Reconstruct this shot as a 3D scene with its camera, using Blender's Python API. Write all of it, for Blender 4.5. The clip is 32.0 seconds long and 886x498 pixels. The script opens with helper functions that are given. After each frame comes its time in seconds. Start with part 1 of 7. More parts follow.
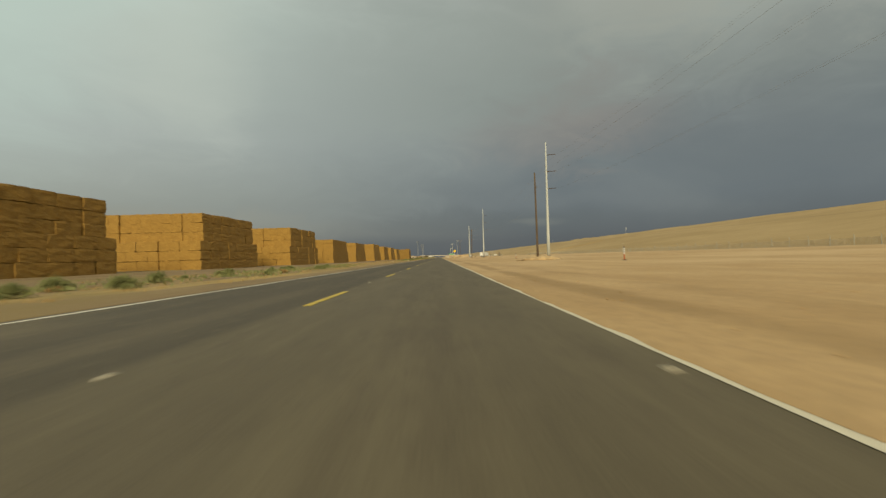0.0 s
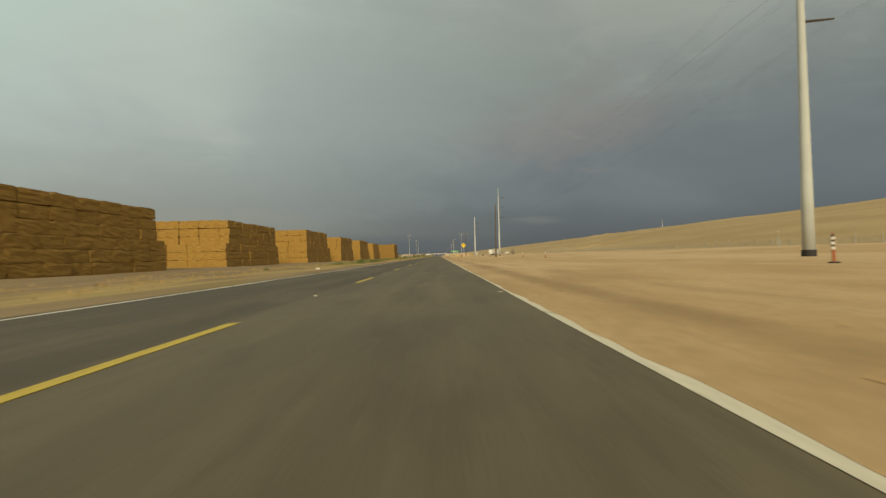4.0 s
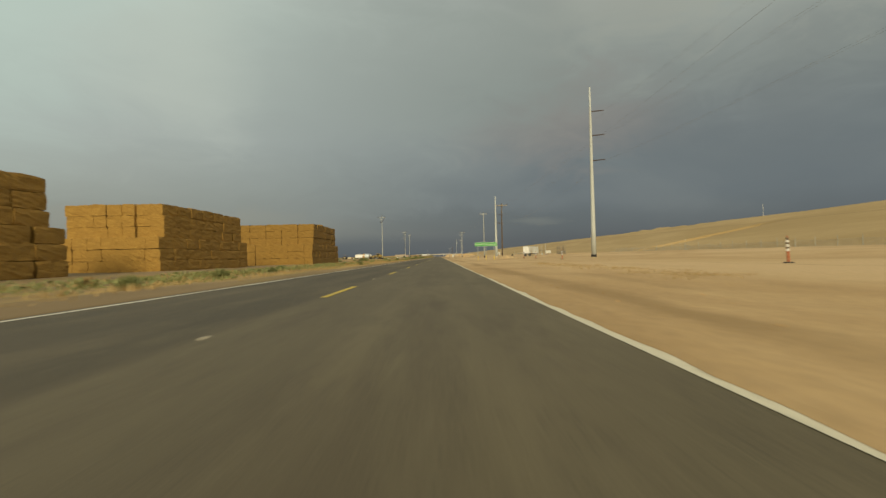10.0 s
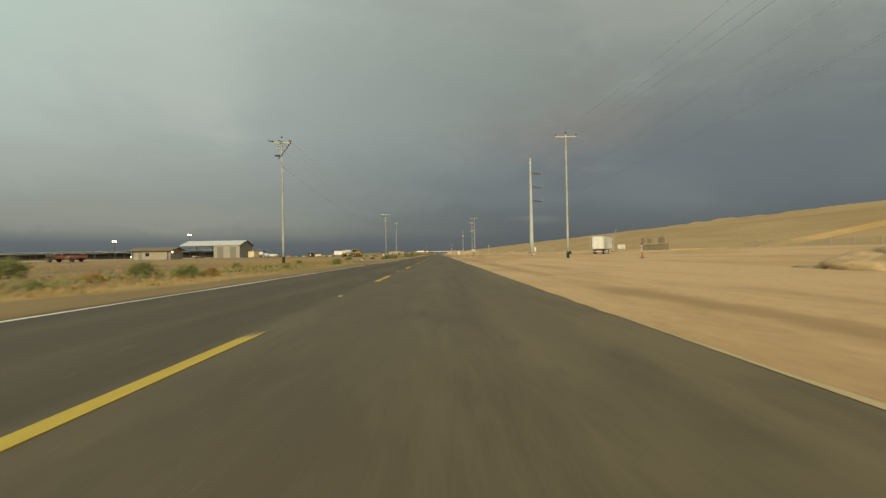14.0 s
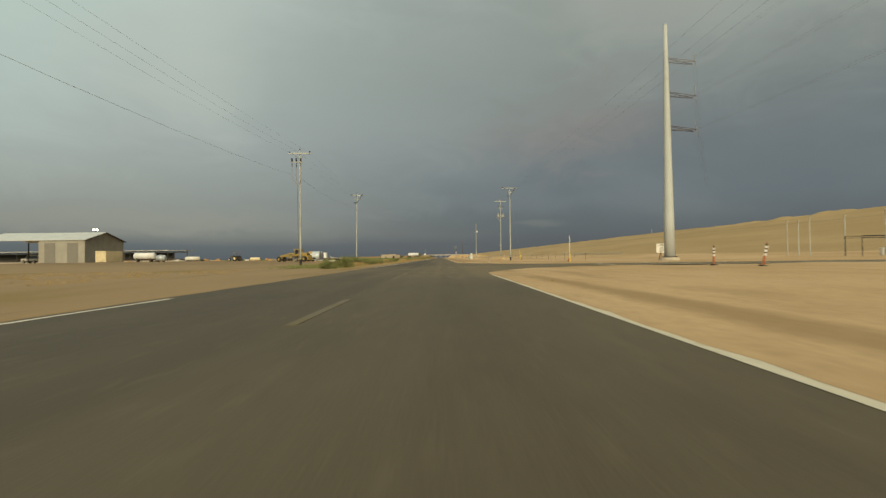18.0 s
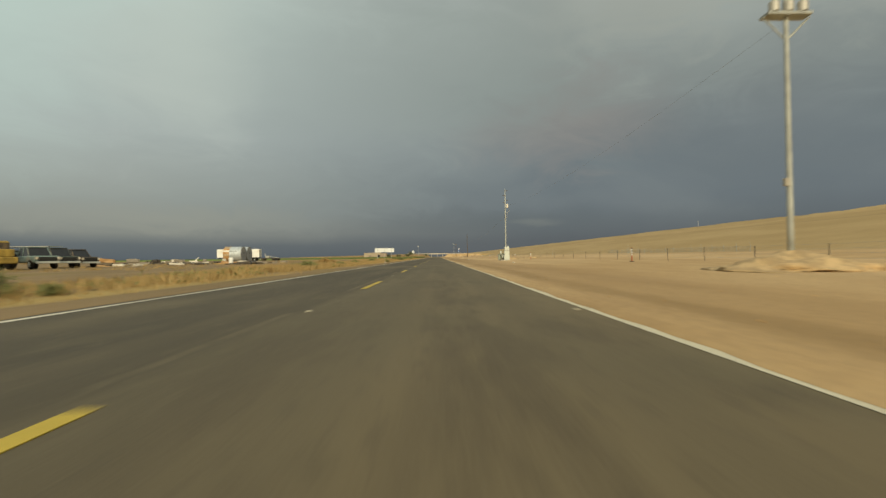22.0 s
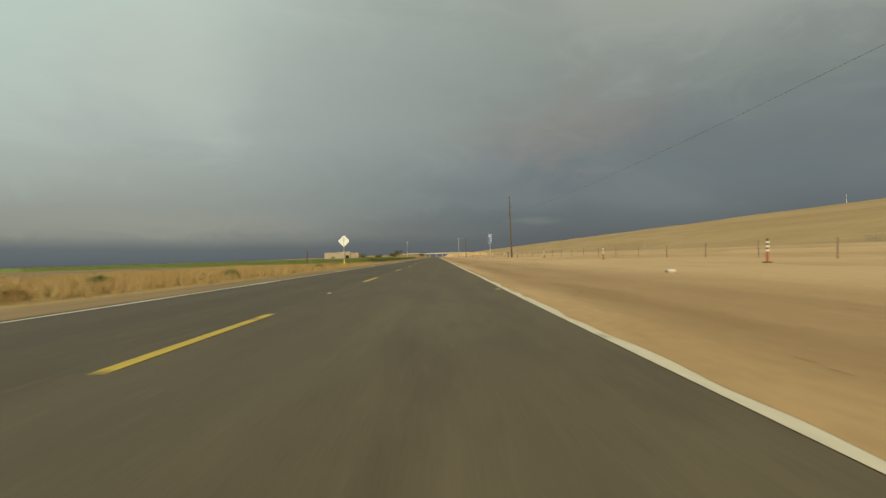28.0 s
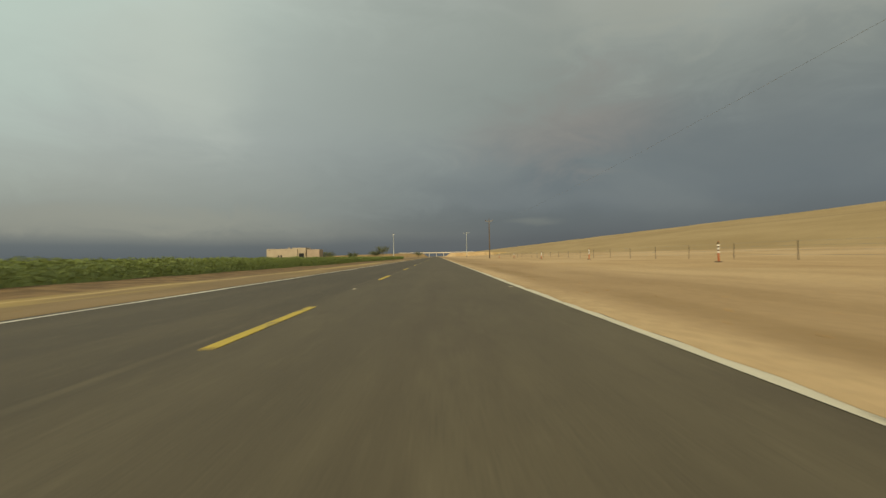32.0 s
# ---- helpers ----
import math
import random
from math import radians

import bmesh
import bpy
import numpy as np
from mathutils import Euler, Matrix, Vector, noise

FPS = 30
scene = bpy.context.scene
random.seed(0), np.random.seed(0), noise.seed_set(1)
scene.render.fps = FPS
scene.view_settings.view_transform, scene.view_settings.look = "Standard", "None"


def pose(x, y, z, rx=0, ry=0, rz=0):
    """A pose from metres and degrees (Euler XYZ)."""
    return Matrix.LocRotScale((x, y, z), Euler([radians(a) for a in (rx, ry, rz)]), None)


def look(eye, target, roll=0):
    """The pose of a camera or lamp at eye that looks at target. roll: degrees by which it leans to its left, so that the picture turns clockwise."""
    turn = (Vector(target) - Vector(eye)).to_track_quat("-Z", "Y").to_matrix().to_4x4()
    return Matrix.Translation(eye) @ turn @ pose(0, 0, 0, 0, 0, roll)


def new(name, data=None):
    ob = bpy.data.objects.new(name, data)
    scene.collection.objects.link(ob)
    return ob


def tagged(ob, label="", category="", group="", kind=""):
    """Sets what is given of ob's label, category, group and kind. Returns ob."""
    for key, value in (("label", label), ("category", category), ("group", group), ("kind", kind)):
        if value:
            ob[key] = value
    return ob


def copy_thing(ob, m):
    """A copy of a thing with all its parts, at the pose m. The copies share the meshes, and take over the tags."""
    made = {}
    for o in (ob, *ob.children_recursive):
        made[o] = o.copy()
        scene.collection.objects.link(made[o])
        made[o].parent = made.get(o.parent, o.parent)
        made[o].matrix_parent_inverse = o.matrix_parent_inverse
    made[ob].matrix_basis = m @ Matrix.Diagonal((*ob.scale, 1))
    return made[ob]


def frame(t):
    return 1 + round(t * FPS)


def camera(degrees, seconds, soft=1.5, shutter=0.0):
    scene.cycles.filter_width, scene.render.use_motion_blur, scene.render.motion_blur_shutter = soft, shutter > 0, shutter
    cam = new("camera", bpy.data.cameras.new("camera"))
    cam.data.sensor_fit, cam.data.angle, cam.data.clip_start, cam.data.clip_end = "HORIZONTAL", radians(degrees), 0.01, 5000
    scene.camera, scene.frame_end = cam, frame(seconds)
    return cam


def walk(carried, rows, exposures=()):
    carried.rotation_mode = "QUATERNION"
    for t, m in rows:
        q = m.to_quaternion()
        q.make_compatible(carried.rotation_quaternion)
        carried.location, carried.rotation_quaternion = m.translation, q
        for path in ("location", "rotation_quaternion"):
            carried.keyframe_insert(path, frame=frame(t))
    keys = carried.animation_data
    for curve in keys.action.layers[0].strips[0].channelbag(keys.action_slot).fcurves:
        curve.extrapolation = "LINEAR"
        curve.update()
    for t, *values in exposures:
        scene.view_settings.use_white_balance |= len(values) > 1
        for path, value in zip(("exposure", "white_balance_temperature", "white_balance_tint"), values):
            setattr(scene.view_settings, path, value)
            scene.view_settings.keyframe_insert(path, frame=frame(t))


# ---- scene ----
cam = camera(83.0, 32.0, soft=1.4, shutter=0.25)
PATH = [
    (0, (2.071, -0.104, 0.726), (2.0836, 1.8958, 0.7588), -1.45),
    (0.5, (2.104, 11.267, 0.726), (2.1191, 13.2669, 0.7509), -1.40),
    (1, (2.143, 22.615, 0.726), (2.1615, 24.6142, 0.7586), -1.36),
    (1.5, (2.118, 34.014, 0.726), (2.1380, 36.0136, 0.7590), -2.14),
    (2, (2.154, 45.350, 0.726), (2.1785, 47.3499, 0.7564), -1.63),
    (2.5, (2.216, 56.713, 0.726), (2.2398, 58.7123, 0.7508), -1.15),
    (3, (2.251, 68.059, 0.726), (2.2789, 70.0580, 0.7660), -0.89),
    (3.5, (2.318, 79.467, 0.726), (2.3373, 81.4669, 0.7580), -1.43),
    (5.5, (2.178, 125.168, 0.726), (2.1784, 127.1683, 0.7487), -1.05),
    (6, (2.075, 136.725, 0.726), (2.0768, 138.7244, 0.7577), -0.76),
    (6.5, (2.151, 148.257, 0.726), (2.1563, 150.2569, 0.7605), -0.80),
    (7, (2.077, 159.901, 0.726), (2.0872, 161.9002, 0.7622), -1.35),
    (7.5, (2.071, 171.531, 0.726), (2.0863, 173.5312, 0.7558), -1.09),
    (8, (2.066, 183.180, 0.726), (2.0823, 185.1800, 0.7615), -1.30),
    (8.5, (2.074, 194.861, 0.726), (2.0947, 196.8611, 0.7499), -1.50),
    (9, (2.049, 206.578, 0.726), (2.0701, 208.5781, 0.7558), -1.47),
    (9.5, (2.094, 218.297, 0.726), (2.1114, 220.2966, 0.7586), -1.68),
    (10, (2.124, 230.023, 0.726), (2.1376, 232.0228, 0.7557), -1.30),
    (10.5, (2.051, 241.768, 0.726), (2.0579, 243.7677, 0.7546), -0.72),
    (11, (2.017, 253.430, 0.726), (2.0135, 255.4299, 0.7592), -1.01),
    (11.5, (1.899, 265.148, 0.726), (1.8921, 267.1478, 0.7572), -0.27),
    (12, (1.841, 276.856, 0.726), (1.8314, 278.8555, 0.7539), -0.70),
    (12.5, (1.804, 288.571, 0.726), (1.8032, 290.5712, 0.7576), -0.74),
    (13, (1.687, 300.285, 0.726), (1.6956, 302.2849, 0.7516), -0.61),
    (13.5, (1.735, 311.941, 0.726), (1.7451, 313.9411, 0.7539), -0.88),
    (14, (1.660, 323.601, 0.726), (1.6726, 325.6008, 0.7449), -1.02),
    (14.5, (1.632, 335.238, 0.726), (1.6479, 337.2378, 0.7646), -0.69),
    (16.5, (1.682, 382.212, 0.726), (1.6856, 384.2117, 0.7586), -1.01),
    (17, (1.723, 393.889, 0.726), (1.7253, 395.8888, 0.7558), -1.18),
    (17.5, (1.631, 405.678, 0.726), (1.6332, 407.6774, 0.7591), -1.23),
    (18, (1.582, 417.401, 0.726), (1.5884, 419.4004, 0.7600), -0.71),
    (18.5, (1.576, 429.208, 0.726), (1.5766, 431.2082, 0.7618), -0.58),
    (19, (1.539, 440.943, 0.726), (1.5372, 442.9431, 0.7561), -0.50),
    (19.5, (1.491, 452.721, 0.726), (1.4989, 454.7208, 0.7554), -0.60),
    (20, (1.491, 464.490, 0.726), (1.5012, 466.4900, 0.7572), -0.56),
    (20.5, (1.470, 476.327, 0.726), (1.4875, 478.3268, 0.7624), -0.58),
    (21, (1.451, 488.184, 0.726), (1.4748, 490.1838, 0.7588), -0.51),
    (21.5, (1.547, 500.107, 0.726), (1.5707, 502.1067, 0.7443), -0.67),
    (22, (1.640, 512.070, 0.726), (1.6615, 514.0701, 0.7560), -0.72),
    (22.5, (1.755, 524.062, 0.726), (1.7754, 526.0615, 0.7559), -0.68),
    (23, (1.774, 536.019, 0.726), (1.7988, 538.0186, 0.7640), -0.90),
    (23.5, (1.940, 547.981, 0.726), (1.9633, 549.9803, 0.7685), -0.68),
    (24, (2.004, 559.944, 0.726), (2.0284, 561.9433, 0.7509), -1.32),
    (24.5, (1.988, 571.876, 0.726), (2.0165, 573.8753, 0.7584), -1.45),
    (25, (2.064, 583.755, 0.726), (2.0901, 585.7545, 0.7586), -1.88),
    (25.5, (2.267, 595.668, 0.726), (2.2917, 597.6676, 0.7595), -1.87),
    (26, (2.184, 607.567, 0.726), (2.2136, 609.5663, 0.7570), -1.70),
    (26.5, (2.201, 619.494, 0.726), (2.2373, 621.4938, 0.7547), -1.69),
    (28.5, (2.212, 667.330, 0.726), (2.2312, 669.3295, 0.7568), -1.50),
    (29, (2.110, 679.301, 0.726), (2.1271, 681.3010, 0.7612), -1.34),
    (29.5, (1.983, 691.281, 0.726), (1.9941, 693.2803, 0.7564), -1.21),
    (30, (1.910, 703.283, 0.726), (1.9187, 705.2831, 0.7566), -1.53),
    (30.5, (1.837, 715.251, 0.726), (1.8499, 717.2507, 0.7595), -1.27),
    (31, (1.714, 727.241, 0.726), (1.7310, 729.2409, 0.7561), -1.31),
    (31.5, (1.779, 739.205, 0.726), (1.8006, 741.2050, 0.7582), -1.17),
    (32, (1.810, 751.169, 0.726), (1.8335, 753.1685, 0.7547), -1.11),
]
walk(cam, [(t, look(eye, target, roll)) for t, eye, target, roll in PATH], ((0, -0.02, 7200, 4), (6, -0.06, 7200, 4), (12, -0.04, 7200, 4), (17, -0.07, 7050, 4), (20, 0.0, 7000, 4), (32, 0.0, 7200, 4)))

# ---- world, sun, exposure ----
world = bpy.data.worlds.new("storm_sky")
scene.world = world
world.use_nodes = True
wn, wl = world.node_tree.nodes, world.node_tree.links
wn.clear()


def wnode(kind, **settings):
    n = wn.new(kind)
    for key, value in settings.items():
        n.inputs[int(key[1:])].default_value = value
    return n


def wmath(op, a, b=None, clamp=False):
    n = wn.new("ShaderNodeMath")
    n.operation, n.use_clamp = op, clamp
    for i, v in enumerate((a, b)):
        if v is None:
            continue
        if isinstance(v, (int, float)):
            n.inputs[i].default_value = v
        else:
            wl.new(v, n.inputs[i])
    return n.outputs[0]


def wramp(fac, stops):
    n = wn.new("ShaderNodeValToRGB")
    el = n.color_ramp.elements
    while len(el) < len(stops):
        el.new(0.5)
    for e, (p, c) in zip(el, stops):
        e.position, e.color = p, (*c, 1)
    wl.new(fac, n.inputs[0])
    return n.outputs[0]


def wmix(fac, a, b):
    n = wn.new("ShaderNodeMix")
    n.data_type = "RGBA"
    for i, v in ((0, fac), (6, a), (7, b)):
        if isinstance(v, (int, float, tuple)):
            n.inputs[i].default_value = v
        else:
            wl.new(v, n.inputs[i])
    return n.outputs[2]


SUN_ELEVATION, SUN_AZIMUTH = radians(25), radians(175)  # azimuth clockwise from the way ahead
coord = wn.new("ShaderNodeTexCoord")
sep = wn.new("ShaderNodeSeparateXYZ")
wl.new(coord.outputs["Generated"], sep.inputs[0])
dx, dy, dz = sep.outputs
flat = wmath("SQRT", wmath("ADD", wmath("MULTIPLY", dx, dx), wmath("MULTIPLY", dy, dy)))
side = wmath("DIVIDE", dx, wmath("MAXIMUM", flat, 0.001))
# the cloud deck: a plane of cloud seen in perspective
stretch = wn.new("ShaderNodeMapping")
stretch.inputs["Scale"].default_value = (2.0, 2.0, 4.6)
wl.new(coord.outputs["Generated"], stretch.inputs[0])
billow = wn.new("ShaderNodeTexNoise")
billow.inputs["Scale"].default_value, billow.inputs["Detail"].default_value, billow.inputs["Roughness"].default_value = 1.5, 6, 0.52
billow.inputs["Distortion"].default_value = 0.3
wl.new(stretch.outputs[0], billow.inputs[0])
broad = wn.new("ShaderNodeTexNoise")
broad.inputs["Scale"].default_value, broad.inputs["Detail"].default_value = 0.8, 3
wl.new(stretch.outputs[0], broad.inputs[0])
lump = wmath("SUBTRACT", wmath("ADD", wmath("MULTIPLY", billow.outputs[0], 0.65), wmath("MULTIPLY", broad.outputs[0], 0.35)), 0.5)
height = wmath("ADD", wmath("ABSOLUTE", dz), wmath("MULTIPLY", lump, 0.035), True)
pale = wramp(height, [(0.0, (0.092, 0.116, 0.150)), (0.026, (0.110, 0.134, 0.166)), (0.046, (0.225, 0.240, 0.243)), (0.12, (0.308, 0.336, 0.335)),
                      (0.22, (0.400, 0.450, 0.462)), (0.42, (0.500, 0.590, 0.588)), (0.75, (0.533, 0.600, 0.599))])
dark = wramp(height, [(0.0, (0.082, 0.098, 0.126)), (0.03, (0.085, 0.100, 0.131)), (0.10, (0.129, 0.152, 0.183)), (0.2, (0.153, 0.182, 0.208)),
                      (0.3, (0.211, 0.240, 0.248)), (0.42, (0.302, 0.335, 0.336)), (0.75, (0.436, 0.480, 0.482))])
across = wmath("DIVIDE", wmath("ADD", side, wmath("ADD", 0.64, wmath("MULTIPLY", lump, 0.32))), 0.9, True)
ease = wmath("MULTIPLY", wmath("MULTIPLY", across, across), wmath("SUBTRACT", 3, wmath("MULTIPLY", across, 2)))
# behind the way ahead the clouds break and brighten towards the veiled sun
back = wmath("MULTIPLY", wmath("SUBTRACT", 0.25, dy), 1.3, True)
cloud = wmix(ease, pale, dark)
cloud = wmix(wmath("MULTIPLY", lump, 0.9, True), cloud, pale)
bright = wramp(height, [(0.0, (0.3, 0.3, 0.28)), (0.3, (0.5, 0.48, 0.42)), (1.0, (0.55, 0.57, 0.53))])
cloud = wmix(back, cloud, wmix(ease, bright, wramp(height, [(0.0, (0.12, 0.13, 0.14)), (0.3, (0.18, 0.19, 0.18)), (1.0, (0.42, 0.45, 0.42))])))
wisp = wn.new("ShaderNodeTexNoise")
wisp.inputs["Scale"].default_value, wisp.inputs["Detail"].default_value, wisp.inputs["Roughness"].default_value = 3.4, 7, 0.6
wisp.inputs["Distortion"].default_value = 0.6
wl.new(stretch.outputs[0], wisp.inputs[0])
swell = wn.new("ShaderNodeVectorMath")
swell.operation = "SCALE"
wl.new(cloud, swell.inputs[0])
wl.new(wmath("ADD", 0.83, wmath("ADD", wmath("MULTIPLY", wisp.outputs[0], 0.14), wmath("MULTIPLY", broad.outputs[0], 0.22))), swell.inputs["Scale"])
# faint rose light on some of the bellies
rose = wmath("MULTIPLY", wmath("SUBTRACT", broad.outputs[0], 0.52), 1.6, True)
cloud = wmix(rose, swell.outputs[0], wmix(0.25, swell.outputs[0], (0.27, 0.25, 0.245, 1)))


def puff(cx, cz, wx, wz, ragged):
    """A soft cloud round one bearing and height, its outline torn by the billows."""
    u = wmath("DIVIDE", wmath("SUBTRACT", wmath("ADD", side, wmath("MULTIPLY", lump, ragged)), cx), wx)
    v = wmath("DIVIDE", wmath("SUBTRACT", wmath("ADD", dz, wmath("MULTIPLY", wmath("SUBTRACT", wisp.outputs[0], 0.5), ragged * 0.8)), cz), wz)
    d = wmath("ADD", wmath("MULTIPLY", u, u), wmath("MULTIPLY", v, v))
    f = wmath("MAXIMUM", wmath("SUBTRACT", 1.0, d), 0.0)
    return wmath("MULTIPLY", wmath("MULTIPLY", f, f), wmath("GREATER_THAN", dy, 0.0))


for cx, cz, wx, wz, ragged, amount, tint in ((-0.12, 0.36, 0.36, 0.3, 0.4, 0.35, (0.305, 0.352, 0.362)), (-0.68, 0.4, 0.2, 0.35, 0.3, 0.5, (0.50, 0.64, 0.62)), (-0.45, 0.33, 0.16, 0.2, 0.3, 0.3, (0.55, 0.60, 0.57)), (0.27, 0.25, 0.24, 0.12, 0.3, 0.6, (0.27, 0.245, 0.24)), (0.50, 0.45, 0.42, 0.15, 0.5, 0.6, (0.345, 0.365, 0.345)), (0.1, 0.36, 0.35, 0.18, 0.4, 0.4, (0.29, 0.33, 0.325)),
                                             (-0.5, 0.07, 0.4, 0.035, 0.12, 0.55, (0.30, 0.305, 0.285)), (0.1, 0.07, 0.35, 0.035, 0.12, 0.35, (0.10, 0.115, 0.135)), (0.19, 0.063, 0.07, 0.012, 0.05, 0.45, (0.19, 0.205, 0.21)), (0.55, 0.2, 0.35, 0.1, 0.3, 0.4, (0.135, 0.155, 0.175))):
    cloud = wmix(wmath("MULTIPLY", puff(cx, cz, wx, wz, ragged), amount), cloud, (*tint, 1))
sky = wn.new("ShaderNodeTexSky")
sky.sky_type, sky.sun_disc = "NISHITA", False
sky.sun_elevation, sky.sun_rotation = SUN_ELEVATION, SUN_AZIMUTH
clear = wn.new("ShaderNodeVectorMath")
clear.operation = "SCALE"
clear.inputs["Scale"].default_value = 0.08
wl.new(sky.outputs[0], clear.inputs[0])
world_bg = wn.new("ShaderNodeBackground")
wl.new(wmix(0.94, clear.outputs[0], cloud), world_bg.inputs[0])
world_bg.inputs[1].default_value = 1.0
wl.new(world_bg.outputs[0], wn.new("ShaderNodeOutputWorld").inputs[0])

sun = new("sun", bpy.data.lights.new("sun", "SUN"))
sun.data.energy, sun.data.angle, sun.data.color = 3.3, radians(14), (1.0, 0.87, 0.66)
sun.matrix_world = look((0, 0, 0), (-math.sin(SUN_AZIMUTH) * math.cos(SUN_ELEVATION), -math.cos(SUN_AZIMUTH) * math.cos(SUN_ELEVATION), -math.sin(SUN_ELEVATION)))

# ---- materials ----


class Mat:
    """A small builder for node materials on world-sized coordinates."""

    def __init__(self, name, rough=0.8, metal=0.0, where="Object"):
        self.m = bpy.data.materials.new(name)
        self.m.use_nodes = True
        self.n, self.l = self.m.node_tree.nodes, self.m.node_tree.links
        self.bsdf = self.n["Principled BSDF"]
        self.bsdf.inputs["Roughness"].default_value = rough
        self.bsdf.inputs["Metallic"].default_value = metal
        if where == "World":
            self.at = self.n.new("ShaderNodeNewGeometry").outputs["Position"]
        else:
            self.at = self.n.new("ShaderNodeTexCoord").outputs[where]

    def noise(self, scale, stretch=(1, 1, 1), detail=4, rough=0.55):
        mp = self.n.new("ShaderNodeMapping")
        mp.inputs["Scale"].default_value = stretch
        self.l.new(self.at, mp.inputs[0])
        t = self.n.new("ShaderNodeTexNoise")
        t.inputs["Scale"].default_value, t.inputs["Detail"].default_value, t.inputs["Roughness"].default_value = scale, detail, rough
        self.l.new(mp.outputs[0], t.inputs[0])
        return t.outputs[0]

    def put(self, socket, v):
        if isinstance(v, (int, float)):
            socket.default_value = v
        elif isinstance(v, tuple):
            socket.default_value = (*v, 1)
        else:
            self.l.new(v, socket)

    def math(self, op, a, b=0.0, clamp=False):
        n = self.n.new("ShaderNodeMath")
        n.operation, n.use_clamp = op, clamp
        self.put(n.inputs[0], a), self.put(n.inputs[1], b)
        return n.outputs[0]

    def span(self, v, a, b):
        """v from a..b onto 0..1."""
        n = self.n.new("ShaderNodeMapRange")
        n.interpolation_type = "SMOOTHSTEP"
        self.put(n.inputs[0], v)
        n.inputs[1].default_value, n.inputs[2].default_value = a, b
        return n.outputs[0]

    def mix(self, fac, a, b):
        n = self.n.new("ShaderNodeMix")
        n.data_type = "RGBA"
        self.put(n.inputs[0], fac), self.put(n.inputs[6], a), self.put(n.inputs[7], b)
        return n.outputs[2]

    def axis(self, i):
        s = self.n.new("ShaderNodeSeparateXYZ")
        self.l.new(self.at, s.inputs[0])
        return s.outputs[i]

    def each(self):
        return self.n.new("ShaderNodeObjectInfo").outputs["Random"]

    def island(self):
        return self.n.new("ShaderNodeNewGeometry").outputs["Random Per Island"]

    def colour(self, c):
        self.put(self.bsdf.inputs["Base Color"], c)
        return self

    def bump(self, h, strength=0.4, distance=0.02):
        b = self.n.new("ShaderNodeBump")
        b.inputs["Strength"].default_value, b.inputs["Distance"].default_value = strength, distance
        self.l.new(h, b.inputs["Height"])
        self.l.new(b.outputs[0], self.bsdf.inputs["Normal"])
        return self


def plain(name, c, rough=0.6, metal=0.0, vary=0.25, scale=3.0, bump=0.0, dirt=None):
    m = Mat(name, rough, metal)
    low = tuple(v * (1 - vary) for v in c)
    high = tuple(min(1, v * (1 + vary * 0.5)) for v in c)
    n = m.noise(scale, detail=6)
    col = m.mix(m.span(n, 0.3, 0.7), low, high)
    if dirt:
        col = m.mix(m.math("MULTIPLY", m.span(m.noise(scale * 0.35, detail=5), 0.48, 0.68), 0.75), col, dirt)
    m.colour(col)
    if bump:
        m.bump(m.noise(scale * 9, detail=3), bump)
    return m.m


# dirt and ground: tan desert silt, with wheel tracks, pale crust and damp stains
g = Mat("desert_ground", 0.95, where="World")
gx, gy = g.axis(0), g.axis(1)
fine, patch, big = g.noise(6, detail=6, rough=0.65), g.noise(0.35, (1, 0.35, 1), 6), g.noise(0.045, (1, 0.5, 1), 5)
silt = g.mix(g.span(patch, 0.35, 0.7), (0.452, 0.294, 0.132), (0.545, 0.370, 0.182))
silt = g.mix(g.span(big, 0.42, 0.62), silt, (0.585, 0.408, 0.215))
lately = g.math("SUBTRACT", 1.0, g.math("MULTIPLY", g.math("MULTIPLY", g.span(gy, 722, 732), g.span(gy, 752, 744)), 0.75))
near_edge = g.math("MULTIPLY", lately, g.math("SUBTRACT", 1.0, g.span(gx, 5.5, 12.0)))
tracks = g.noise(0.5, (1, 0.12, 1), 5, 0.6)
silt = g.mix(g.math("MULTIPLY", g.span(tracks, 0.5, 0.68), g.math("ADD", 0.08, g.math("MULTIPLY", near_edge, 0.1))), silt, (0.345, 0.220, 0.098))
damp = g.noise(0.5, (1, 0.24, 1), 7, 0.64)
silt = g.mix(g.math("MULTIPLY", g.math("MULTIPLY", g.span(damp, 0.42, 0.66), near_edge), 0.42), silt, (0.315, 0.195, 0.085))
late = g.math("MULTIPLY", g.math("MULTIPLY", g.span(gy, 480, 560), lately), g.math("MULTIPLY", g.span(gx, 3.9, 4.6), g.span(gx, 11.5, 6.0)))
silt = g.mix(g.math("MULTIPLY", late, 0.58), silt, (0.300, 0.188, 0.082))
clod = g.noise(1.5, (1, 0.5, 1), 7, 0.72)
silt = g.mix(g.math("MULTIPLY", g.span(clod, 0.54, 0.68), 0.1), silt, (0.33, 0.21, 0.1))
silt = g.mix(g.math("MULTIPLY", g.span(clod, 0.44, 0.3), 0.12), silt, (0.62, 0.44, 0.24))
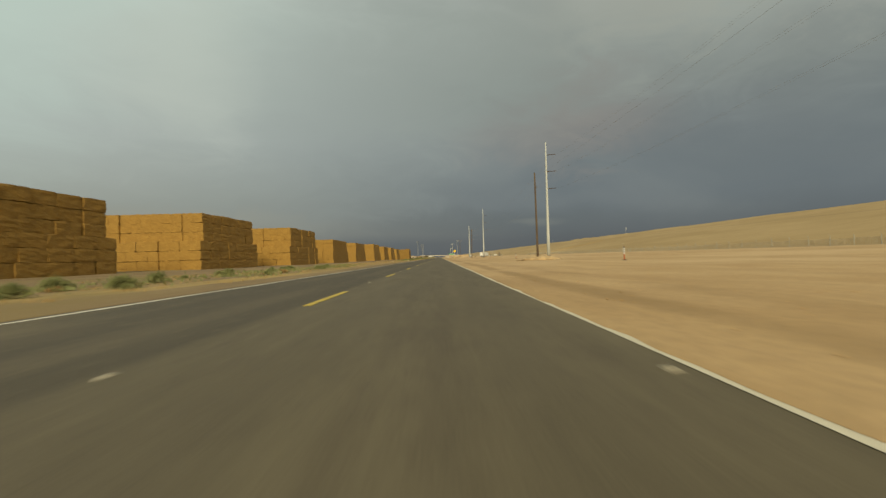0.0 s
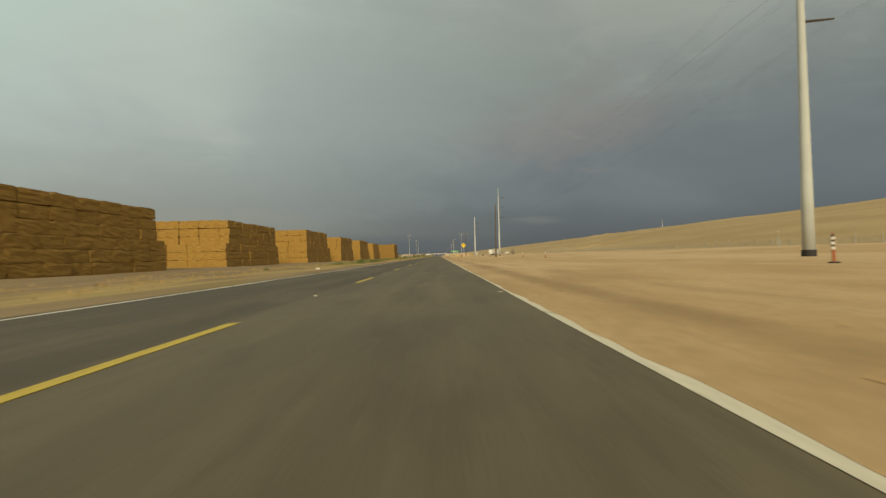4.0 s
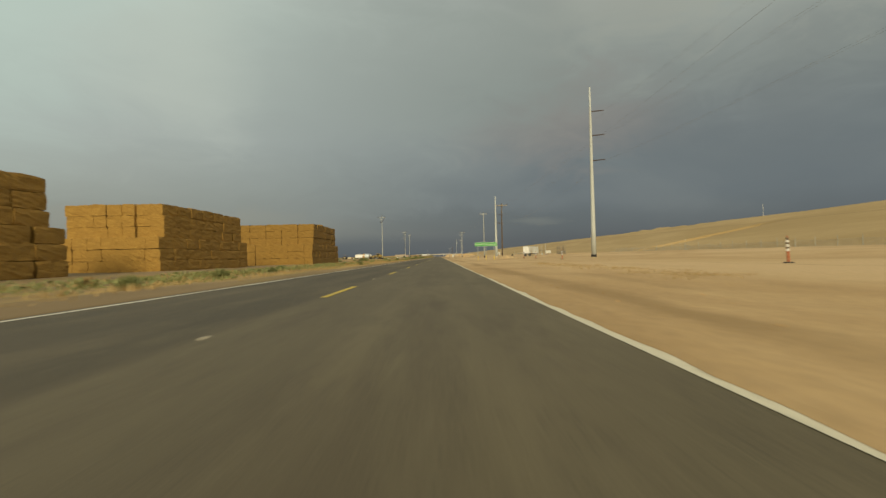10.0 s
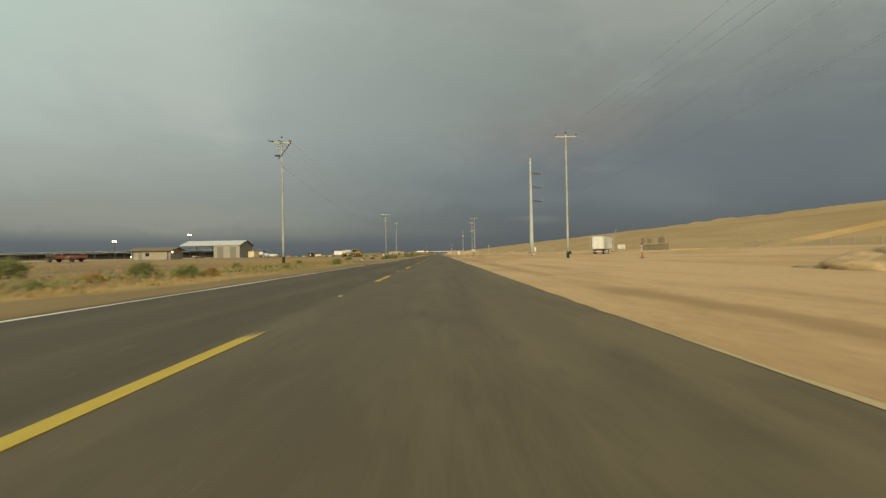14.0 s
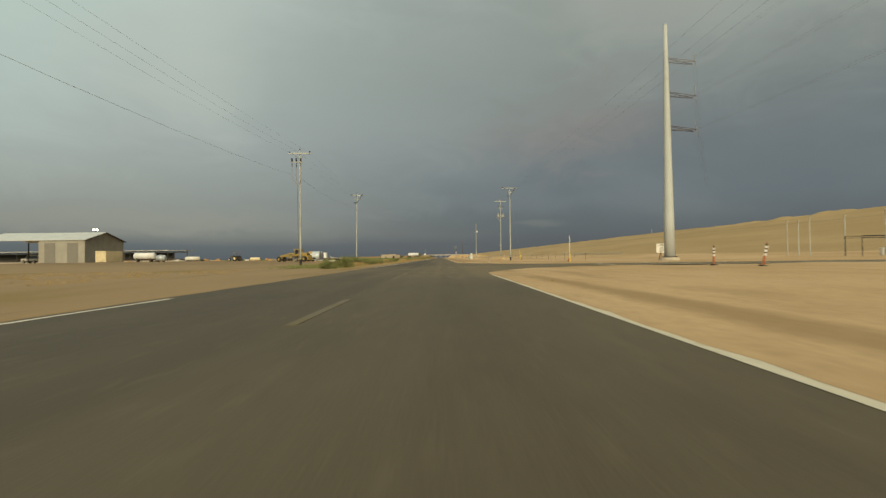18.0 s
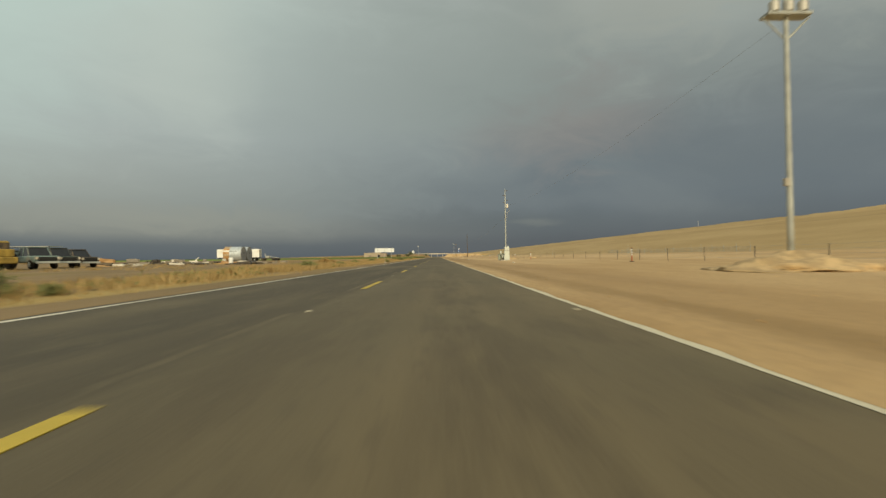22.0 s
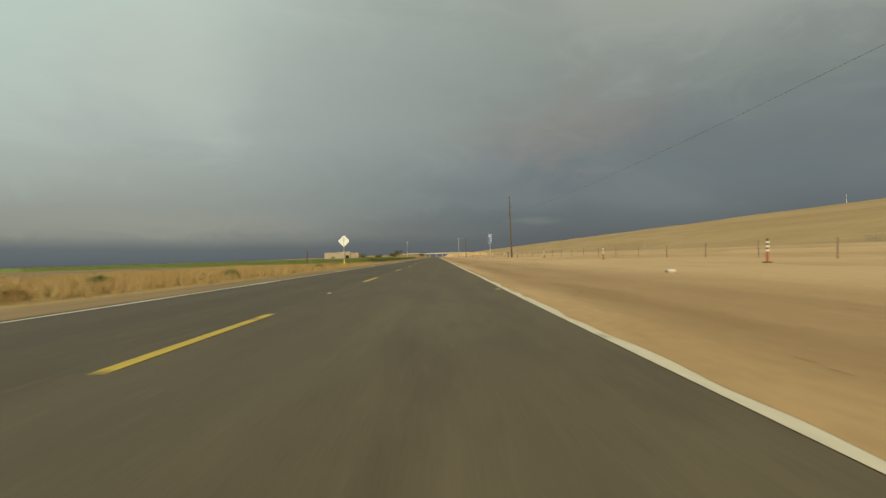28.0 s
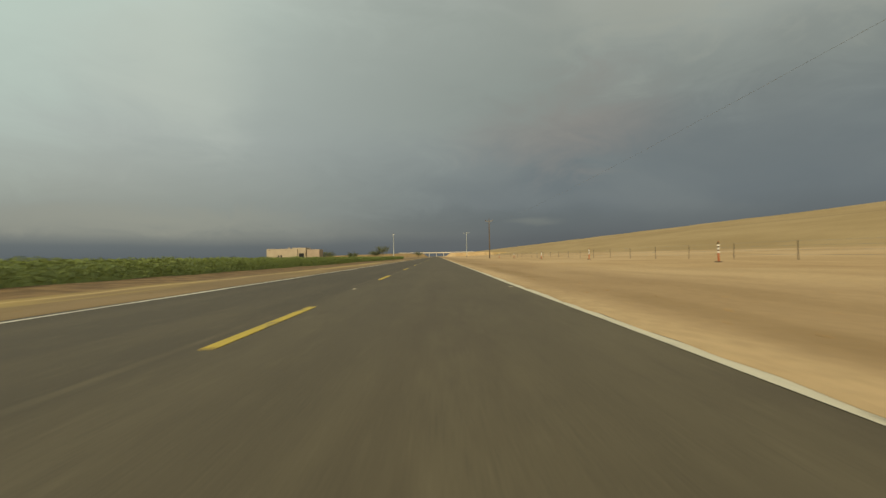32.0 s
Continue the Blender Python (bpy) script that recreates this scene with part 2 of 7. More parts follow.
# wheel ruts and blade marks, wandering and broken
drift_x = g.math("ADD", gx, g.math("MULTIPLY", g.math("SUBTRACT", g.noise(0.06, (0.02, 1, 1), 4, 0.6), 0.5), 1.3))
ragged = g.math("MULTIPLY", g.math("SUBTRACT", g.noise(1.0, (1, 0.3, 1), 6, 0.68), 0.5), 2.2)
for at_x, half, dark_, seed_, torn, keep in ((5.0, 0.6, 0.7, 0.09, 0.45, 0.36), (7.0, 0.6, 0.34, 0.14, 1.0, 0.42), (9.4, 0.6, 0.22, 0.11, 1.0, 0.42), (13.0, 1.4, 0.16, 0.06, 1.0, 0.42), (18.3, 0.3, 0.5, 0.05, 0.4, 0.42), (27.0, 1.5, 0.2, 0.04, 1.0, 0.42)):
    line_ = g.span(g.math("ABSOLUTE", g.math("SUBTRACT", g.math("ADD", drift_x, g.math("MULTIPLY", ragged, torn)), at_x)), half, half * 0.15)
    silt = g.mix(g.math("MULTIPLY", g.math("MULTIPLY", line_, g.math("MULTIPLY", lately, dark_)), g.span(g.noise(seed_, (0.3, 1, 1), 4, 0.6), keep, keep + 0.18)), silt, (0.280, 0.176, 0.070))
stain = g.math("MULTIPLY", g.math("MULTIPLY", g.span(gy, 603, 613), g.span(gy, 642, 630)), g.math("MULTIPLY", g.span(gx, 4.1, 5.0), g.span(gx, 10.5, 7.5)))
silt = g.mix(g.math("MULTIPLY", stain, g.math("MULTIPLY", g.span(damp, 0.36, 0.56), 0.8)), silt, (0.225, 0.140, 0.060))
foot = g.span(g.math("ABSOLUTE", g.math("SUBTRACT", gx, 79.0)), 2.2, 0.8)
silt = g.mix(g.math("MULTIPLY", foot, 0.5), silt, (0.30, 0.2, 0.095))
# the left verge and yard: greyer, with straw litter
yard = g.mix(g.span(patch, 0.35, 0.68), (0.216, 0.146, 0.067), (0.282, 0.194, 0.093))
yard = g.mix(g.math("MULTIPLY", g.math("MULTIPLY", g.span(gy, 378, 396), g.span(gy, 520, 470)), 0.6), yard, (0.36, 0.25, 0.122))
straw_strip = g.math("MULTIPLY", g.span(gx, -10.0, -6.8), g.span(gx, -4.9, -5.7))
straw_strip = g.math("MULTIPLY", straw_strip, g.math("ADD", g.span(gy, 378, 366), g.span(gy, 448, 456)))
yard = g.mix(g.math("MULTIPLY", g.math("MULTIPLY", straw_strip, 0.85), g.span(g.noise(0.5, (1, 0.12, 1), 5), 0.42, 0.58)), yard, (0.44, 0.315, 0.10))
yard = g.mix(g.span(g.noise(0.16, (1, 0.4, 1), 6), 0.52, 0.7), yard, (0.235, 0.170, 0.052))
yard = g.mix(g.math("MULTIPLY", g.span(g.noise(0.9, (1, 0.06, 1), 5, 0.65), 0.52, 0.68), 0.5), yard, (0.178, 0.118, 0.049))
field_bank = g.math("MULTIPLY", g.math("MULTIPLY", g.span(gx, -9.8, -9.2), g.span(gx, -6.3, -6.9)), g.span(gy, 724, 736))
yard = g.mix(field_bank, yard, g.mix(g.span(g.noise(1.5, detail=5), 0.4, 0.62), (0.135, 0.080, 0.032), (0.243, 0.151, 0.061)))
strand = g.span(g.math("ABSOLUTE", g.math("ADD", g.math("ADD", gx, 6.15), g.math("MULTIPLY", ragged, 0.25))), 0.14, 0.04)
yard = g.mix(g.math("MULTIPLY", g.math("MULTIPLY", strand, g.span(gy, 716, 730)), 0.8), yard, (0.56, 0.41, 0.18))
base = g.mix(g.span(gx, -3.0, 3.0), yard, silt)
# beyond: the tall earth bank, rained into soft stripes
bank = g.mix(g.span(g.noise(0.05, (1.0, 0.25, 1.0), 6), 0.35, 0.65), (0.375, 0.258, 0.108), (0.455, 0.322, 0.150))
bank = g.mix(g.math("MULTIPLY", g.span(g.noise(0.35, (0.25, 2.2, 1), 4), 0.45, 0.7), 0.35), bank, (0.31, 0.212, 0.086))
bank = g.mix(g.math("MULTIPLY", g.span(g.math("ABSOLUTE", g.math("SUBTRACT", gx, 160.0)), 1.6, 0.5), 0.5), bank, (0.235, 0.158, 0.066))
base = g.mix(g.span(gx, 84.0, 96.0), base, bank)
# far farm land to the left
land = g.mix(g.span(g.noise(0.012, (1, 3, 1), 3), 0.42, 0.6), (0.280, 0.205, 0.088), (0.085, 0.100, 0.026))
base = g.mix(g.span(gx, -130.0, -320.0), base, land)
speck = g.math("MULTIPLY", g.span(fine, 0.4, 0.66), 0.5)
g.colour(g.mix(speck, base, g.mix(0.5, base, (0.200, 0.131, 0.060))))
g.bump(g.math("ADD", fine, g.math("MULTIPLY", patch, 3.0)), 0.55, 0.05)
M_GROUND = g.m

a = Mat("asphalt", 0.78, where="World")
ax = a.axis(0)
grit, wear, streak = a.noise(60, detail=2), a.noise(0.9, (1, 0.09, 1), 7, 0.68), a.noise(2.2, (1, 0.06, 1), 5, 0.6)
tone = a.mix(a.span(wear, 0.36, 0.64), (0.093, 0.075, 0.040), (0.132, 0.108, 0.060))
tone = a.mix(a.math("MULTIPLY", a.span(streak, 0.44, 0.66), 0.4), tone, (0.079, 0.061, 0.032))
# the older lane is paler than the resurfaced one
tone = a.mix(a.math("SUBTRACT", 1.0, a.span(ax, -0.35, -0.05)), tone, a.mix(a.span(wear, 0.3, 0.72), (0.035, 0.027, 0.014), (0.058, 0.045, 0.024)))
for at_x in (-1.15, -2.75):
    tone = a.mix(a.math("MULTIPLY", a.span(a.math("ABSOLUTE", a.math("SUBTRACT", ax, at_x)), 0.5, 0.1), a.math("MULTIPLY", a.span(wear, 0.34, 0.6), 0.55)), tone, (0.109, 0.085, 0.048))
patchy = a.noise(0.22, (1, 0.35, 1), 5)
tone = a.mix(a.math("MULTIPLY", a.span(patchy, 0.52, 0.68), 0.65), tone, (0.157, 0.125, 0.066))
blot = a.noise(0.8, (1, 0.3, 1), 6, 0.65)
tone = a.mix(a.math("MULTIPLY", a.span(blot, 0.55, 0.7), 0.5), tone, (0.055, 0.044, 0.025))
ay = a.axis(1)
junction = a.math("MULTIPLY", a.span(ay, 428, 444), a.span(ay, 545, 500))
tone = a.mix(a.math("MULTIPLY", a.math("MULTIPLY", junction, a.span(a.noise(0.35, (1, 0.6, 1), 6), 0.28, 0.55)), a.math("ADD", a.math("MULTIPLY", a.span(ay, 464, 453), 0.6), a.math("MULTIPLY", a.span(ax, -0.2, 1.6), a.math("ADD", a.math("MULTIPLY", a.span(ay, 466, 456), 0.1), a.math("ADD", 0.42, a.math("MULTIPLY", a.span(ay, 478, 488), 0.3)))), True)), tone, (0.183, 0.137, 0.070))
for d0, d1, x0, x1, much in ((318, 352, 2.2, 3.6, 0.5), (512, 575, 0.6, 1.6, 0.32)):
    dusty = a.math("MULTIPLY", a.math("MULTIPLY", a.span(ay, d0, d0 + 12), a.span(ay, d1, d1 - 12)), a.math("MULTIPLY", a.span(ax, x0, x1), a.span(a.noise(0.4, (1, 0.4, 1), 6), 0.3, 0.58)))
    tone = a.mix(a.math("MULTIPLY", dusty, much), tone, (0.19, 0.145, 0.075))
seam = a.math("MULTIPLY", a.span(a.math("ABSOLUTE", a.math("ADD", ax, 0.33)), 0.075, 0.02), a.span(ay, 488, 500))
tone = a.mix(a.math("MULTIPLY", a.math("MULTIPLY", seam, 0.6), a.span(a.noise(1.2, (1, 0.25, 1), 5), 0.42, 0.6)), tone, (0.211, 0.168, 0.095))
joint = a.math("MULTIPLY", a.span(a.math("ABSOLUTE", a.math("SUBTRACT", ax, 0.15)), 0.85, 0.25), a.math("ADD", 0.35, a.math("MULTIPLY", a.span(ay, 30, 130), 0.65)))
tone = a.mix(a.math("MULTIPLY", joint, a.math("MULTIPLY", a.span(a.noise(0.5, (1, 0.15, 1), 5), 0.34, 0.55), 0.3)), tone, (0.056, 0.042, 0.022))
mottle = a.noise(1.1, (1, 0.3, 1), 6, 0.64)
tone = a.mix(a.math("MULTIPLY", a.span(mottle, 0.51, 0.66), 0.55), tone, (0.062, 0.046, 0.025))
tone = a.mix(a.math("MULTIPLY", a.span(mottle, 0.46, 0.32), 0.25), tone, (0.145, 0.116, 0.064))
old = a.math("MULTIPLY", a.span(ay, 560, 660), a.span(ax, 1.7, 0.7))
tone = a.mix(a.math("MULTIPLY", old, 0.42), tone, (0.050, 0.039, 0.022))
tone = a.mix(a.math("MULTIPLY", a.math("MULTIPLY", a.span(ay, 640, 680), a.span(ax, 0.3, 1.2)), 0.3), tone, (0.056, 0.042, 0.023))
old = a.math("MULTIPLY", a.span(ay, 410, 420), a.span(ay, 438, 430))
tone = a.mix(a.math("MULTIPLY", old, 0.5), tone, (0.052, 0.040, 0.022))
old = a.math("MULTIPLY", a.math("MULTIPLY", a.span(ay, 312, 326), a.span(ay, 520, 500)), a.span(ax, -0.9, -1.6))
tone = a.mix(a.math("MULTIPLY", old, 0.22), tone, (0.034, 0.026, 0.014))
old = a.math("MULTIPLY", a.math("MULTIPLY", a.span(ay, 458, 467), a.span(ay, 492, 478)), a.span(ax, 1.5, 0.5))
tone = a.mix(a.math("MULTIPLY", old, 0.6), tone, (0.047, 0.035, 0.019))
chips = a.noise(7.0, (1, 0.22, 1), 5, 0.7)
tone = a.mix(a.math("MULTIPLY", a.span(chips, 0.52, 0.66), 0.34), tone, (0.052, 0.040, 0.023))
tone = a.mix(a.math("MULTIPLY", a.span(chips, 0.46, 0.34), 0.26), tone, (0.160, 0.131, 0.076))
cracks = a.span(a.math("ABSOLUTE", a.math("SUBTRACT", a.noise(0.5, (1, 0.22, 1), 7, 0.75), 0.5)), 0.006, 0.0)
tone = a.mix(a.math("MULTIPLY", cracks, a.math("MULTIPLY", a.span(a.noise(0.06), 0.45, 0.6), 0.55)), tone, (0.032, 0.026, 0.016))
wheel = a.math("MULTIPLY", a.span(a.math("ABSOLUTE", a.math("SUBTRACT", a.math("ABSOLUTE", a.math("SUBTRACT", ax, 1.85)), 0.85)), 0.45, 0.05), 0.35)
oil = a.math("MULTIPLY", a.span(a.math("ABSOLUTE", a.math("SUBTRACT", ax, 1.85)), 0.6, 0.1), a.span(a.noise(1.6, (1, 0.12, 1), 6, 0.7), 0.4, 0.62))
tone = a.mix(a.math("MULTIPLY", oil, 0.6), tone, (0.058, 0.042, 0.022))
tone = a.mix(wheel, tone, (0.073, 0.058, 0.032))
a.colour(a.mix(a.math("MULTIPLY", a.span(grit, 0.35, 0.7), 0.4), tone, (0.184, 0.147, 0.083)))
a.bump(grit, 0.35, 0.006)
M_ASPHALT = a.m


def paint(name, c, gone):
    m = Mat(name, 0.7, where="World")
    n = m.noise(2.2, (1, 0.5, 1), 6, 0.65)
    m.colour(m.mix(m.span(n, 0.62 - gone * 0.14, 0.74 - gone * 0.12), m.mix(m.span(m.noise(14), 0.3, 0.7), tuple(v * 0.8 for v in c), c), (0.16, 0.13, 0.085)))
    return m.m


M_LEFT_LINE = paint("white_edge_paint", (0.78, 0.73, 0.6), 0.0)
M_WHITE_LINE, M_YELLOW_LINE = paint("worn_white_paint", (0.70, 0.64, 0.48), 0.3), paint("worn_yellow_paint", (0.58, 0.425, 0.055), 0.6)

M_WORN_LINE = paint("nearly_gone_paint", (0.155, 0.122, 0.046), 1.3)
M_DUSTY_LINE = paint("dust_covered_paint", (0.54, 0.42, 0.22), 0.2)
M_CENTRE_MARK = paint("scuffed_marker_plastic", (0.42, 0.38, 0.28), 0.3)
M_EDGE_MARK = paint("dusty_marker_plastic", (0.34, 0.30, 0.21), 0.2)


def straw_bale(name, age):
    """Packed straw in flakes; age 1 is fresh and golden, less is rained on and browner."""
    h = Mat(name, 0.95)
    straw, tuft, strata = h.noise(9, (0.8, 0.8, 2.0), 8, 0.78), h.noise(1.6, (0.7, 0.6, 1.3), 6, 0.65), h.noise(2.4, (0.35, 0.3, 3.2), 6, 0.7)
    dim = lambda r, g_, b_: (r * age, g_ * age, b_ * age)
    hay = h.mix(h.span(straw, 0.32, 0.7), dim(0.290, 0.160, 0.032), dim(0.470, 0.292, 0.073))
    hay = h.mix(h.math("MULTIPLY", h.span(tuft, 0.46, 0.66), 0.5), hay, dim(0.280, 0.160, 0.036))
    hay = h.mix(h.math("MULTIPLY", h.span(strata, 0.56, 0.7), 0.4), hay, dim(0.215, 0.118, 0.024))
    hay = h.mix(h.math("MULTIPLY", h.span(strata, 0.42, 0.3), 0.35), hay, dim(0.480, 0.310, 0.088))
    hay = h.mix(h.math("MULTIPLY", h.each(), 0.4), hay, dim(0.345, 0.203, 0.048))
    h.colour(hay).bump(h.math("ADD", straw, h.math("MULTIPLY", strata, 1.2)), 0.7, 0.05)
    return h.m


M_HAY, M_HAY_OLD = straw_bale("straw_bale", 0.9), straw_bale("weathered_straw_bale", 0.72)
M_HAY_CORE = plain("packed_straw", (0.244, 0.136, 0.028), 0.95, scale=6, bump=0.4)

M_STEEL = plain("galvanised_steel", (0.47, 0.50, 0.48), 0.8, 0.0, 0.07, 0.4)
M_PALE_POLE = plain("weathered_pale_pole", (0.40, 0.42, 0.39), 0.65, 0.1, 0.25, 1.4)
M_DARK = plain("black_coating", (0.02, 0.02, 0.018), 0.7, vary=0.3)
wd = Mat("creosoted_wood", 0.9)
grain = wd.noise(5, (6, 6, 0.22), 6, 0.65)
wd.colour(wd.mix(wd.span(grain, 0.3, 0.7), (0.06, 0.042, 0.028), (0.15, 0.11, 0.072))).bump(grain, 0.6, 0.01)
M_WOOD = wd.m
M_WOOD_GREY = plain("grey_timber", (0.30, 0.26, 0.2), 0.85, vary=0.35, scale=5, bump=0.3)
M_WIRE = plain("dull_cable", (0.27, 0.28, 0.28), 0.6, 0.3)
M_INSULATOR = plain("brown_insulator", (0.06, 0.04, 0.032), 0.3)
M_GREY_METAL = plain("grey_cabinet_paint", (0.42, 0.41, 0.36), 0.5, 0.1, 0.15, 2, dirt=(0.3, 0.23, 0.14))
M_WHITE = plain("dusty_white_paint", (0.74, 0.72, 0.64), 0.5, vary=0.12, scale=1.2, dirt=(0.55, 0.47, 0.34))
M_CLEAN_WHITE = plain("white_sheet_metal", (0.78, 0.79, 0.76), 0.45, vary=0.08, scale=0.8, dirt=(0.68, 0.6, 0.46))
M_TRAILER = plain("scuffed_white_panel", (0.63, 0.66, 0.64), 0.45, 0.0, 0.18, 0.8, dirt=(0.42, 0.36, 0.27))
M_ORANGE = plain("faded_orange_plastic", (0.38, 0.10, 0.033), 0.6, vary=0.2)
M_WHITE_BAND = plain("white_reflective_band", (0.78, 0.76, 0.70), 0.4, vary=0.1)
M_ORANGE_SHADE = plain("shade_dark_orange", (0.06, 0.035, 0.025), 0.7)
M_BLACK_RUBBER = plain("black_rubber", (0.022, 0.02, 0.018), 0.85, dirt=(0.13, 0.1, 0.06))
M_YELLOW_SIGN = plain("yellow_sign_sheeting", (0.74, 0.49, 0.01), 0.4, vary=0.06)
M_GREEN_SIGN = plain("green_sign_sheeting", (0.028, 0.30, 0.045), 0.4, vary=0.08)
M_BLUE_SIGN = plain("blue_sign_sheeting", (0.022, 0.115, 0.31), 0.4, vary=0.1)
M_SHIELD_BLUE = plain("deep_blue_sign_sheeting", (0.025, 0.075, 0.32), 0.4, vary=0.1)
M_RED_SIGN = plain("red_sign_sheeting", (0.56, 0.25, 0.2), 0.4, vary=0.08)
M_BLACK_INK = plain("black_lettering", (0.03, 0.028, 0.02), 0.5)
M_ALU = plain("bare_aluminium_back", (0.70, 0.73, 0.73), 0.5, 0.05, 0.08, 1.5)
M_YELLOW_POST = plain("yellow_sleeve", (0.78, 0.56, 0.03), 0.5, vary=0.12)
M_TAN_WALL = plain("tan_ribbed_steel", (0.35, 0.335, 0.28), 0.6, 0.05, 0.1, 0.6, dirt=(0.36, 0.29, 0.18))
# the wall tan taken darker, so the gables' shade is in the colour
M_TAN_SHADED = plain("shaded_wall_panel", (0.31, 0.29, 0.235), 0.65, 0.0, 0.12, 0.6)
M_ROOF_PALE = plain("pale_steel_roof", (0.66, 0.66, 0.60), 0.4, 0.3, 0.1, 0.5)
M_DOOR_TAN = plain("taupe_roller_door", (0.21, 0.20, 0.17), 0.55, vary=0.08)
M_CREAM = plain("cream_steel_box", (0.68, 0.58, 0.36), 0.5, vary=0.1, dirt=(0.5, 0.4, 0.24))
M_ADOBE = plain("sand_stucco", (0.37, 0.31, 0.225), 0.9, vary=0.1, scale=0.7, bump=0.2)
M_ADOBE_PINK = plain("rose_stucco", (0.34, 0.27, 0.20), 0.9, vary=0.1, scale=0.7, bump=0.2)
M_SHADOW_GLASS = plain("dark_window_glass", (0.025, 0.027, 0.03), 0.1)
M_CAT_YELLOW = plain("machine_yellow", (0.38, 0.265, 0.06), 0.6, vary=0.4, scale=2.4, dirt=(0.22, 0.165, 0.08))
M_MACHINE_DARK = plain("dark_machine_iron", (0.06, 0.05, 0.038), 0.7, vary=0.3, dirt=(0.2, 0.15, 0.09))
M_RED_PAINT = plain("faded_red_paint", (0.17, 0.03, 0.025), 0.5, vary=0.2, dirt=(0.3, 0.17, 0.1))
M_TEAL_PAINT = plain("faded_teal_paint", (0.17, 0.24, 0.225), 0.4, 0.1, 0.15, dirt=(0.3, 0.25, 0.17))
M_DARK_PAINT = plain("dark_green_paint", (0.05, 0.065, 0.055), 0.35, 0.1, dirt=(0.2, 0.16, 0.1))
M_RUST = plain("rusted_sheet", (0.50, 0.29, 0.12), 0.8, 0.1, 0.35, 1.5, dirt=(0.62, 0.5, 0.32))
M_RUST_PALE = plain("streaked_rusty_sheet", (0.52, 0.40, 0.25), 0.7, 0.1, 0.4, 2.5, dirt=(0.36, 0.2, 0.09))
M_BIN = plain("silver_corrugated_sheet", (0.53, 0.58, 0.60), 0.5, 0.4, 0.12, 0.9)
# bin sheet darkened for the ends, which carry their shade as colour
M_BIN_END = plain("shaded_bin_sheet", (0.34, 0.355, 0.365), 0.6, 0.1, 0.15, 0.9)
M_CONCRETE = plain("pale_concrete", (0.50, 0.45, 0.36), 0.9, vary=0.15, scale=2, bump=0.2)
M_MOUND = plain("loose_tan_soil", (0.49, 0.35, 0.185), 0.95, vary=0.3, scale=2, bump=0.6)
M_FABRIC = plain("dusty_fence_slat", (0.46, 0.40, 0.285), 0.8, vary=0.12, scale=0.8)
M_PALE_GREEN = plain("pale_green_enamel", (0.37, 0.42, 0.33), 0.5, vary=0.12, scale=1.5, dirt=(0.38, 0.34, 0.24))
M_CABINET = plain("chalky_white_enamel", (0.56, 0.59, 0.53), 0.5, vary=0.08, scale=1.2, dirt=(0.6, 0.56, 0.45))
M_TRASH = plain("pale_litter", (0.6, 0.56, 0.48), 0.7)
lamp = bpy.data.materials.new("lit_flood_lamp")
lamp.use_nodes = True
lamp.node_tree.nodes["Principled BSDF"].inputs["Emission Color"].default_value = (1.0, 0.88, 0.6, 1)
lamp.node_tree.nodes["Principled BSDF"].inputs["Emission Strength"].default_value = 6.0
M_LAMP = lamp


def leaf(name, low, high, tip):
    m = Mat(name, 0.7)
    m.colour(m.mix(m.island(), m.mix(m.each(), low, high), m.mix(m.island(), high, tip)))
    m.bsdf.inputs["Subsurface Weight"].default_value = 0.0
    return m.m


M_SAGE = leaf("sage_leaf", (0.122, 0.142, 0.046), (0.176, 0.195, 0.066), (0.232, 0.240, 0.090))
M_SAGE_DRY = leaf("dry_brush_leaf", (0.22, 0.135, 0.048), (0.32, 0.205, 0.072), (0.42, 0.285, 0.11))
M_YELLOW_WEED = leaf("yellowing_leaf", (0.17, 0.15, 0.035), (0.25, 0.205, 0.05), (0.33, 0.265, 0.075))
M_TWIG = plain("grey_twig", (0.15, 0.115, 0.07), 0.9)
M_STRAW_GRASS = leaf("straw_grass", (0.265, 0.175, 0.066), (0.345, 0.24, 0.092), (0.41, 0.30, 0.13))
M_CROP = leaf("crop_leaf", (0.092, 0.124, 0.030), (0.115, 0.152, 0.036), (0.138, 0.178, 0.042))
M_CROP_TOP = leaf("crop_canopy_leaf", (0.092, 0.124, 0.028), (0.112, 0.146, 0.033), (0.138, 0.178, 0.041))
M_FAR_CROP = plain("far_crop_green", (0.085, 0.118, 0.03), 0.9, vary=0.3, scale=0.05)
M_TREE_LEAF = leaf("tree_leaf", (0.045, 0.06, 0.022), (0.08, 0.09, 0.035), (0.11, 0.12, 0.05))

# ---- building helpers ----


def put(name, bm, material, parent=None, label="", m=None, smooth=False):
    """Links a bmesh as one mesh object."""
    me = bpy.data.meshes.new(name)
    bm.to_mesh(me)
    bm.free()
    me.materials.append(material)
    if smooth:
        me.shade_smooth()
    ob = new(name, me)
    if parent is not None:
        ob.parent = parent
    if m is not None:
        ob.matrix_local = m
    return tagged(ob, label)


def part(name, bm, material, parent, label="", smooth=False):
    return put(name, bm, material, parent, label, None, smooth)


def share(name, me, parent, m):
    ob = new(name, me)
    ob.parent, ob.matrix_local = parent, m
    return ob


def thing(name, m, label, category, group="", kind=""):
    ob = new(name)
    ob.empty_display_size = 0.3
    ob.matrix_world = m
    return tagged(ob, label, category, group, kind)


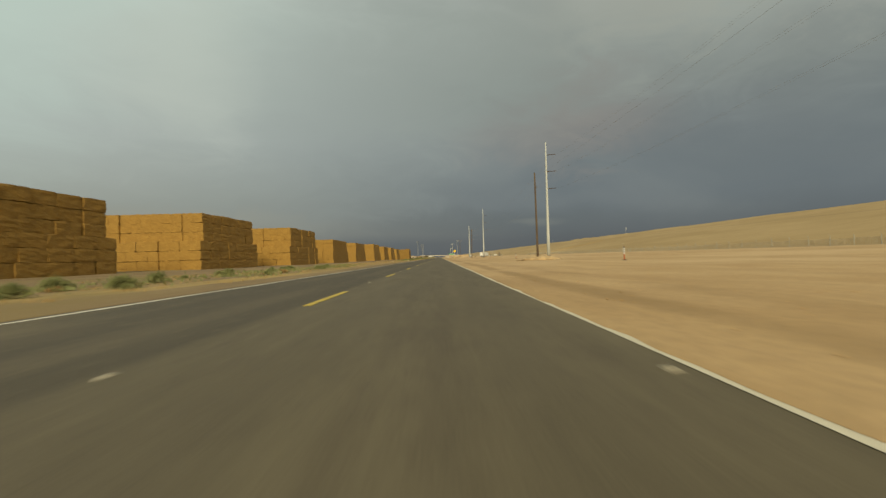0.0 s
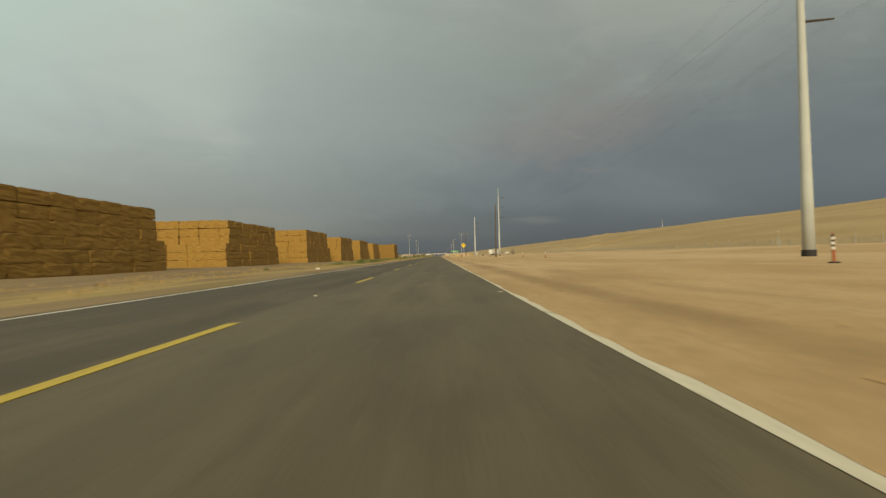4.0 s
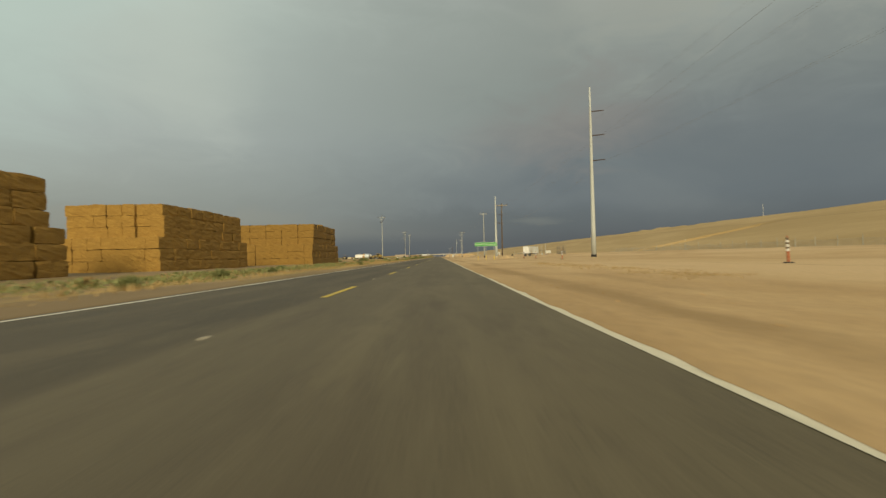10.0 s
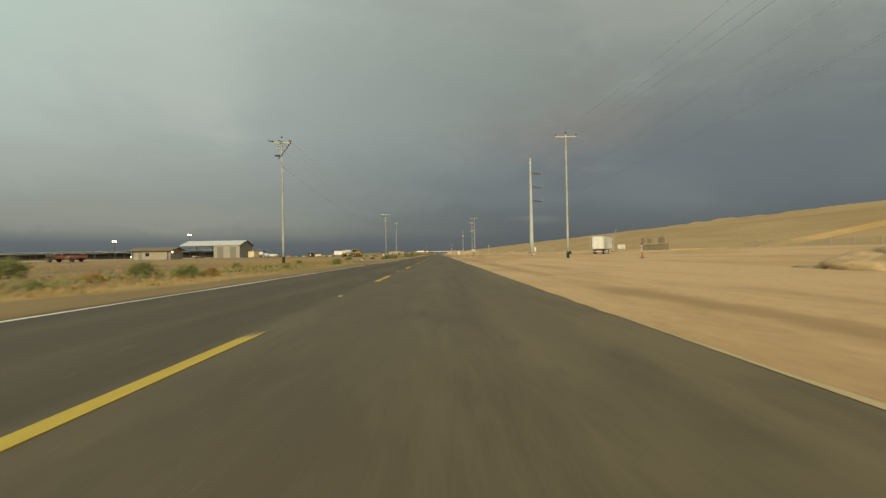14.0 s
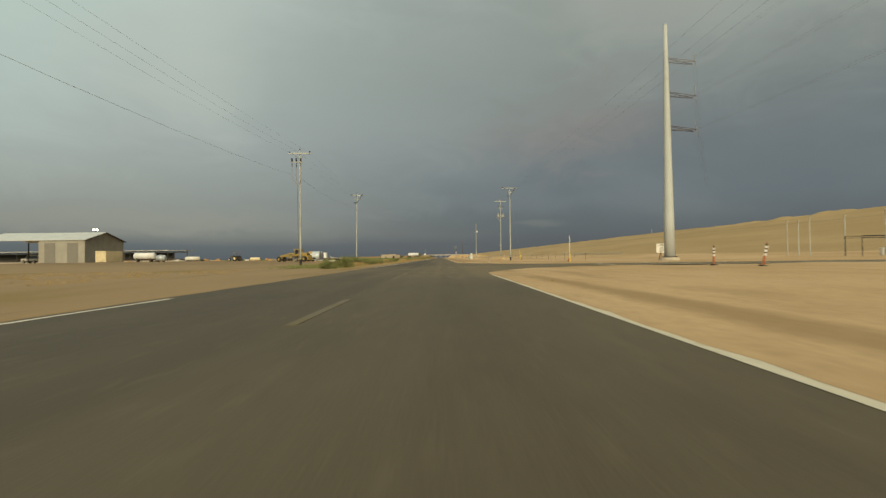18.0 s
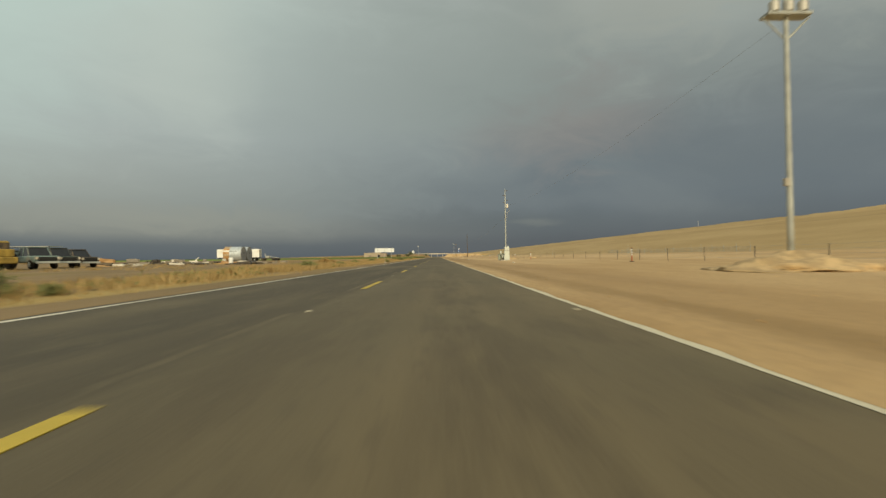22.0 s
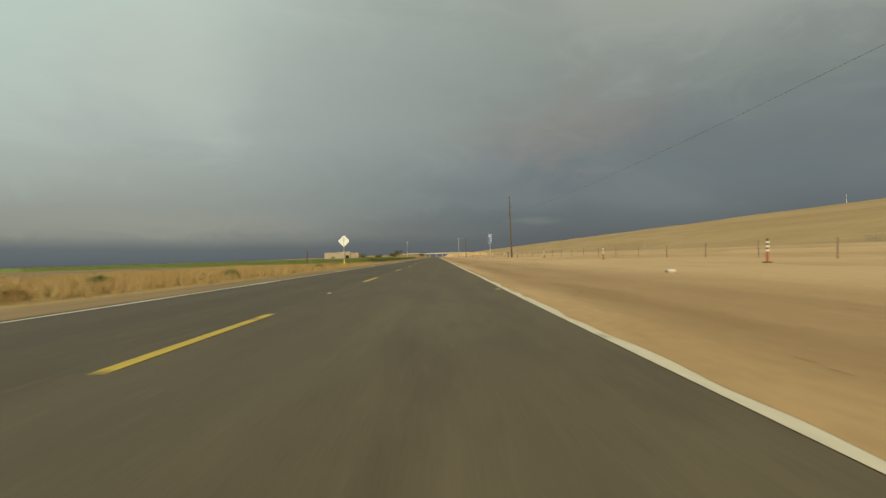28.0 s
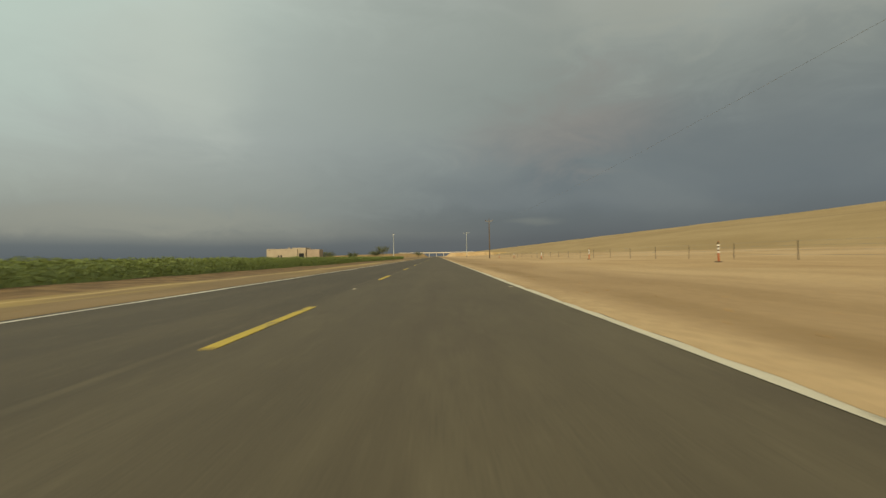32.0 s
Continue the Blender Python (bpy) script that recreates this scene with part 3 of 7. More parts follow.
def box(bm, x0, x1, y0, y1, z0, z1, bevel=0.0):
    r = bmesh.ops.create_cube(bm, size=1, matrix=Matrix.Translation(((x0 + x1) / 2, (y0 + y1) / 2, (z0 + z1) / 2)) @ Matrix.Diagonal((x1 - x0, y1 - y0, z1 - z0, 1)))
    if bevel:
        edges = list({e for v in r["verts"] for e in v.link_edges})
        bmesh.ops.bevel(bm, geom=edges, offset=bevel, segments=1, affect="EDGES")
    return bm


def rod(bm, p, q, r0, r1=None, seg=8, caps=True):
    p, q = Vector(p), Vector(q)
    d = q - p
    turn = d.to_track_quat("Z", "Y").to_matrix().to_4x4()
    bmesh.ops.create_cone(bm, cap_ends=caps, segments=seg, radius1=r0, radius2=r0 if r1 is None else r1, depth=d.length,
                          matrix=Matrix.Translation((p + q) / 2) @ turn)
    return bm


def lathe(bm, rings, seg=14):
    """One closed body of rings (z, radius) round the z axis."""
    rows = [[bm.verts.new((r * math.cos(6.28319 * k / seg), r * math.sin(6.28319 * k / seg), z_)) for k in range(seg)] for z_, r in rings]
    for lo, hi in zip(rows, rows[1:]):
        for k in range(seg):
            bm.faces.new((lo[k], lo[(k + 1) % seg], hi[(k + 1) % seg], hi[k]))
    bm.faces.new(rows[0][::-1]), bm.faces.new(rows[-1])
    return bm


def tube(bm, pts, r, seg=4):
    """One connected tube through the points."""
    pts = [Vector(p_) for p_ in pts]
    rows = []
    for i, p_ in enumerate(pts):
        d = (pts[min(i + 1, len(pts) - 1)] - pts[max(i - 1, 0)]).normalized()
        u = d.orthogonal().normalized() if abs(d.z) > 0.9 else d.cross(Vector((0, 0, 1))).normalized()
        w = d.cross(u)
        rows.append([bm.verts.new(p_ + (u * math.cos(6.28319 * k / seg) + w * math.sin(6.28319 * k / seg)) * r) for k in range(seg)])
    for lo, hi in zip(rows, rows[1:]):
        for k in range(seg):
            bm.faces.new((lo[k], lo[(k + 1) % seg], hi[(k + 1) % seg], hi[k]))
    return bm


def disc_wheel(bm, centre, axis, r, w, seg=18):
    c, ax_ = Vector(centre), Vector(axis).normalized()
    rod(bm, c - ax_ * w / 2, c - ax_ * w * 0.3, r * 0.9, r, seg)
    rod(bm, c - ax_ * w * 0.3, c + ax_ * w * 0.3, r, r, seg)
    rod(bm, c + ax_ * w * 0.3, c + ax_ * w / 2, r, r * 0.9, seg)
    return bm


def B():
    return bmesh.new()


def ripple(x, y, k):
    return np.sin(x * 0.61 * k + 1.3 * np.sin(y * 0.37 * k)) * np.cos(y * 0.53 * k + 1.7 * np.sin(x * 0.29 * k + 2))


def side_low(x):
    return 454.9 - 13.2 * np.clip((15 - x) / 11.15, 0, 1) ** 2


def side_high(x):
    return 467 + 14 * np.clip((15 - x) / 11.15, 0, 1) ** 2.5


def ground_z(x, y):
    """The lie of the land."""
    x, y = np.asarray(x, float), np.asarray(y, float)
    off = np.abs(x) - np.where(x > 0, 3.82, 3.88)
    rough = np.clip(off / 6, 0, 1)
    z = rough * (0.035 * ripple(x, y, 1.1) + 0.05 * ripple(x, y, 0.22)) - 0.012
    z = z + 0.02 * np.clip(off / 0.8, 0, 1)
    # a low bank ahead of the crop, and the graded windrow on the right
    z = z + 0.12 * np.exp(-((x + 8.5) / 1.2) ** 2) * np.clip((y - 725) / 12, 0, 1)
    z = z + 0.10 * np.exp(-((x - 14 - 1.5 * ripple(0 * x, y, 0.12)) / 1.1) ** 2) * np.clip(0.4 + ripple(x * 0, y, 0.3), 0, 1)
    z = z + 0.15 * np.exp(-((y - 743) / 18) ** 2) * np.clip((x - 6.5) / 4, 0, 1)
    rise = np.clip((x - 46) / 38, 0, 1)
    z = z + 0.75 * rise * rise * (3 - 2 * rise) + 0.3 * np.clip((x - 47) / 2.5, 0, 1)
    # the farm yard stands a little higher than the road
    up = np.clip((-x - 48) / 24, 0, 1) * np.clip((650 - y) / 40, 0, 1) * np.clip((y - 380) / 40, 0, 1)
    z = z + 0.45 * up * up * (3 - 2 * up)
    s = np.clip((x - 92) / 104, 0, 1.0)
    z = z + 19.6 * (s * 0.94 + 0.06 * s * s * (3 - 2 * s)) + 0.25 * s * ripple(x, y, 0.09)
    bumpy = np.clip(1 - np.abs(y - 680) / 130, 0, 1) * np.exp(-((x - 194) / 14) ** 2)
    z = z + 1.1 * bumpy * (ripple(x, y, 0.21) + 0.5 * ripple(x, y, 0.5))
    z = z - 19 * np.clip((x - 420) / 200, 0, 1)
    paved = np.clip(1 - np.clip(off, 0, None) / 0.12, 0, 1)
    in_side = np.clip((y - side_low(x)) / 0.5, 0, 1) * np.clip((side_high(x) - y) / 0.5, 0, 1) * (x > 3) * np.clip((150 - x) / 5, 0, 1)
    k = np.maximum(paved * (np.abs(x) < 4.1), in_side)
    return z * (1 - k) - 0.07 * k


def gz(x, y):
    return float(ground_z(x, y))


def sheet(name, xs, ys, zfun, material, uvless=True):
    X, Y = np.meshgrid(xs, ys)
    Z = zfun(X, Y)
    co = np.stack([X, Y, Z], -1).reshape(-1, 3)
    n, r = len(xs), len(ys)
    i = (np.arange(r - 1)[:, None] * n + np.arange(n - 1)[None]).ravel()
    faces = np.stack([i, i + 1, i + n + 1, i + n], -1)
    me = bpy.data.meshes.new(name)
    me.from_pydata(co.tolist(), [], faces.tolist())
    me.materials.append(material)
    me.shade_smooth()
    return new(name, me)


# ---- ground and road ----
left_x = [-3400, -2200, -1400, -900, -600, -420, -300, -220, -160, -120, -95, -75, -60, -50, -42, -36, -31, -27, -24, -21.5]
near_x = np.concatenate([np.arange(-20, -9, 1.0), np.arange(-9, -4.2, 0.45), [-4.15, -4.02, -3.92, -3.8, -3.0, 3.0, 3.8, 3.92, 4.02, 4.15], np.arange(4.4, 9, 0.45), np.arange(9, 26, 1.0)])
right_x = [27, 29, 32, 35, 39, 43, 46, 47.5, 49.5, 52, 56, 61, 67, 73, 79, 84, 88, 92, 97, 104, 114, 126, 140, 155, 168, 178, 186, 191, 194, 196, 198, 203, 215, 240, 300, 420, 520, 620, 900, 1500, 2400, 3400]
ys = np.concatenate([np.arange(-420, -20, 20), np.arange(-20, 436, 1.5), np.arange(436, 504, 0.6), np.arange(504, 900, 1.5), np.arange(900, 1700, 20), [1800, 2000, 2300, 2700, 3200, 3900]])
ground = sheet("ground", np.concatenate([left_x, near_x, right_x]), ys, ground_z, M_GROUND)
tagged(ground, "dry tan desert ground with wheel tracks rising to an earth bank", "ground", kind="structure")


def wobble(y, seed):
    return 0.05 * math.sin(y * 0.9 + seed) * math.sin(y * 0.23 + seed * 2) + 0.03 * math.sin(y * 3.1 + seed * 3)


def ribbon(y0, y1, step, left, right, z, bm=None):
    """A strip along the road between two edge functions."""
    bm = bm or B()
    last = None
    n = max(1, int(round((y1 - y0) / step)))
    for i in range(n + 1):
        y = y0 + (y1 - y0) * i / n
        pair = (bm.verts.new((left(y), y, z)), bm.verts.new((right(y), y, z)))
        if last:
            bm.faces.new((last[0], last[1], pair[1], pair[0]))
        last = pair
    return bm


road = put("road", ribbon(-420, 1700, 1.0, lambda y: -3.84 + wobble(y, 1), lambda y: 3.78 + 0.6 * wobble(y, 5), 0.0), M_ASPHALT)
tagged(road, "two-lane worn asphalt road with faded olive-grey surface", "road", kind="structure")


def wide(y):
    """How far the pavement shows beyond its edge line."""
    return 0.03 * min(1, max(0, (y - 650) / 40))


def drift(y0, y1):
    """Blown dirt lying over the pavement's outer edge."""
    bm = B()
    last = None
    n = int((y1 - y0) / 0.6)
    for i in range(n + 1):
        y = y0 + (y1 - y0) * i / n
        w = 0.04 * math.sin(y * 1.7) * math.sin(y * 0.41 + 1) + 0.03 * math.sin(y * 4.3 + 2) - 0.05 * max(0, math.sin(y * 0.13)) - 0.17 * max(0, 1 - abs(y - 332) / 7)
        row = [bm.verts.new(p) for p in ((3.69 + 0.7 * w + wide(y), y, 0.0055), (3.78 + w + wide(y), y, 0.018), (4.1, y, 0.022), (4.6, y, gz(4.6, y) - 0.01))]
        if last:
            for k in range(3):
                bm.faces.new((last[k], last[k + 1], row[k + 1], row[k]))
        last = row
    return put("dirt_drift", bm, M_GROUND)


for y0, y1 in ((-60, 440), (481, 1000)):
    tagged(drift(y0, y1), "tan dirt drifted over the edge of the asphalt", "ground", kind="structure")
bm = B()
last = None
for x in np.concatenate([np.arange(3.6, 15, 0.5), np.arange(15, 146, 5)]):
    pair = (bm.verts.new((x, float(side_low(x)), -0.005)), bm.verts.new((x, float(side_high(x)), -0.005)))
    if last:
        bm.faces.new((last[0], pair[0], pair[1], last[1]))
    last = pair
side_road = put("side_road", bm, M_ASPHALT)
tagged(side_road, "asphalt side road joining the highway with a wide apron", "road", kind="structure")

for y0, y1 in ((-420, 311), (311, 352), (352, 438), (481.5, 1700)):
    part("edge_line", ribbon(y0, y1, 1.0, lambda y: 3.60 + 0.015 * math.sin(y * 0.31) - 0.01 * max(0, math.sin((y - 560) / 45)) * (y > 560), lambda y: 3.74 + 0.015 * math.sin(y * 0.77) + 0.02 * math.sin(y * 2.3) + 0.015 * max(0, math.sin((y - 560) / 45)) * (y > 560), 0.004), M_DUSTY_LINE if y0 == 311 else M_WHITE_LINE, road, "edge line browned with dust" if y0 == 311 else "worn white edge line")
for y0, y1 in ((-420, 427), (456, 1700)):
    part("edge_line", ribbon(y0, y1, 1.0, lambda y: -3.68 + 0.015 * math.sin(y * 0.4), lambda y: -3.57 + 0.02 * math.sin(y * 0.9), 0.004), M_LEFT_LINE, road, "worn white edge line")
dash_me = bpy.data.meshes.new("centre_dash")
bm = B()
box(bm, -0.065, 0.065, -3.3, 0.1, 0.0, 0.005)
bm.to_mesh(dash_me), bm.free()
dash_me.materials.append(M_YELLOW_LINE)
worn_me = dash_me.copy()
worn_me.materials.clear()
worn_me.materials.append(M_WORN_LINE)
mark_me = bpy.data.meshes.new("road_marker")
bm = B()
bmesh.ops.create_cone(bm, cap_ends=True, segments=4, radius1=0.055, radius2=0.04, depth=0.014, matrix=Matrix.Translation((0, 0, 0.008)) @ Matrix.Rotation(radians(45), 4, "Z"))
bm.to_mesh(mark_me), bm.free()
mark_me.materials.append(M_CENTRE_MARK)
edge_me = mark_me.copy()
edge_me.materials.clear()
edge_me.materials.append(M_EDGE_MARK)
for first, y0, y1 in ((157.55, -40, 440), (539.4, 441, 1250)):
    k = math.ceil((y0 - first) / 12.19)
    while first + 12.19 * k < y1:
        y = first + 12.19 * k
        y += float(np.interp(y, (270, 300, 325, 380, 404, 425, 482, 500, 515, 540, 564, 590, 613, 650, 690, 715, 740, 760, 800), (0, 0.35, 0.1, 0.5, 1.2, 0.5, -1.5, -0.6, -0.6, 0.2, 0.5, 0.9, 1.05, 0.9, 0.6, 0.35, 0, -0.2, 0)))
        if not 484 < y < 500:
            share("centre_dash", worn_me if 420 < y < 506 else dash_me, road, pose(-0.085, y, 0.001))
        if not 415 < y - 8.1 < 505:
            share("road_marker", mark_me, road, pose(-0.12, y - 8.1, 0.001))
            if k % 2 == (first > 500):
                share("road_marker", edge_me, road, pose(3.47, y - 8.3, 0.001, 0, 0, 4) @ Matrix.Diagonal((1.3, 1.2, 1, 1)))
        k += 1
part("stop_line", box(B(), 15.2, 15.6, 457.6, 461.8, -0.004, 0.001), M_WHITE_LINE, side_road, "worn white stop line")
for y in (458, 466):
    part("edge_line", box(B(), 17, 140, y - 0.06, y + 0.06, -0.004, 0.0), M_WHITE_LINE, side_road)

# clods and small stones on the graded dirt and the left shoulder


def clods(name, count, xa, xb, y0, y1, big, seed, label):
    r_ = np.random.RandomState(seed)
    near = r_.rand(count) ** 1.6
    x, y = xa + (xb - xa) * near, r_.uniform(y0, y1, count)
    keep = ~((y > 436) & (y < 484)) if xa > 0 else np.ones(count, bool)
    x, y = x[keep], y[keep]
    size = big * (0.25 + r_.rand(len(x)) ** 3)
    tip = np.array([(1, 0, 0), (0, 1, 0), (-1, 0, 0), (0, -1, 0), (0, 0, 0.8), (0, 0, -0.4)])
    jig = 1 + r_.uniform(-0.35, 0.35, (len(x), 6, 1))
    co = tip[None] * jig * size[:, None, None] + np.stack([x, y, ground_z(x, y) + size * 0.2], -1)[:, None]
    tri = np.array([(0, 1, 4), (1, 2, 4), (2, 3, 4), (3, 0, 4), (1, 0, 5), (2, 1, 5), (3, 2, 5), (0, 3, 5)])
    faces = (tri[None] + 6 * np.arange(len(x))[:, None, None]).reshape(-1, 3)
    me = bpy.data.meshes.new(name)
    me.from_pydata(co.reshape(-1, 3).tolist(), [], faces.tolist())
    me.materials.append(M_GROUND)
    tagged(new(name, me), label, "clods", kind="stuff")


clods("dirt_clods", 15000, 4.5, 17.0, 0, 800, 0.026, 4, "small tan clods scattered on graded dirt")
clods("shoulder_stones", 6000, -4.3, -8.0, 0, 800, 0.02, 6, "small stones scattered on the left shoulder")

# ---- hay stacks ----
BALE_L, BALE_W, BALE_H = 2.42, 1.2, 1.05


def bale_mesh(seed, material):
    """A square bale with slumped edges and a ragged, uneven face."""
    bm = B()
    bmesh.ops.create_cube(bm, size=2)
    bmesh.ops.subdivide_edges(bm, edges=bm.edges[:], cuts=5, use_grid_fill=True)
    for v in bm.verts:
        p = v.co.copy()
        worn = 1 - 0.022 * sum(abs(q) > 0.99 for q in p) * (sum(abs(q) > 0.99 for q in p) - 1) * 0.5
        n = noise.noise_vector(p * 1.7 + Vector((seed * 7.3, 0, 0))) * 0.045 + noise.noise_vector(p * 5.0 + Vector((0, seed * 3.1, 0))) * 0.035
        v.co = Vector((p.x * BALE_W / 2, p.y * BALE_L / 2, (p.z + 1) * BALE_H / 2)) + n
        v.co.x *= worn
        v.co.z = (v.co.z - BALE_H / 2) * worn + BALE_H / 2
    me = bpy.data.meshes.new("bale")
    bm.to_mesh(me), bm.free()
    me.materials.append(material)
    return me


BALES, OLD_BALES = [bale_mesh(i, M_HAY) for i in range(9)], [bale_mesh(i, M_HAY_OLD) for i in range(20, 27)]


def hay_stack(y0, y1, face, width, label, whole=True, tiers=6, seed=0, lean=0.0, tall=1.0, spread=1.15, bales=BALES):
    """Bales laid along the road in two lifts; the lower lift is longer."""
    rnd = random.Random(seed)
    z0 = gz(face - 2, (y0 + y1) / 2) - 0.03
    top = thing("hay_stack", pose(face, y0, z0) @ Matrix.Diagonal((1, 1, tall, 1)), label, "hay stack", "hay stacks beside the road")
    cols = max(2, round(width / BALE_W))
    for lift in range(2):
        grow = 0.0 if lift else spread
        rows = max(2, round((y1 - y0 + 2 * grow) / BALE_L))
        step = (y1 - y0 + 2 * grow) / rows
        # the loader sets the bales down in blocks, two wide and three high
        first = rnd.randint(0, 1)
        block = [(c + first) // 2 for c in range(cols)]
        shift = [rnd.uniform(-0.16, 0.16) for _ in range(block[-1] + 1)]
        slot = [rnd.choice((0.0, 0.03, 0.06, 0.11)) for _ in range(block[-1] + 1)]
        jut = [rnd.gauss(0, 0.025) for _ in range(rows)]
        sink = [rnd.uniform(-0.05, 0.05) for _ in range(rows)]
        for k in range(tiers // 2):
            tier = lift * (tiers // 2) + k
            run = rnd.uniform(-0.25, 0.25)
            set_in = rnd.gauss(0, 0.02)
            for c in range(cols):
                b_ = block[c]
                for r in range(rows):
                    outer = c in (0, cols - 1) or r in (0, rows - 1) or tier == tiers - 1
                    if not outer or (not whole and c > 0 and r > 0 and tier < tiers - 1):
                        continue
                    # each block is squeezed a little, so that slots open between blocks
                    squeeze = slot[b_] * (-0.5 if c and block[c - 1] != b_ else 0.5 if c + 1 < cols and block[c + 1] != b_ else 0)
                    x = -(c + 0.5) * BALE_W + squeeze - (0.02 * tier + set_in if c == 0 else 0) + jut[r] + rnd.gauss(0, 0.022) + (0.12 if lift == 0 else 0) - lean * tier
                    y = -grow + (r + 0.5) * step + (shift[b_] if r in (0, rows - 1) else 0) + run * (c == 0 and 0 < r < rows - 1) + rnd.gauss(0, 0.012)
                    z = tier * (BALE_H - 0.005) + rnd.uniform(-0.012, 0.012) + (sink[r] if tier == tiers - 1 else 0)
                    m = pose(x, y, z, rnd.gauss(0, 0.5), rnd.gauss(0, 0.7), rnd.choice((0, 180)) + rnd.gauss(0, 0.6)) @ Matrix.Diagonal((rnd.uniform(1.05, 1.085), step / BALE_L * rnd.uniform(1.0, 1.035), rnd.uniform(0.98, 1.004), 1))
                    share("bale", rnd.choice(bales), top, m)
        low = lift * (tiers // 2) * BALE_H
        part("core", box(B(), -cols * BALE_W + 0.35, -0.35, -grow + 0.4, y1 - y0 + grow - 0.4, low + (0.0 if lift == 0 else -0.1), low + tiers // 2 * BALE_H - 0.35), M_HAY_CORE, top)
    return top


TALL = "tall golden stack of large square hay bales in two lifts"
for i, (y0, y1, face, width, tall) in enumerate(((24.5, 42.5, -26.3, 11.5, 1.0), (58.0, 73.4, -25.2, 11.6, 1.05), (87.0, 104.0, -23.6, 10.5, 1.06), (119.0, 136.4, -23.2, 12, 0.90), (152.6, 169.9, -23.4, 12, 0.92),
                                                 (184.2, 201.2, -22.0, 10.2, 0.99), (214.8, 230.2, -21.8, 12, 0.96), (243.4, 260.6, -21.6, 4.8, 0.97), (273.3, 290.0, -21.4, 8.4, 0.94), (305.3, 320.7, -16.7, 11.8, 0.98))):
    hay_stack(y0, y1, face, width, "tall weathered brown stack of square hay bales in two lifts" if i == 9 else TALL if width > 5 else "narrow golden stack of large square hay bales", True, 6, i, 0.02 * (i % 3), tall, 1.6 if i == 9 else 1.15, OLD_BALES if i == 9 else BALES)
for i, (y0, y1, face, width) in enumerate(((206, 222, -50, 14), (274, 292, -51, 22))):
    hay_stack(y0, y1, face, width, "golden hay stack standing behind the first row of stacks", False, 6, 40 + i)
bm = B()
box(bm, -0.6, 0.6, -1.0, 1.0, 0, 0.32, 0.1)
put("loose_bale", bm, M_HAY_OLD, None, "", pose(-18.6, 315.5, 6.29 + gz(-19, 315), 0, 4, 35))
tagged(bpy.data.objects["loose_bale"], "broken brown bale lying on a hay stack", "hay bale")

# ---- poles and wires ----


def steel_monopole(x, y, height, r, arms, reach, base, label):
    top = thing("steel_monopole", pose(x, y, gz(x, y) - 0.02), label, "power pole", "steel transmission poles")
    bm = lathe(B(), [(0.25 + (height - 0.25) * k / 6, r * (1 - 0.66 * k / 6)) for k in range(7)], 16)
    part("shaft", bm, M_STEEL, top, "", True)
    if base == "concrete":
        part("foundation", rod(B(), (0, 0, -0.3), (0, 0, 0.42), r * 1.75, r * 1.75, 20), M_CONCRETE, top, "round pale concrete foundation")
        part("base_flange", rod(B(), (0, 0, 0.42), (0, 0, 0.52), r * 1.35, r * 1.35, 20), M_DARK, top)
    else:
        part("base_collar", rod(B(), (0, 0, -0.3), (0, 0, 0.5), r * 1.12, r * 1.08, 14), M_DARK, top, "black coated base collar")
    tips = []
    for za in arms:
        if base == "concrete":
            bm = B()
            for s in (-0.5, 0.5):
                rod(bm, (r * 0.4, s * 0.3, za + 0.5), (reach, s * 0.9, za - 0.1), 0.045, 0.035, 6)
                rod(bm, (r * 0.4, s * 0.3, za), (reach, s * 0.9, za - 0.15), 0.045, 0.035, 6)
            part("strain_arm", bm, M_INSULATOR, top, "long dark strain insulators")
            part("link", rod(B(), (reach, 0, za + 1.3), (reach + 0.15, 0, za - 0.6), 0.05, 0.05, 6), M_WIRE, top)
        else:
            part("post_arm", rod(B(), (r * 0.3, 0, za), (reach, 0, za + 0.2), 0.11, 0.075, 8), M_INSULATOR, top, "dark horizontal post insulator")
        tips.append((x + reach, y, za + gz(x, y)))
    part("cap", rod(B(), (0, 0, height), (0, 0, height + 0.12), r * 0.36, r * 0.2, 10), M_STEEL, top)
    return tips


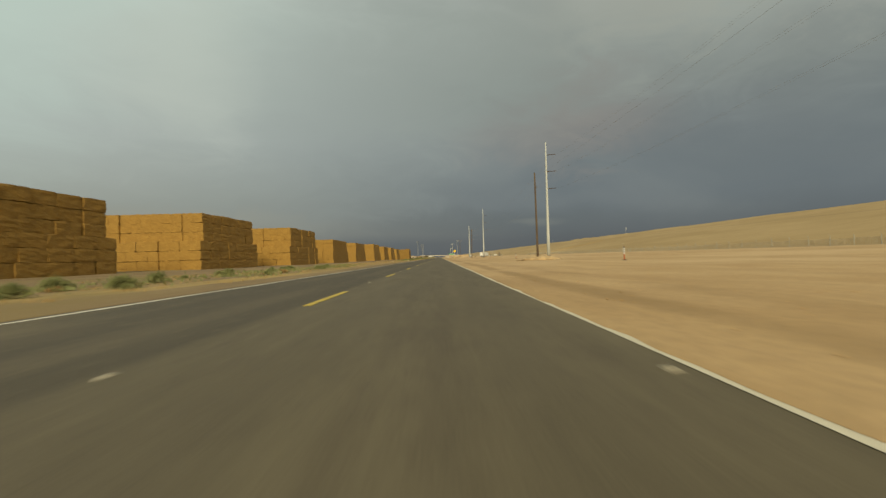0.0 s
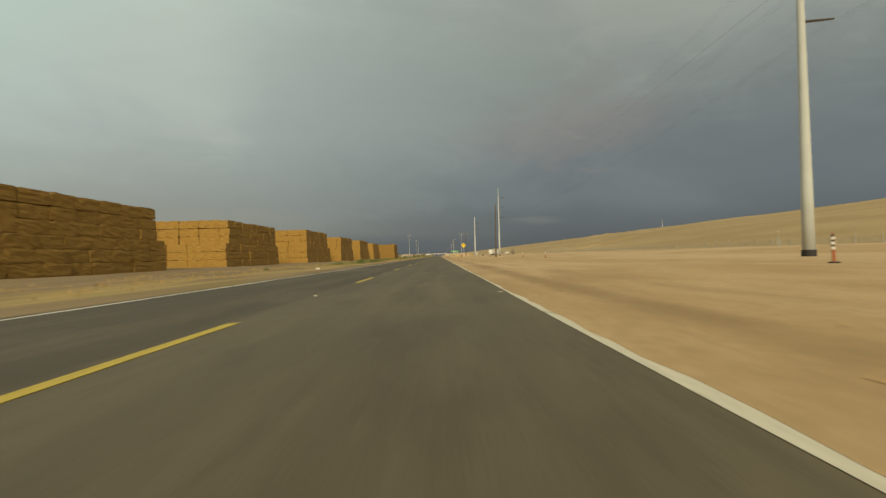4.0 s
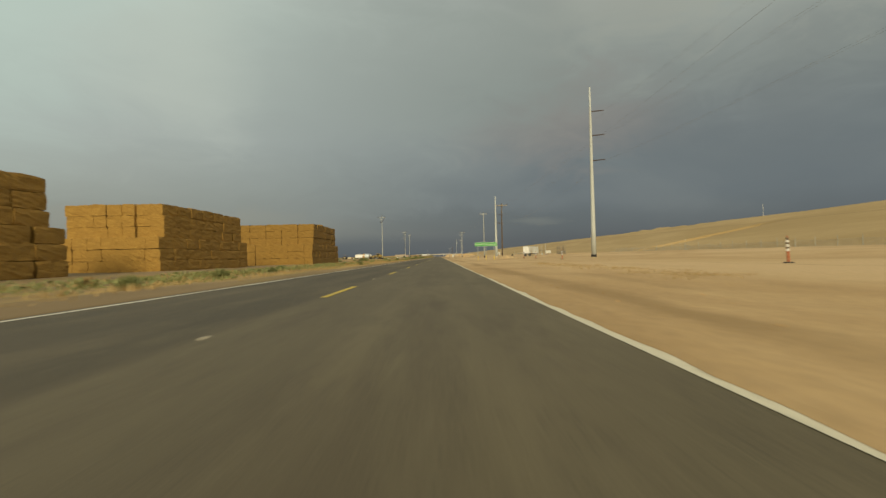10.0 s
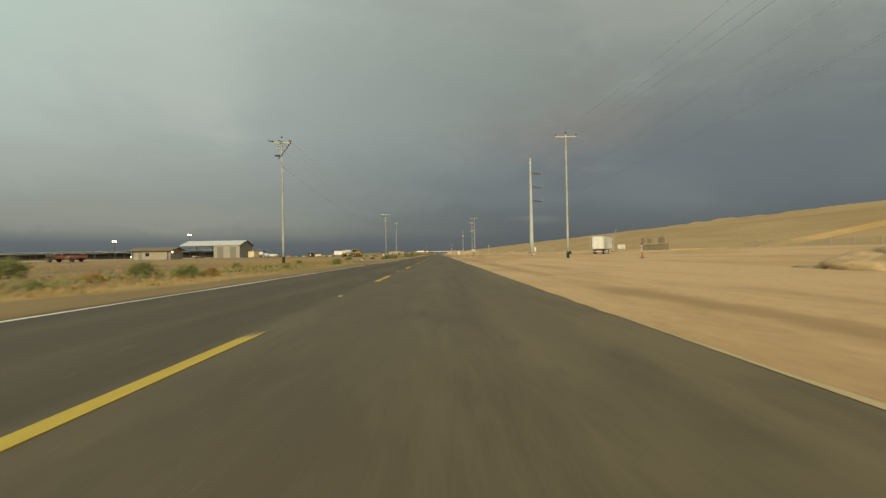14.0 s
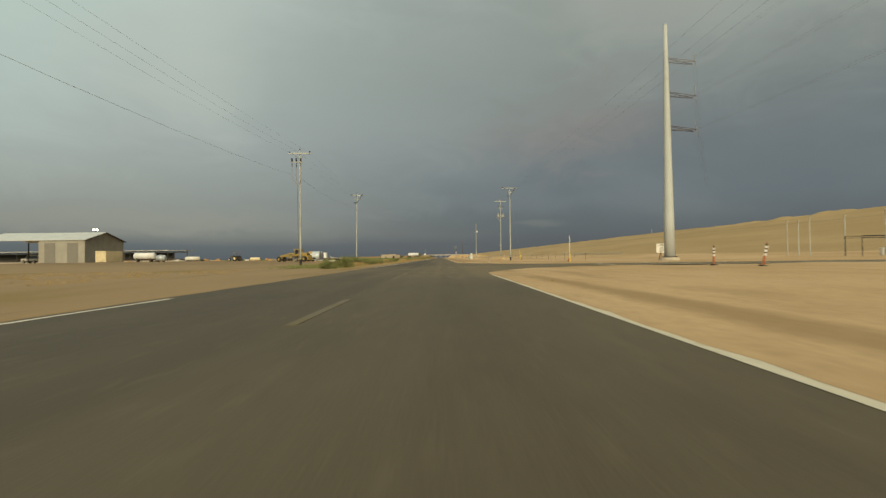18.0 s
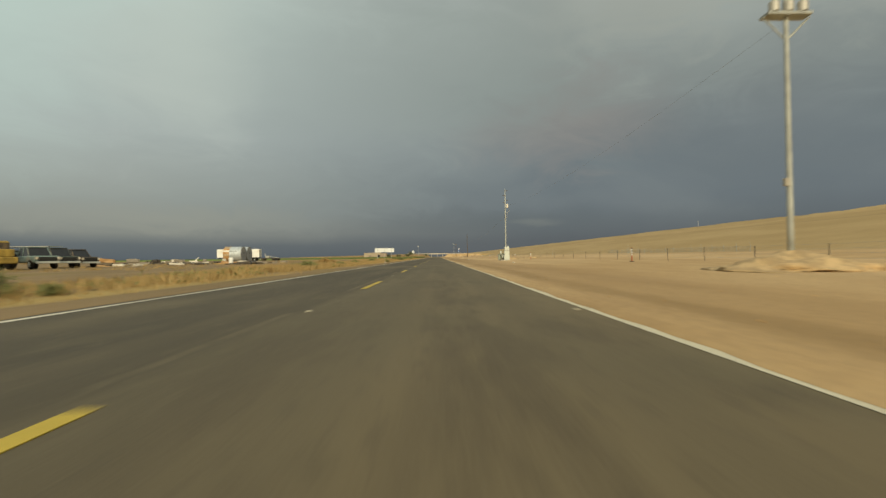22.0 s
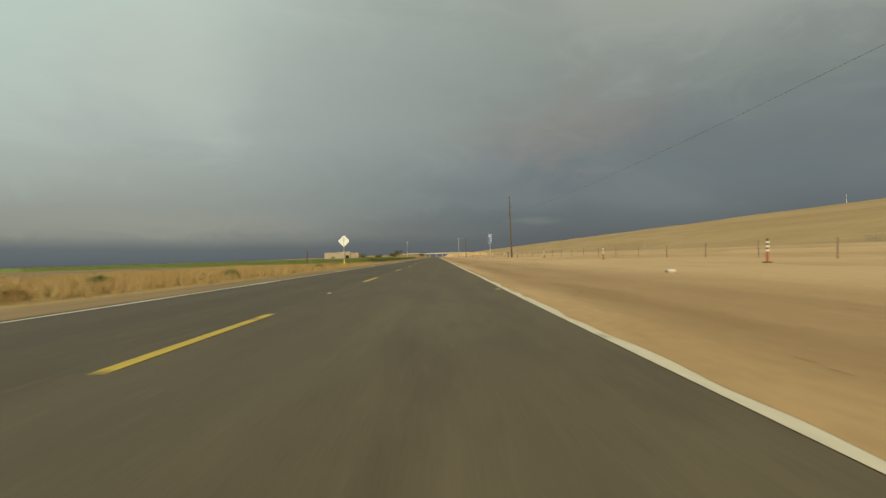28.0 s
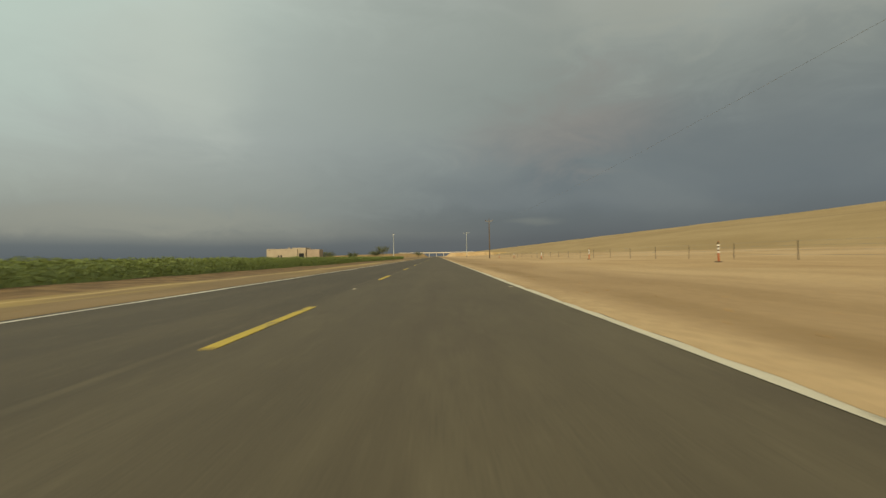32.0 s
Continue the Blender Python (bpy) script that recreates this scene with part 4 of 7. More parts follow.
def utility_pole(x, y, height, r, material, label, arm=1.2, arm_z=0.35, extras="", lean=(0, 0), base_dark=True, group="roadside utility poles"):
    top = thing("utility_pole", pose(x, y, gz(x, y) - 0.05, lean[0], lean[1]), label, "utility pole", group)
    bm = lathe(B(), [(-0.3 + (height + 0.3) * k / 5, r * (1 - 0.4 * k / 5)) for k in range(6)], 12)
    part("shaft", bm, material, top, "", True)
    if base_dark:
        part("base_wrap", rod(B(), (0, 0, -0.2), (0, 0, 0.75), r * 1.08, r * 1.06, 12), M_DARK, top, "black wrapped base")
    if arm:
        zc = height - arm_z
        part("crossarm", box(B(), -arm, arm, -0.06 - r * 0.6, 0.06 - r * 0.6, zc - 0.07, zc + 0.07, 0.01), M_WOOD_GREY if material is M_WOOD else M_PALE_POLE, top, "horizontal crossarm")
        bm = B()
        for s in (-1, 1):
            rod(bm, (s * arm * 0.5, -r * 0.6, zc - 0.05), (0, -r * 0.6, zc - 0.75), 0.02, 0.02, 5)
        part("brace", bm, M_WIRE, top)
        for s in (-0.94, 0.94):
            bm = B()
            rod(bm, (s * arm, -r * 0.6, zc + 0.06), (s * arm, -r * 0.6, zc + 0.28), 0.05, 0.03, 8)
            rod(bm, (s * arm, -r * 0.6, zc + 0.15), (s * arm, -r * 0.6, zc + 0.2), 0.085, 0.085, 8)
            part("insulator", bm, M_INSULATOR, top)
        bm = B()
        rod(bm, (0, 0, height), (0, 0, height + 0.25), 0.05, 0.03, 8)
        rod(bm, (0, 0, height + 0.1), (0, 0, height + 0.16), 0.085, 0.085, 8)
        part("insulator", bm, M_INSULATOR, top)
    if "cutouts" in extras:
        part("lower_arm", box(B(), -0.95, 0.35, -0.2, -0.08, height - 1.42, height - 1.3), M_PALE_POLE, top)
        for k in range(3):
            bm = B()
            xx = -0.85 + 0.5 * k
            rod(bm, (xx, -0.16, height - 1.28), (xx, -0.3, height - 0.95), 0.09, 0.09, 8)
            rod(bm, (xx, -0.16, height - 1.5), (xx, -0.25, height - 1.9), 0.04, 0.04, 6)
            part("cutout_switch", bm, M_DARK, top, "black fuse cutout")
            bm = B()
            px = [(xx, -0.2, height - 1.8), (xx - 0.05, -0.2, height - 3.0 - 0.25 * k), (-0.25, -0.2, height - 4.1), (-0.2, -0.18, 0.2)]
            tube(bm, px, 0.03, 5)
            part("riser_cable", bm, M_WOOD_GREY, top)
    if "deadend" in extras:
        part("lower_arm", box(B(), -0.6, 0.6, -0.05, 0.05, height - 1.12, height - 1.02), M_PALE_POLE, top)
        for k in range(3):
            part("strain_insulator", rod(B(), (-1.0 + k, -0.1, height - 0.3), (-1.05 + k, -0.9, height - 0.42), 0.05, 0.05, 6), M_INSULATOR, top)
        part("switch", box(B(), -0.6, -0.15, -0.35, -0.2, height - 1.9, height - 1.75), M_DARK, top)
        part("switch_arm", rod(B(), (0.9, -0.1, height - 0.5), (-0.35, -0.15, height - 2.2), 0.05, 0.04, 6), M_INSULATOR, top)
    if "bank" in extras:
        zb = 9.7
        part("platform", box(B(), -0.85, 0.85, -0.3, 0.3, zb, zb + 0.12, 0.02), M_PALE_POLE, top, "equipment platform on the pole")
        for k in range(3):
            bm = B()
            rod(bm, (-0.55 + 0.55 * k, -0.15, zb + 0.14), (-0.55 + 0.55 * k, -0.15, zb + 0.5), 0.19, 0.19, 12)
            rod(bm, (-0.55 + 0.55 * k, -0.15, zb + 0.5), (-0.55 + 0.55 * k, -0.15, zb + 0.57), 0.19, 0.1, 12)
            rod(bm, (-0.47 + 0.55 * k, -0.1, zb + 0.55), (-0.44 + 0.55 * k, -0.1, zb + 0.9), 0.05, 0.04, 6)
            part("regulator_tank", bm, M_GREY_METAL, top, "grey regulator tank")
        bm = B()
        for s in (-1, 1):
            rod(bm, (s * 0.9, 0, zb), (0, 0, zb - 0.9), 0.035, 0.035, 6)
        part("platform_brace", bm, M_PALE_POLE, top)
        part("middle_arm", box(B(), -0.6, 0.6, -0.2, -0.1, zb + 2.0, zb + 2.12), M_PALE_POLE, top)
        for s in (-0.5, 0, 0.5):
            part("lightning_arrester", rod(B(), (s, -0.2, zb + 2.1), (s + 0.1, -0.3, zb + 2.5), 0.06, 0.05, 6), M_INSULATOR, top)
        part("meter_box", box(B(), -0.3, -0.12, -0.22, -0.04, 3.2, 3.5, 0.02), M_GREY_METAL, top)
    if "can" in extras:
        zb = height - 3.6
        bm = B()
        rod(bm, (0.36, -0.1, zb), (0.36, -0.1, zb + 0.66), 0.22, 0.22, 14)
        rod(bm, (0.36, -0.1, zb + 0.66), (0.36, -0.1, zb + 0.73), 0.22, 0.12, 14)
        part("transformer_can", bm, M_WHITE, top, "pale round transformer can")
        bm = B()
        px = [(0.55, -0.2, zb), (0.8, -0.2, zb - 0.5), (0.35, -0.2, zb - 1.0), (0.2, -0.15, zb - 2.0)]
        tube(bm, px, 0.04, 6)
        part("service_cable", bm, M_WIRE, top)
        for zz, s in ((height - 0.3, 0.5), (height - 1.2, -0.5), (height - 2.2, 0.5), (height - 2.6, -0.45)):
            part("side_insulator", rod(B(), (0, 0, zz), (s, 0, zz + 0.06), 0.05, 0.06, 6), M_INSULATOR, top)
        part("meter_panel", box(B(), 0.25, 0.6, -0.5, -0.3, 0.1, 1.15, 0.02), M_GREY_METAL, top)
    if "insulator_stub" in extras:
        part("side_insulator", rod(B(), (0, 0, height - 2.0), (0.3, 0, height - 1.9), 0.05, 0.06, 6), M_INSULATOR, top)
    return top


def cable(p, q, sag, r=0.005, label="thin dark overhead power cable"):
    bm = B()
    p, q = Vector(p), Vector(q)
    n = max(6, int((q - p).length / 9))
    pts = [p.lerp(q, i / n) - Vector((0, 0, sag * 4 * (i / n) * (1 - i / n))) for i in range(n + 1)]
    tube(bm, pts, r)
    return tagged(put("overhead_cable", bm, M_WIRE), label, "cable", "overhead cables", "thing")


SLIM = "tall pale tapered steel transmission pole with dark base collar"
tips = [steel_monopole(29.9, 128, 29.6, 0.44, (26.3, 22.0, 17.6), 2.5, "collar", SLIM), steel_monopole(30.2, 321, 31.0, 0.44, (26.6, 22.2, 17.6), 2.5, "collar", SLIM),
        steel_monopole(30.6, 481, 30.2, 0.68, (25.4, 21.0, 16.7), 3.6, "concrete", "massive galvanised steel corner pole on a concrete foundation")]
ends = [[(32.4, -65, 26.3), (32.4, -65, 22), (32.4, -65, 17.6)], *tips, [(120, 640, 38), (121, 640, 34), (122, 640, 30)]]
for a_, b_ in zip(ends, ends[1:]):
    for p, q in zip(a_, b_):
        for s in (-0.22, 0.22):
            cable((p[0] + s, p[1], p[2]), (q[0] + s, q[1], q[2]), 2.6, 0.006, "twin high-voltage conductor between steel poles")

DARKWOOD = "dark creosoted wooden utility pole in bare dirt"
PALEPOLE = "pale weathered utility pole with crossarm and black base"
utility_pole(15.0, 66, 11.6, 0.155, M_WOOD, DARKWOOD + " with a leaning top", 0, 0, "insulator_stub", (0.5, -0.8), False)
utility_pole(14.9, 201.5, 11.7, 0.155, M_WOOD, DARKWOOD + " with a leaning top", 0, 0, "insulator_stub", (0, 0.6), False)
utility_pole(15.7, 338.5, 11.8, 0.165, M_WOOD, "dark creosoted wooden utility pole with a pale crossarm", 1.25, 0.25, "", (0, 0.3), False)
utility_pole(15.2, 376.5, 13.2, 0.14, M_PALE_POLE, PALEPOLE, 1.15, 0.3)
utility_pole(15.1, 531.0, 13.6, 0.12, M_PALE_POLE, "pale utility pole carrying a bank of grey regulator tanks", 1.25, 0.3, "bank")
utility_pole(15.0, 514.6, 14.4, 0.14, M_PALE_POLE, "tall pale utility pole with strain insulators and black base", 1.5, 0.3, "deadend")
utility_pole(15.0, 610.0, 13.8, 0.14, M_PALE_POLE, "pale utility pole with a round transformer can", 0, 0, "can")
utility_pole(15.5, 744.5, 11.0, 0.15, M_WOOD, DARKWOOD, 0, 0, "insulator_stub", (0, -0.8), False)
utility_pole(15.0, 877, 9.8, 0.16, M_WOOD, "dark wooden utility pole with crossarm beside the fence", 0.9, 0.4, "", (0, 0), False)
utility_pole(18.6, 1035, 14.0, 0.175, M_PALE_POLE, "distant pale utility pole with crossarm", 1.8, 0.3)
utility_pole(-14.4, 375.1, 12.9, 0.13, M_PALE_POLE, "pale steel utility pole with crossarm beside the verge", 0.95, 0.5, "deadend", group="yard utility poles")
utility_pole(-14.6, 475.0, 13.3, 0.13, M_PALE_POLE, "pale utility pole with fuse cutouts and riser cables", 1.25, 0.35, "cutouts", group="yard utility poles")
utility_pole(-15.1, 515.7, 13.5, 0.135, M_PALE_POLE, "pale dead-end utility pole with strain insulators and black base", 1.1, 0.35, "deadend", (0, 1.0), group="yard utility poles")
top = thing("yard_lamp_post", pose(-15.1, 946, gz(-15, 946)), "slim pale lamp post beside the distant road", "lamp post")
part("shaft", rod(B(), (0, 0, 0), (0, 0, 9.6), 0.14, 0.08, 10), M_PALE_POLE, top)
part("lamp_head", box(B(), -0.3, 0.3, -0.2, 0.2, 9.5, 9.8, 0.05), M_WHITE, top)
for s in (-1.1, 0, 1.1):
    cable((-14.6 + s, 475.0, 13.0), (-15.1 + s, 515.7, 13.2), 0.25)
    cable((-14.4 + s * 0.8, 375.1, 12.5), (-14.6 + s, 475.0, 13.0), 1.4)
cable((-14.5, 375.1, 10.1), (-14.75, 475.0, 10.2), 1.8, 0.008, "dark service cable slung below the power lines")
cable((-14.75, 475.0, 10.2), (-15.2, 515.7, 10.8), 0.6, 0.008, "dark service cable slung below the power lines")
for p, q in (((15.2, -70, 11), (15, 66, 11)), ((15, 66, 11), (14.9, 201.5, 11.1)), ((14.9, 201.5, 11.1), (15.7, 338.5, 11.5)), ((15.5, 744.5, 8.1), (15, 877, 8.6)),
             ((15, 877, 9.2), (16, 1010, 9.2)), ((15.1, 531.0, 9.6), (15.0, 610.0, 10.4))):
    cable(p, q, 1.1)
cable((15.0, 610.0, 8.7), (15.5, 744.5, 8.1), 2.0, 0.009)
for s in (-1.0, 0.2, 1.1):
    cable((15.7 + s, 338.5, 11.6), (15.2 + s, 376.5, 13.0), 0.3)
    cable((15.2 + s, 376.5, 13.0), (15.0 + s, 514.6, 14.2), 1.6)
    cable((15.0 + s, 514.6, 14.2), (15.1 + s, 531.0, 13.8), 0.1)

# ---- delineators, signs, fences ----


def delineator_master():
    top = thing("traffic_delineator", pose(0, 0, -50), "orange traffic delineator post with white bands on a rubber base", "delineator", "delineators along the dirt shoulder")
    bm = B()
    rod(bm, (0, 0, 0), (0, 0, 0.05), 0.24, 0.22, 8)
    part("rubber_base", bm, M_BLACK_RUBBER, top)
    part("tube", rod(B(), (0, 0, 0.05), (0, 0, 0.5), 0.062, 0.058, 12), M_ORANGE, top)
    # upper tube coloured dark orange-brown, as orange in shade
    part("upper_tube", rod(B(), (0, 0, 0.5), (0, 0, 1.06), 0.056, 0.052, 12), M_ORANGE_SHADE, top, "upper tube in dark orange-brown painted as shade")
    for z in (0.5, 0.68, 0.86):
        part("reflective_band", rod(B(), (0, 0, z), (0, 0, z + 0.1), 0.064, 0.062, 12), M_WHITE_BAND, top)
    part("grip", rod(B(), (0, 0, 1.06), (0, 0, 1.14), 0.03, 0.02, 8), M_ORANGE, top)
    return top


first = delineator_master()
rnd = random.Random(3)
spots = [45.4, 112, 168.5, 191.5, 229, 254.3, 298.5, 318.6, 330, 367, 419.5, 444.5, 449.5, 487, 528, 557, 604.6, 622.6, 646.6, 658, 681, 705.5, 733, 758.5, 782, 808, 835, 862, 890]
for i, y in enumerate(spots):
    x = 19.0 + rnd.uniform(-0.3, 0.3)
    tilt = (0, 12, 14)[(y == 444.5) + 2 * (y == 487)]
    m = pose(x, y, gz(x, y) - 0.004, rnd.uniform(-2, 2), tilt + rnd.uniform(-2, 2), rnd.uniform(0, 90) * (not tilt)) @ Matrix.Diagonal((1, 1, 1.17, 1))
    made = copy_thing(first, m) if i else first
    made.matrix_world = m
    if tilt:
        tagged(made, "orange and white traffic delineator leaning to one side")


def lettering(text, size, m, material, parent, name="lettering"):
    cu = bpy.data.curves.new(name, "FONT")
    cu.body, cu.size, cu.align_x, cu.align_y, cu.extrude = text, size, "CENTER", "CENTER", 0.0015
    tmp = bpy.data.objects.new("tmp", cu)
    me = bpy.data.meshes.new_from_object(tmp)
    bpy.data.objects.remove(tmp)
    me.materials.append(material)
    ob = new(name, me)
    ob.parent, ob.matrix_local = parent, m
    return ob


def diamond(bm, half, y, thick, rim=0.0):
    bmesh.ops.create_cube(bm, size=1, matrix=Matrix.Translation((0, y, 0)) @ Matrix.Rotation(radians(45), 4, "Y") @ Matrix.Diagonal((half * 1.4142, thick, half * 1.4142, 1)))
    edges = [e for e in bm.edges if abs(e.verts[0].co.y - e.verts[1].co.y) > thick * 0.5]
    bmesh.ops.bevel(bm, geom=edges, offset=0.06, segments=3, affect="EDGES")
    return bm


def diamond_sign(x, y, zc, facing, label, words):
    top = thing("warning_sign", pose(x, y, gz(x, y), 0, 0, 0 if facing < 0 else 180), label, "road sign")
    part("post", box(B(), -0.03, 0.03, 0.015, 0.075, -0.3, zc + 0.5), M_PALE_POLE, top, "galvanised square post")
    part("post_sleeve", box(B(), -0.048, 0.048, -0.003, 0.093, -0.2, 0.74, 0.006), M_YELLOW_POST, top, "yellow post sleeve")
    face = part("face", diamond(B(), 0.66, 0.0, 0.006), M_YELLOW_SIGN, top, "yellow diamond face with black border")
    face.location = (0, -0.004, zc)
    back = part("back_plate", diamond(B(), 0.665, 0.0, 0.006), M_ALU, top, "bare pale aluminium back")
    back.location = (0, 0.004, zc)
    bm = B()
    for q in range(4):
        bmesh.ops.create_cube(bm, size=1, matrix=Matrix.Rotation(radians(45 + 90 * q), 4, "Y") @ Matrix.Translation((0.43, 0, 0)) @ Matrix.Diagonal((0.018, 0.002, 0.82, 1)))
    border = part("border", bm, M_BLACK_INK, top)
    border.location = (0, -0.0085, zc)
    for text, dz_ in words:
        lettering(text, 0.2, pose(0, -0.009, zc + dz_, 90, 0, 0), M_BLACK_INK, top)
    return top


diamond_sign(8.42, 214.7, 3.16, -1, "yellow diamond truck crossing warning sign on a post", (("TRUCK", 0.13), ("CROSSING", -0.11)))
diamond_sign(-8.1, 711.0, 2.72, 1, "diamond road sign seen from its bare metal back", ())


def guide_sign(x0, x1, y, z0, z1, posts, facing, label):
    c = (x0 + x1) / 2
    w = (x1 - x0) / 2
    top = thing("guide_sign", pose(c, y, gz(c, y), 0, 0, 0 if facing < 0 else 180), label, "road sign")
    for i in range(posts):
        px = -w * 0.72 + 1.44 * w * i / (posts - 1)
        part("post", box(B(), px - 0.028, px + 0.028, 0.065, 0.125, -0.3, z1 - 0.08), M_PALE_POLE, top, "galvanised sign post")
        if facing > 0:
            continue
        part("post_sleeve", box(B(), px - 0.036, px + 0.036, 0.057, 0.133, -0.2, 0.75, 0.008), M_YELLOW_POST, top, "yellow post sleeve")
    part("panel", box(B(), -w, w, 0.0, 0.012, z0, z1), M_ALU, top, "pale aluminium panel back")
    for z in (z0 + 0.06, z1 - 0.06):
        part("rail", box(B(), -w, w, 0.012, 0.05, z - 0.025, z + 0.025), M_ALU, top)
    part("face", box(B(), -w + 0.005, w - 0.005, -0.004, 0.0, z0 + 0.005, z1 - 0.005), M_GREEN_SIGN, top, "green reflective sign face")
    t = 0.018
    bm = B()
    box(bm, -w + 0.03, w - 0.03, -0.006, -0.004, z1 - 0.03 - t, z1 - 0.03)
    box(bm, -w + 0.03, w - 0.03, -0.006, -0.004, z0 + 0.03, z0 + 0.03 + t)
    box(bm, -w + 0.03, -w + 0.03 + t, -0.006, -0.004, z0 + 0.03 + t, z1 - 0.03 - t)
    box(bm, w - 0.03 - t, w - 0.03, -0.006, -0.004, z0 + 0.03 + t, z1 - 0.03 - t)
    part("border", bm, M_WHITE_BAND, top, "white border")
    return top


s = guide_sign(7.5, 10.9, 306.3, 2.13, 2.72, 3, -1, "long green guide sign to a main entrance on three posts")
lettering("Solana Main Entrance", 0.31, pose(-0.22, -0.008, 2.43, 90, 0, 0), M_WHITE_BAND, s)
bm = B()
box(bm, 1.27, 1.45, -0.009, -0.005, 2.40, 2.46)
for q in (-1, 1):
    bmesh.ops.create_cube(bm, size=1, matrix=Matrix.Translation((1.46, -0.007, 2.43 + q * 0.04)) @ Matrix.Rotation(radians(45 * q), 4, "Y") @ Matrix.Diagonal((0.15, 0.004, 0.055, 1)))
part("arrow", bm, M_WHITE_BAND, s, "white arrow pointing right")
guide_sign(-11.8, -7.7, 619.5, 1.78, 2.66, 3, 1, "wide guide sign seen from its pale back on three posts")

top = thing("route_marker_sign", pose(11.3, 740.8, gz(11.3, 740)) @ Matrix.Diagonal((0.9, 1, 1, 1)), "blue interstate junction marker assembly on a single post", "road sign")
part("post", box(B(), -0.035, 0.035, 0.02, 0.09, -0.3, 4.15), M_PALE_POLE, top, "galvanised square post")
part("plaque", box(B(), -0.3, 0.3, 0.0, 0.01, 3.83, 4.2, 0.002), M_BLUE_SIGN, top, "blue junction plaque")
lettering("JCT", 0.27, pose(0, -0.004, 4.01, 90, 0, 0), M_WHITE_BAND, top)
prof = [(-0.28, 3.69), (-0.31, 3.52), (-0.26, 3.33), (-0.13, 3.2), (0, 3.14), (0.13, 3.2), (0.26, 3.33), (0.31, 3.52), (0.28, 3.69)]
for name, grow, y0, y1, skin, words in (("shield_rim", 1.1, 0.004, 0.012, M_WHITE_BAND, "white shield rim"), ("shield", 1.0, 0.0, 0.004, M_SHIELD_BLUE, "deep blue interstate shield")):
    bm = B()
    front, rear = ([bm.verts.new((x * grow, yy, 3.45 + (z - 3.45) * grow)) for x, z in prof] for yy in (y0, y1))
    bm.faces.new(front), bm.faces.new(rear[::-1])
    for k in range(len(prof)):
        n = (k + 1) % len(prof)
        bm.faces.new((front[n], front[k], rear[k], rear[n]))
    part(name, bm, skin, top, words)
part("shield_crown", box(B(), -0.28, 0.28, -0.004, 0.008, 3.69, 3.78, 0.002), M_RED_SIGN, top, "faded red shield crown")
bm = B()
box(bm, -0.29, 0.29, -0.005, -0.001, 3.665, 3.69)
box(bm, -0.3, 0.3, 0.0, 0.008, 3.785, 3.825)
part("shield_bar", bm, M_WHITE_BAND, top)
lettering("8", 0.4, pose(0, -0.006, 3.43, 90, 0, 0), M_WHITE_BAND, top)
part("plaque", box(B(), -0.3, 0.3, 0.0, 0.01, 2.66, 3.08, 0.002), M_BLUE_SIGN, top, "blue distance plaque")
lettering("1/2", 0.2, pose(0, -0.004, 2.96, 90, 0, 0), M_WHITE_BAND, top)
lettering("MILE", 0.19, pose(0, -0.004, 2.77, 90, 0, 0), M_WHITE_BAND, top)
for z in (2.64, 3.085, 4.2):
    part("trim", box(B(), -0.3, 0.3, 0.0, 0.008, z, z + 0.02), M_WHITE_BAND, top)
for x in (-0.32, 0.3):
    part("trim", box(B(), x, x + 0.02, 0.0, 0.008, 2.66, 3.08), M_WHITE_BAND, top)
    part("trim", box(B(), x, x + 0.02, 0.0, 0.008, 3.83, 4.2), M_WHITE_BAND, top)

top = thing("timber_post", pose(14.7, 743.4, gz(15, 744)), "short dark timber post beside the wooden utility pole", "post")
part("shaft", rod(B(), (0, 0, -0.3), (0, 0, 0.95), 0.09, 0.085, 12), M_WOOD, top)
part("shaft_cap", rod(B(), (0, 0, 0.95), (0, 0, 0.97), 0.085, 0.06, 12), M_WOOD, top)

# guy wire of the strain pole, with its yellow guard
top = thing("guy_wire", pose(15.8, 506.8, gz(15.8, 506.8)), "steel guy wire with a bright yellow plastic guard", "guy wire")
reach_ = Vector((15.0 - 15.8, 514.6 - 506.8, 12.8))
part("wire", rod(B(), (0, 0, -0.1), reach_, 0.008, 0.008, 5), M_WIRE, top)
part("guard", rod(B(), reach_ * 0.005, reach_ * 0.165, 0.026, 0.024, 8), M_YELLOW_POST, top, "yellow plastic guard")

# site notice board on the corner
top = thing("notice_board", pose(32.4, 487.4, gz(32.4, 487), 0, 0, 8), "white notice board with lines of small print on props", "sign board")
part("panel", box(B(), -0.78, 0.78, 0, 0.02, 1.0, 1.85, 0.004), M_WHITE, top)
part("panel", box(B(), -0.8, 0.8, 0, 0.02, 1.87, 2.3, 0.004), M_WHITE, top)
for z, w in ((2.18, 0.5), (2.02, 0.6), (1.72, 0.4), (1.56, 0.62), (1.4, 0.62), (1.22, 0.66)):
    part("print_line", box(B(), -w / 2, w / 2, -0.003, 0.0, z - 0.035, z + 0.035), M_BLACK_INK, top)
part("post", box(B(), -0.05, 0.05, 0.02, 0.1, -0.3, 1.9), M_RUST, top)
part("prop", rod(B(), (-0.1, -0.02, 1.1), (-0.85, -0.6, -0.05), 0.05, 0.05, 6), M_WOOD, top, "dark timber prop")

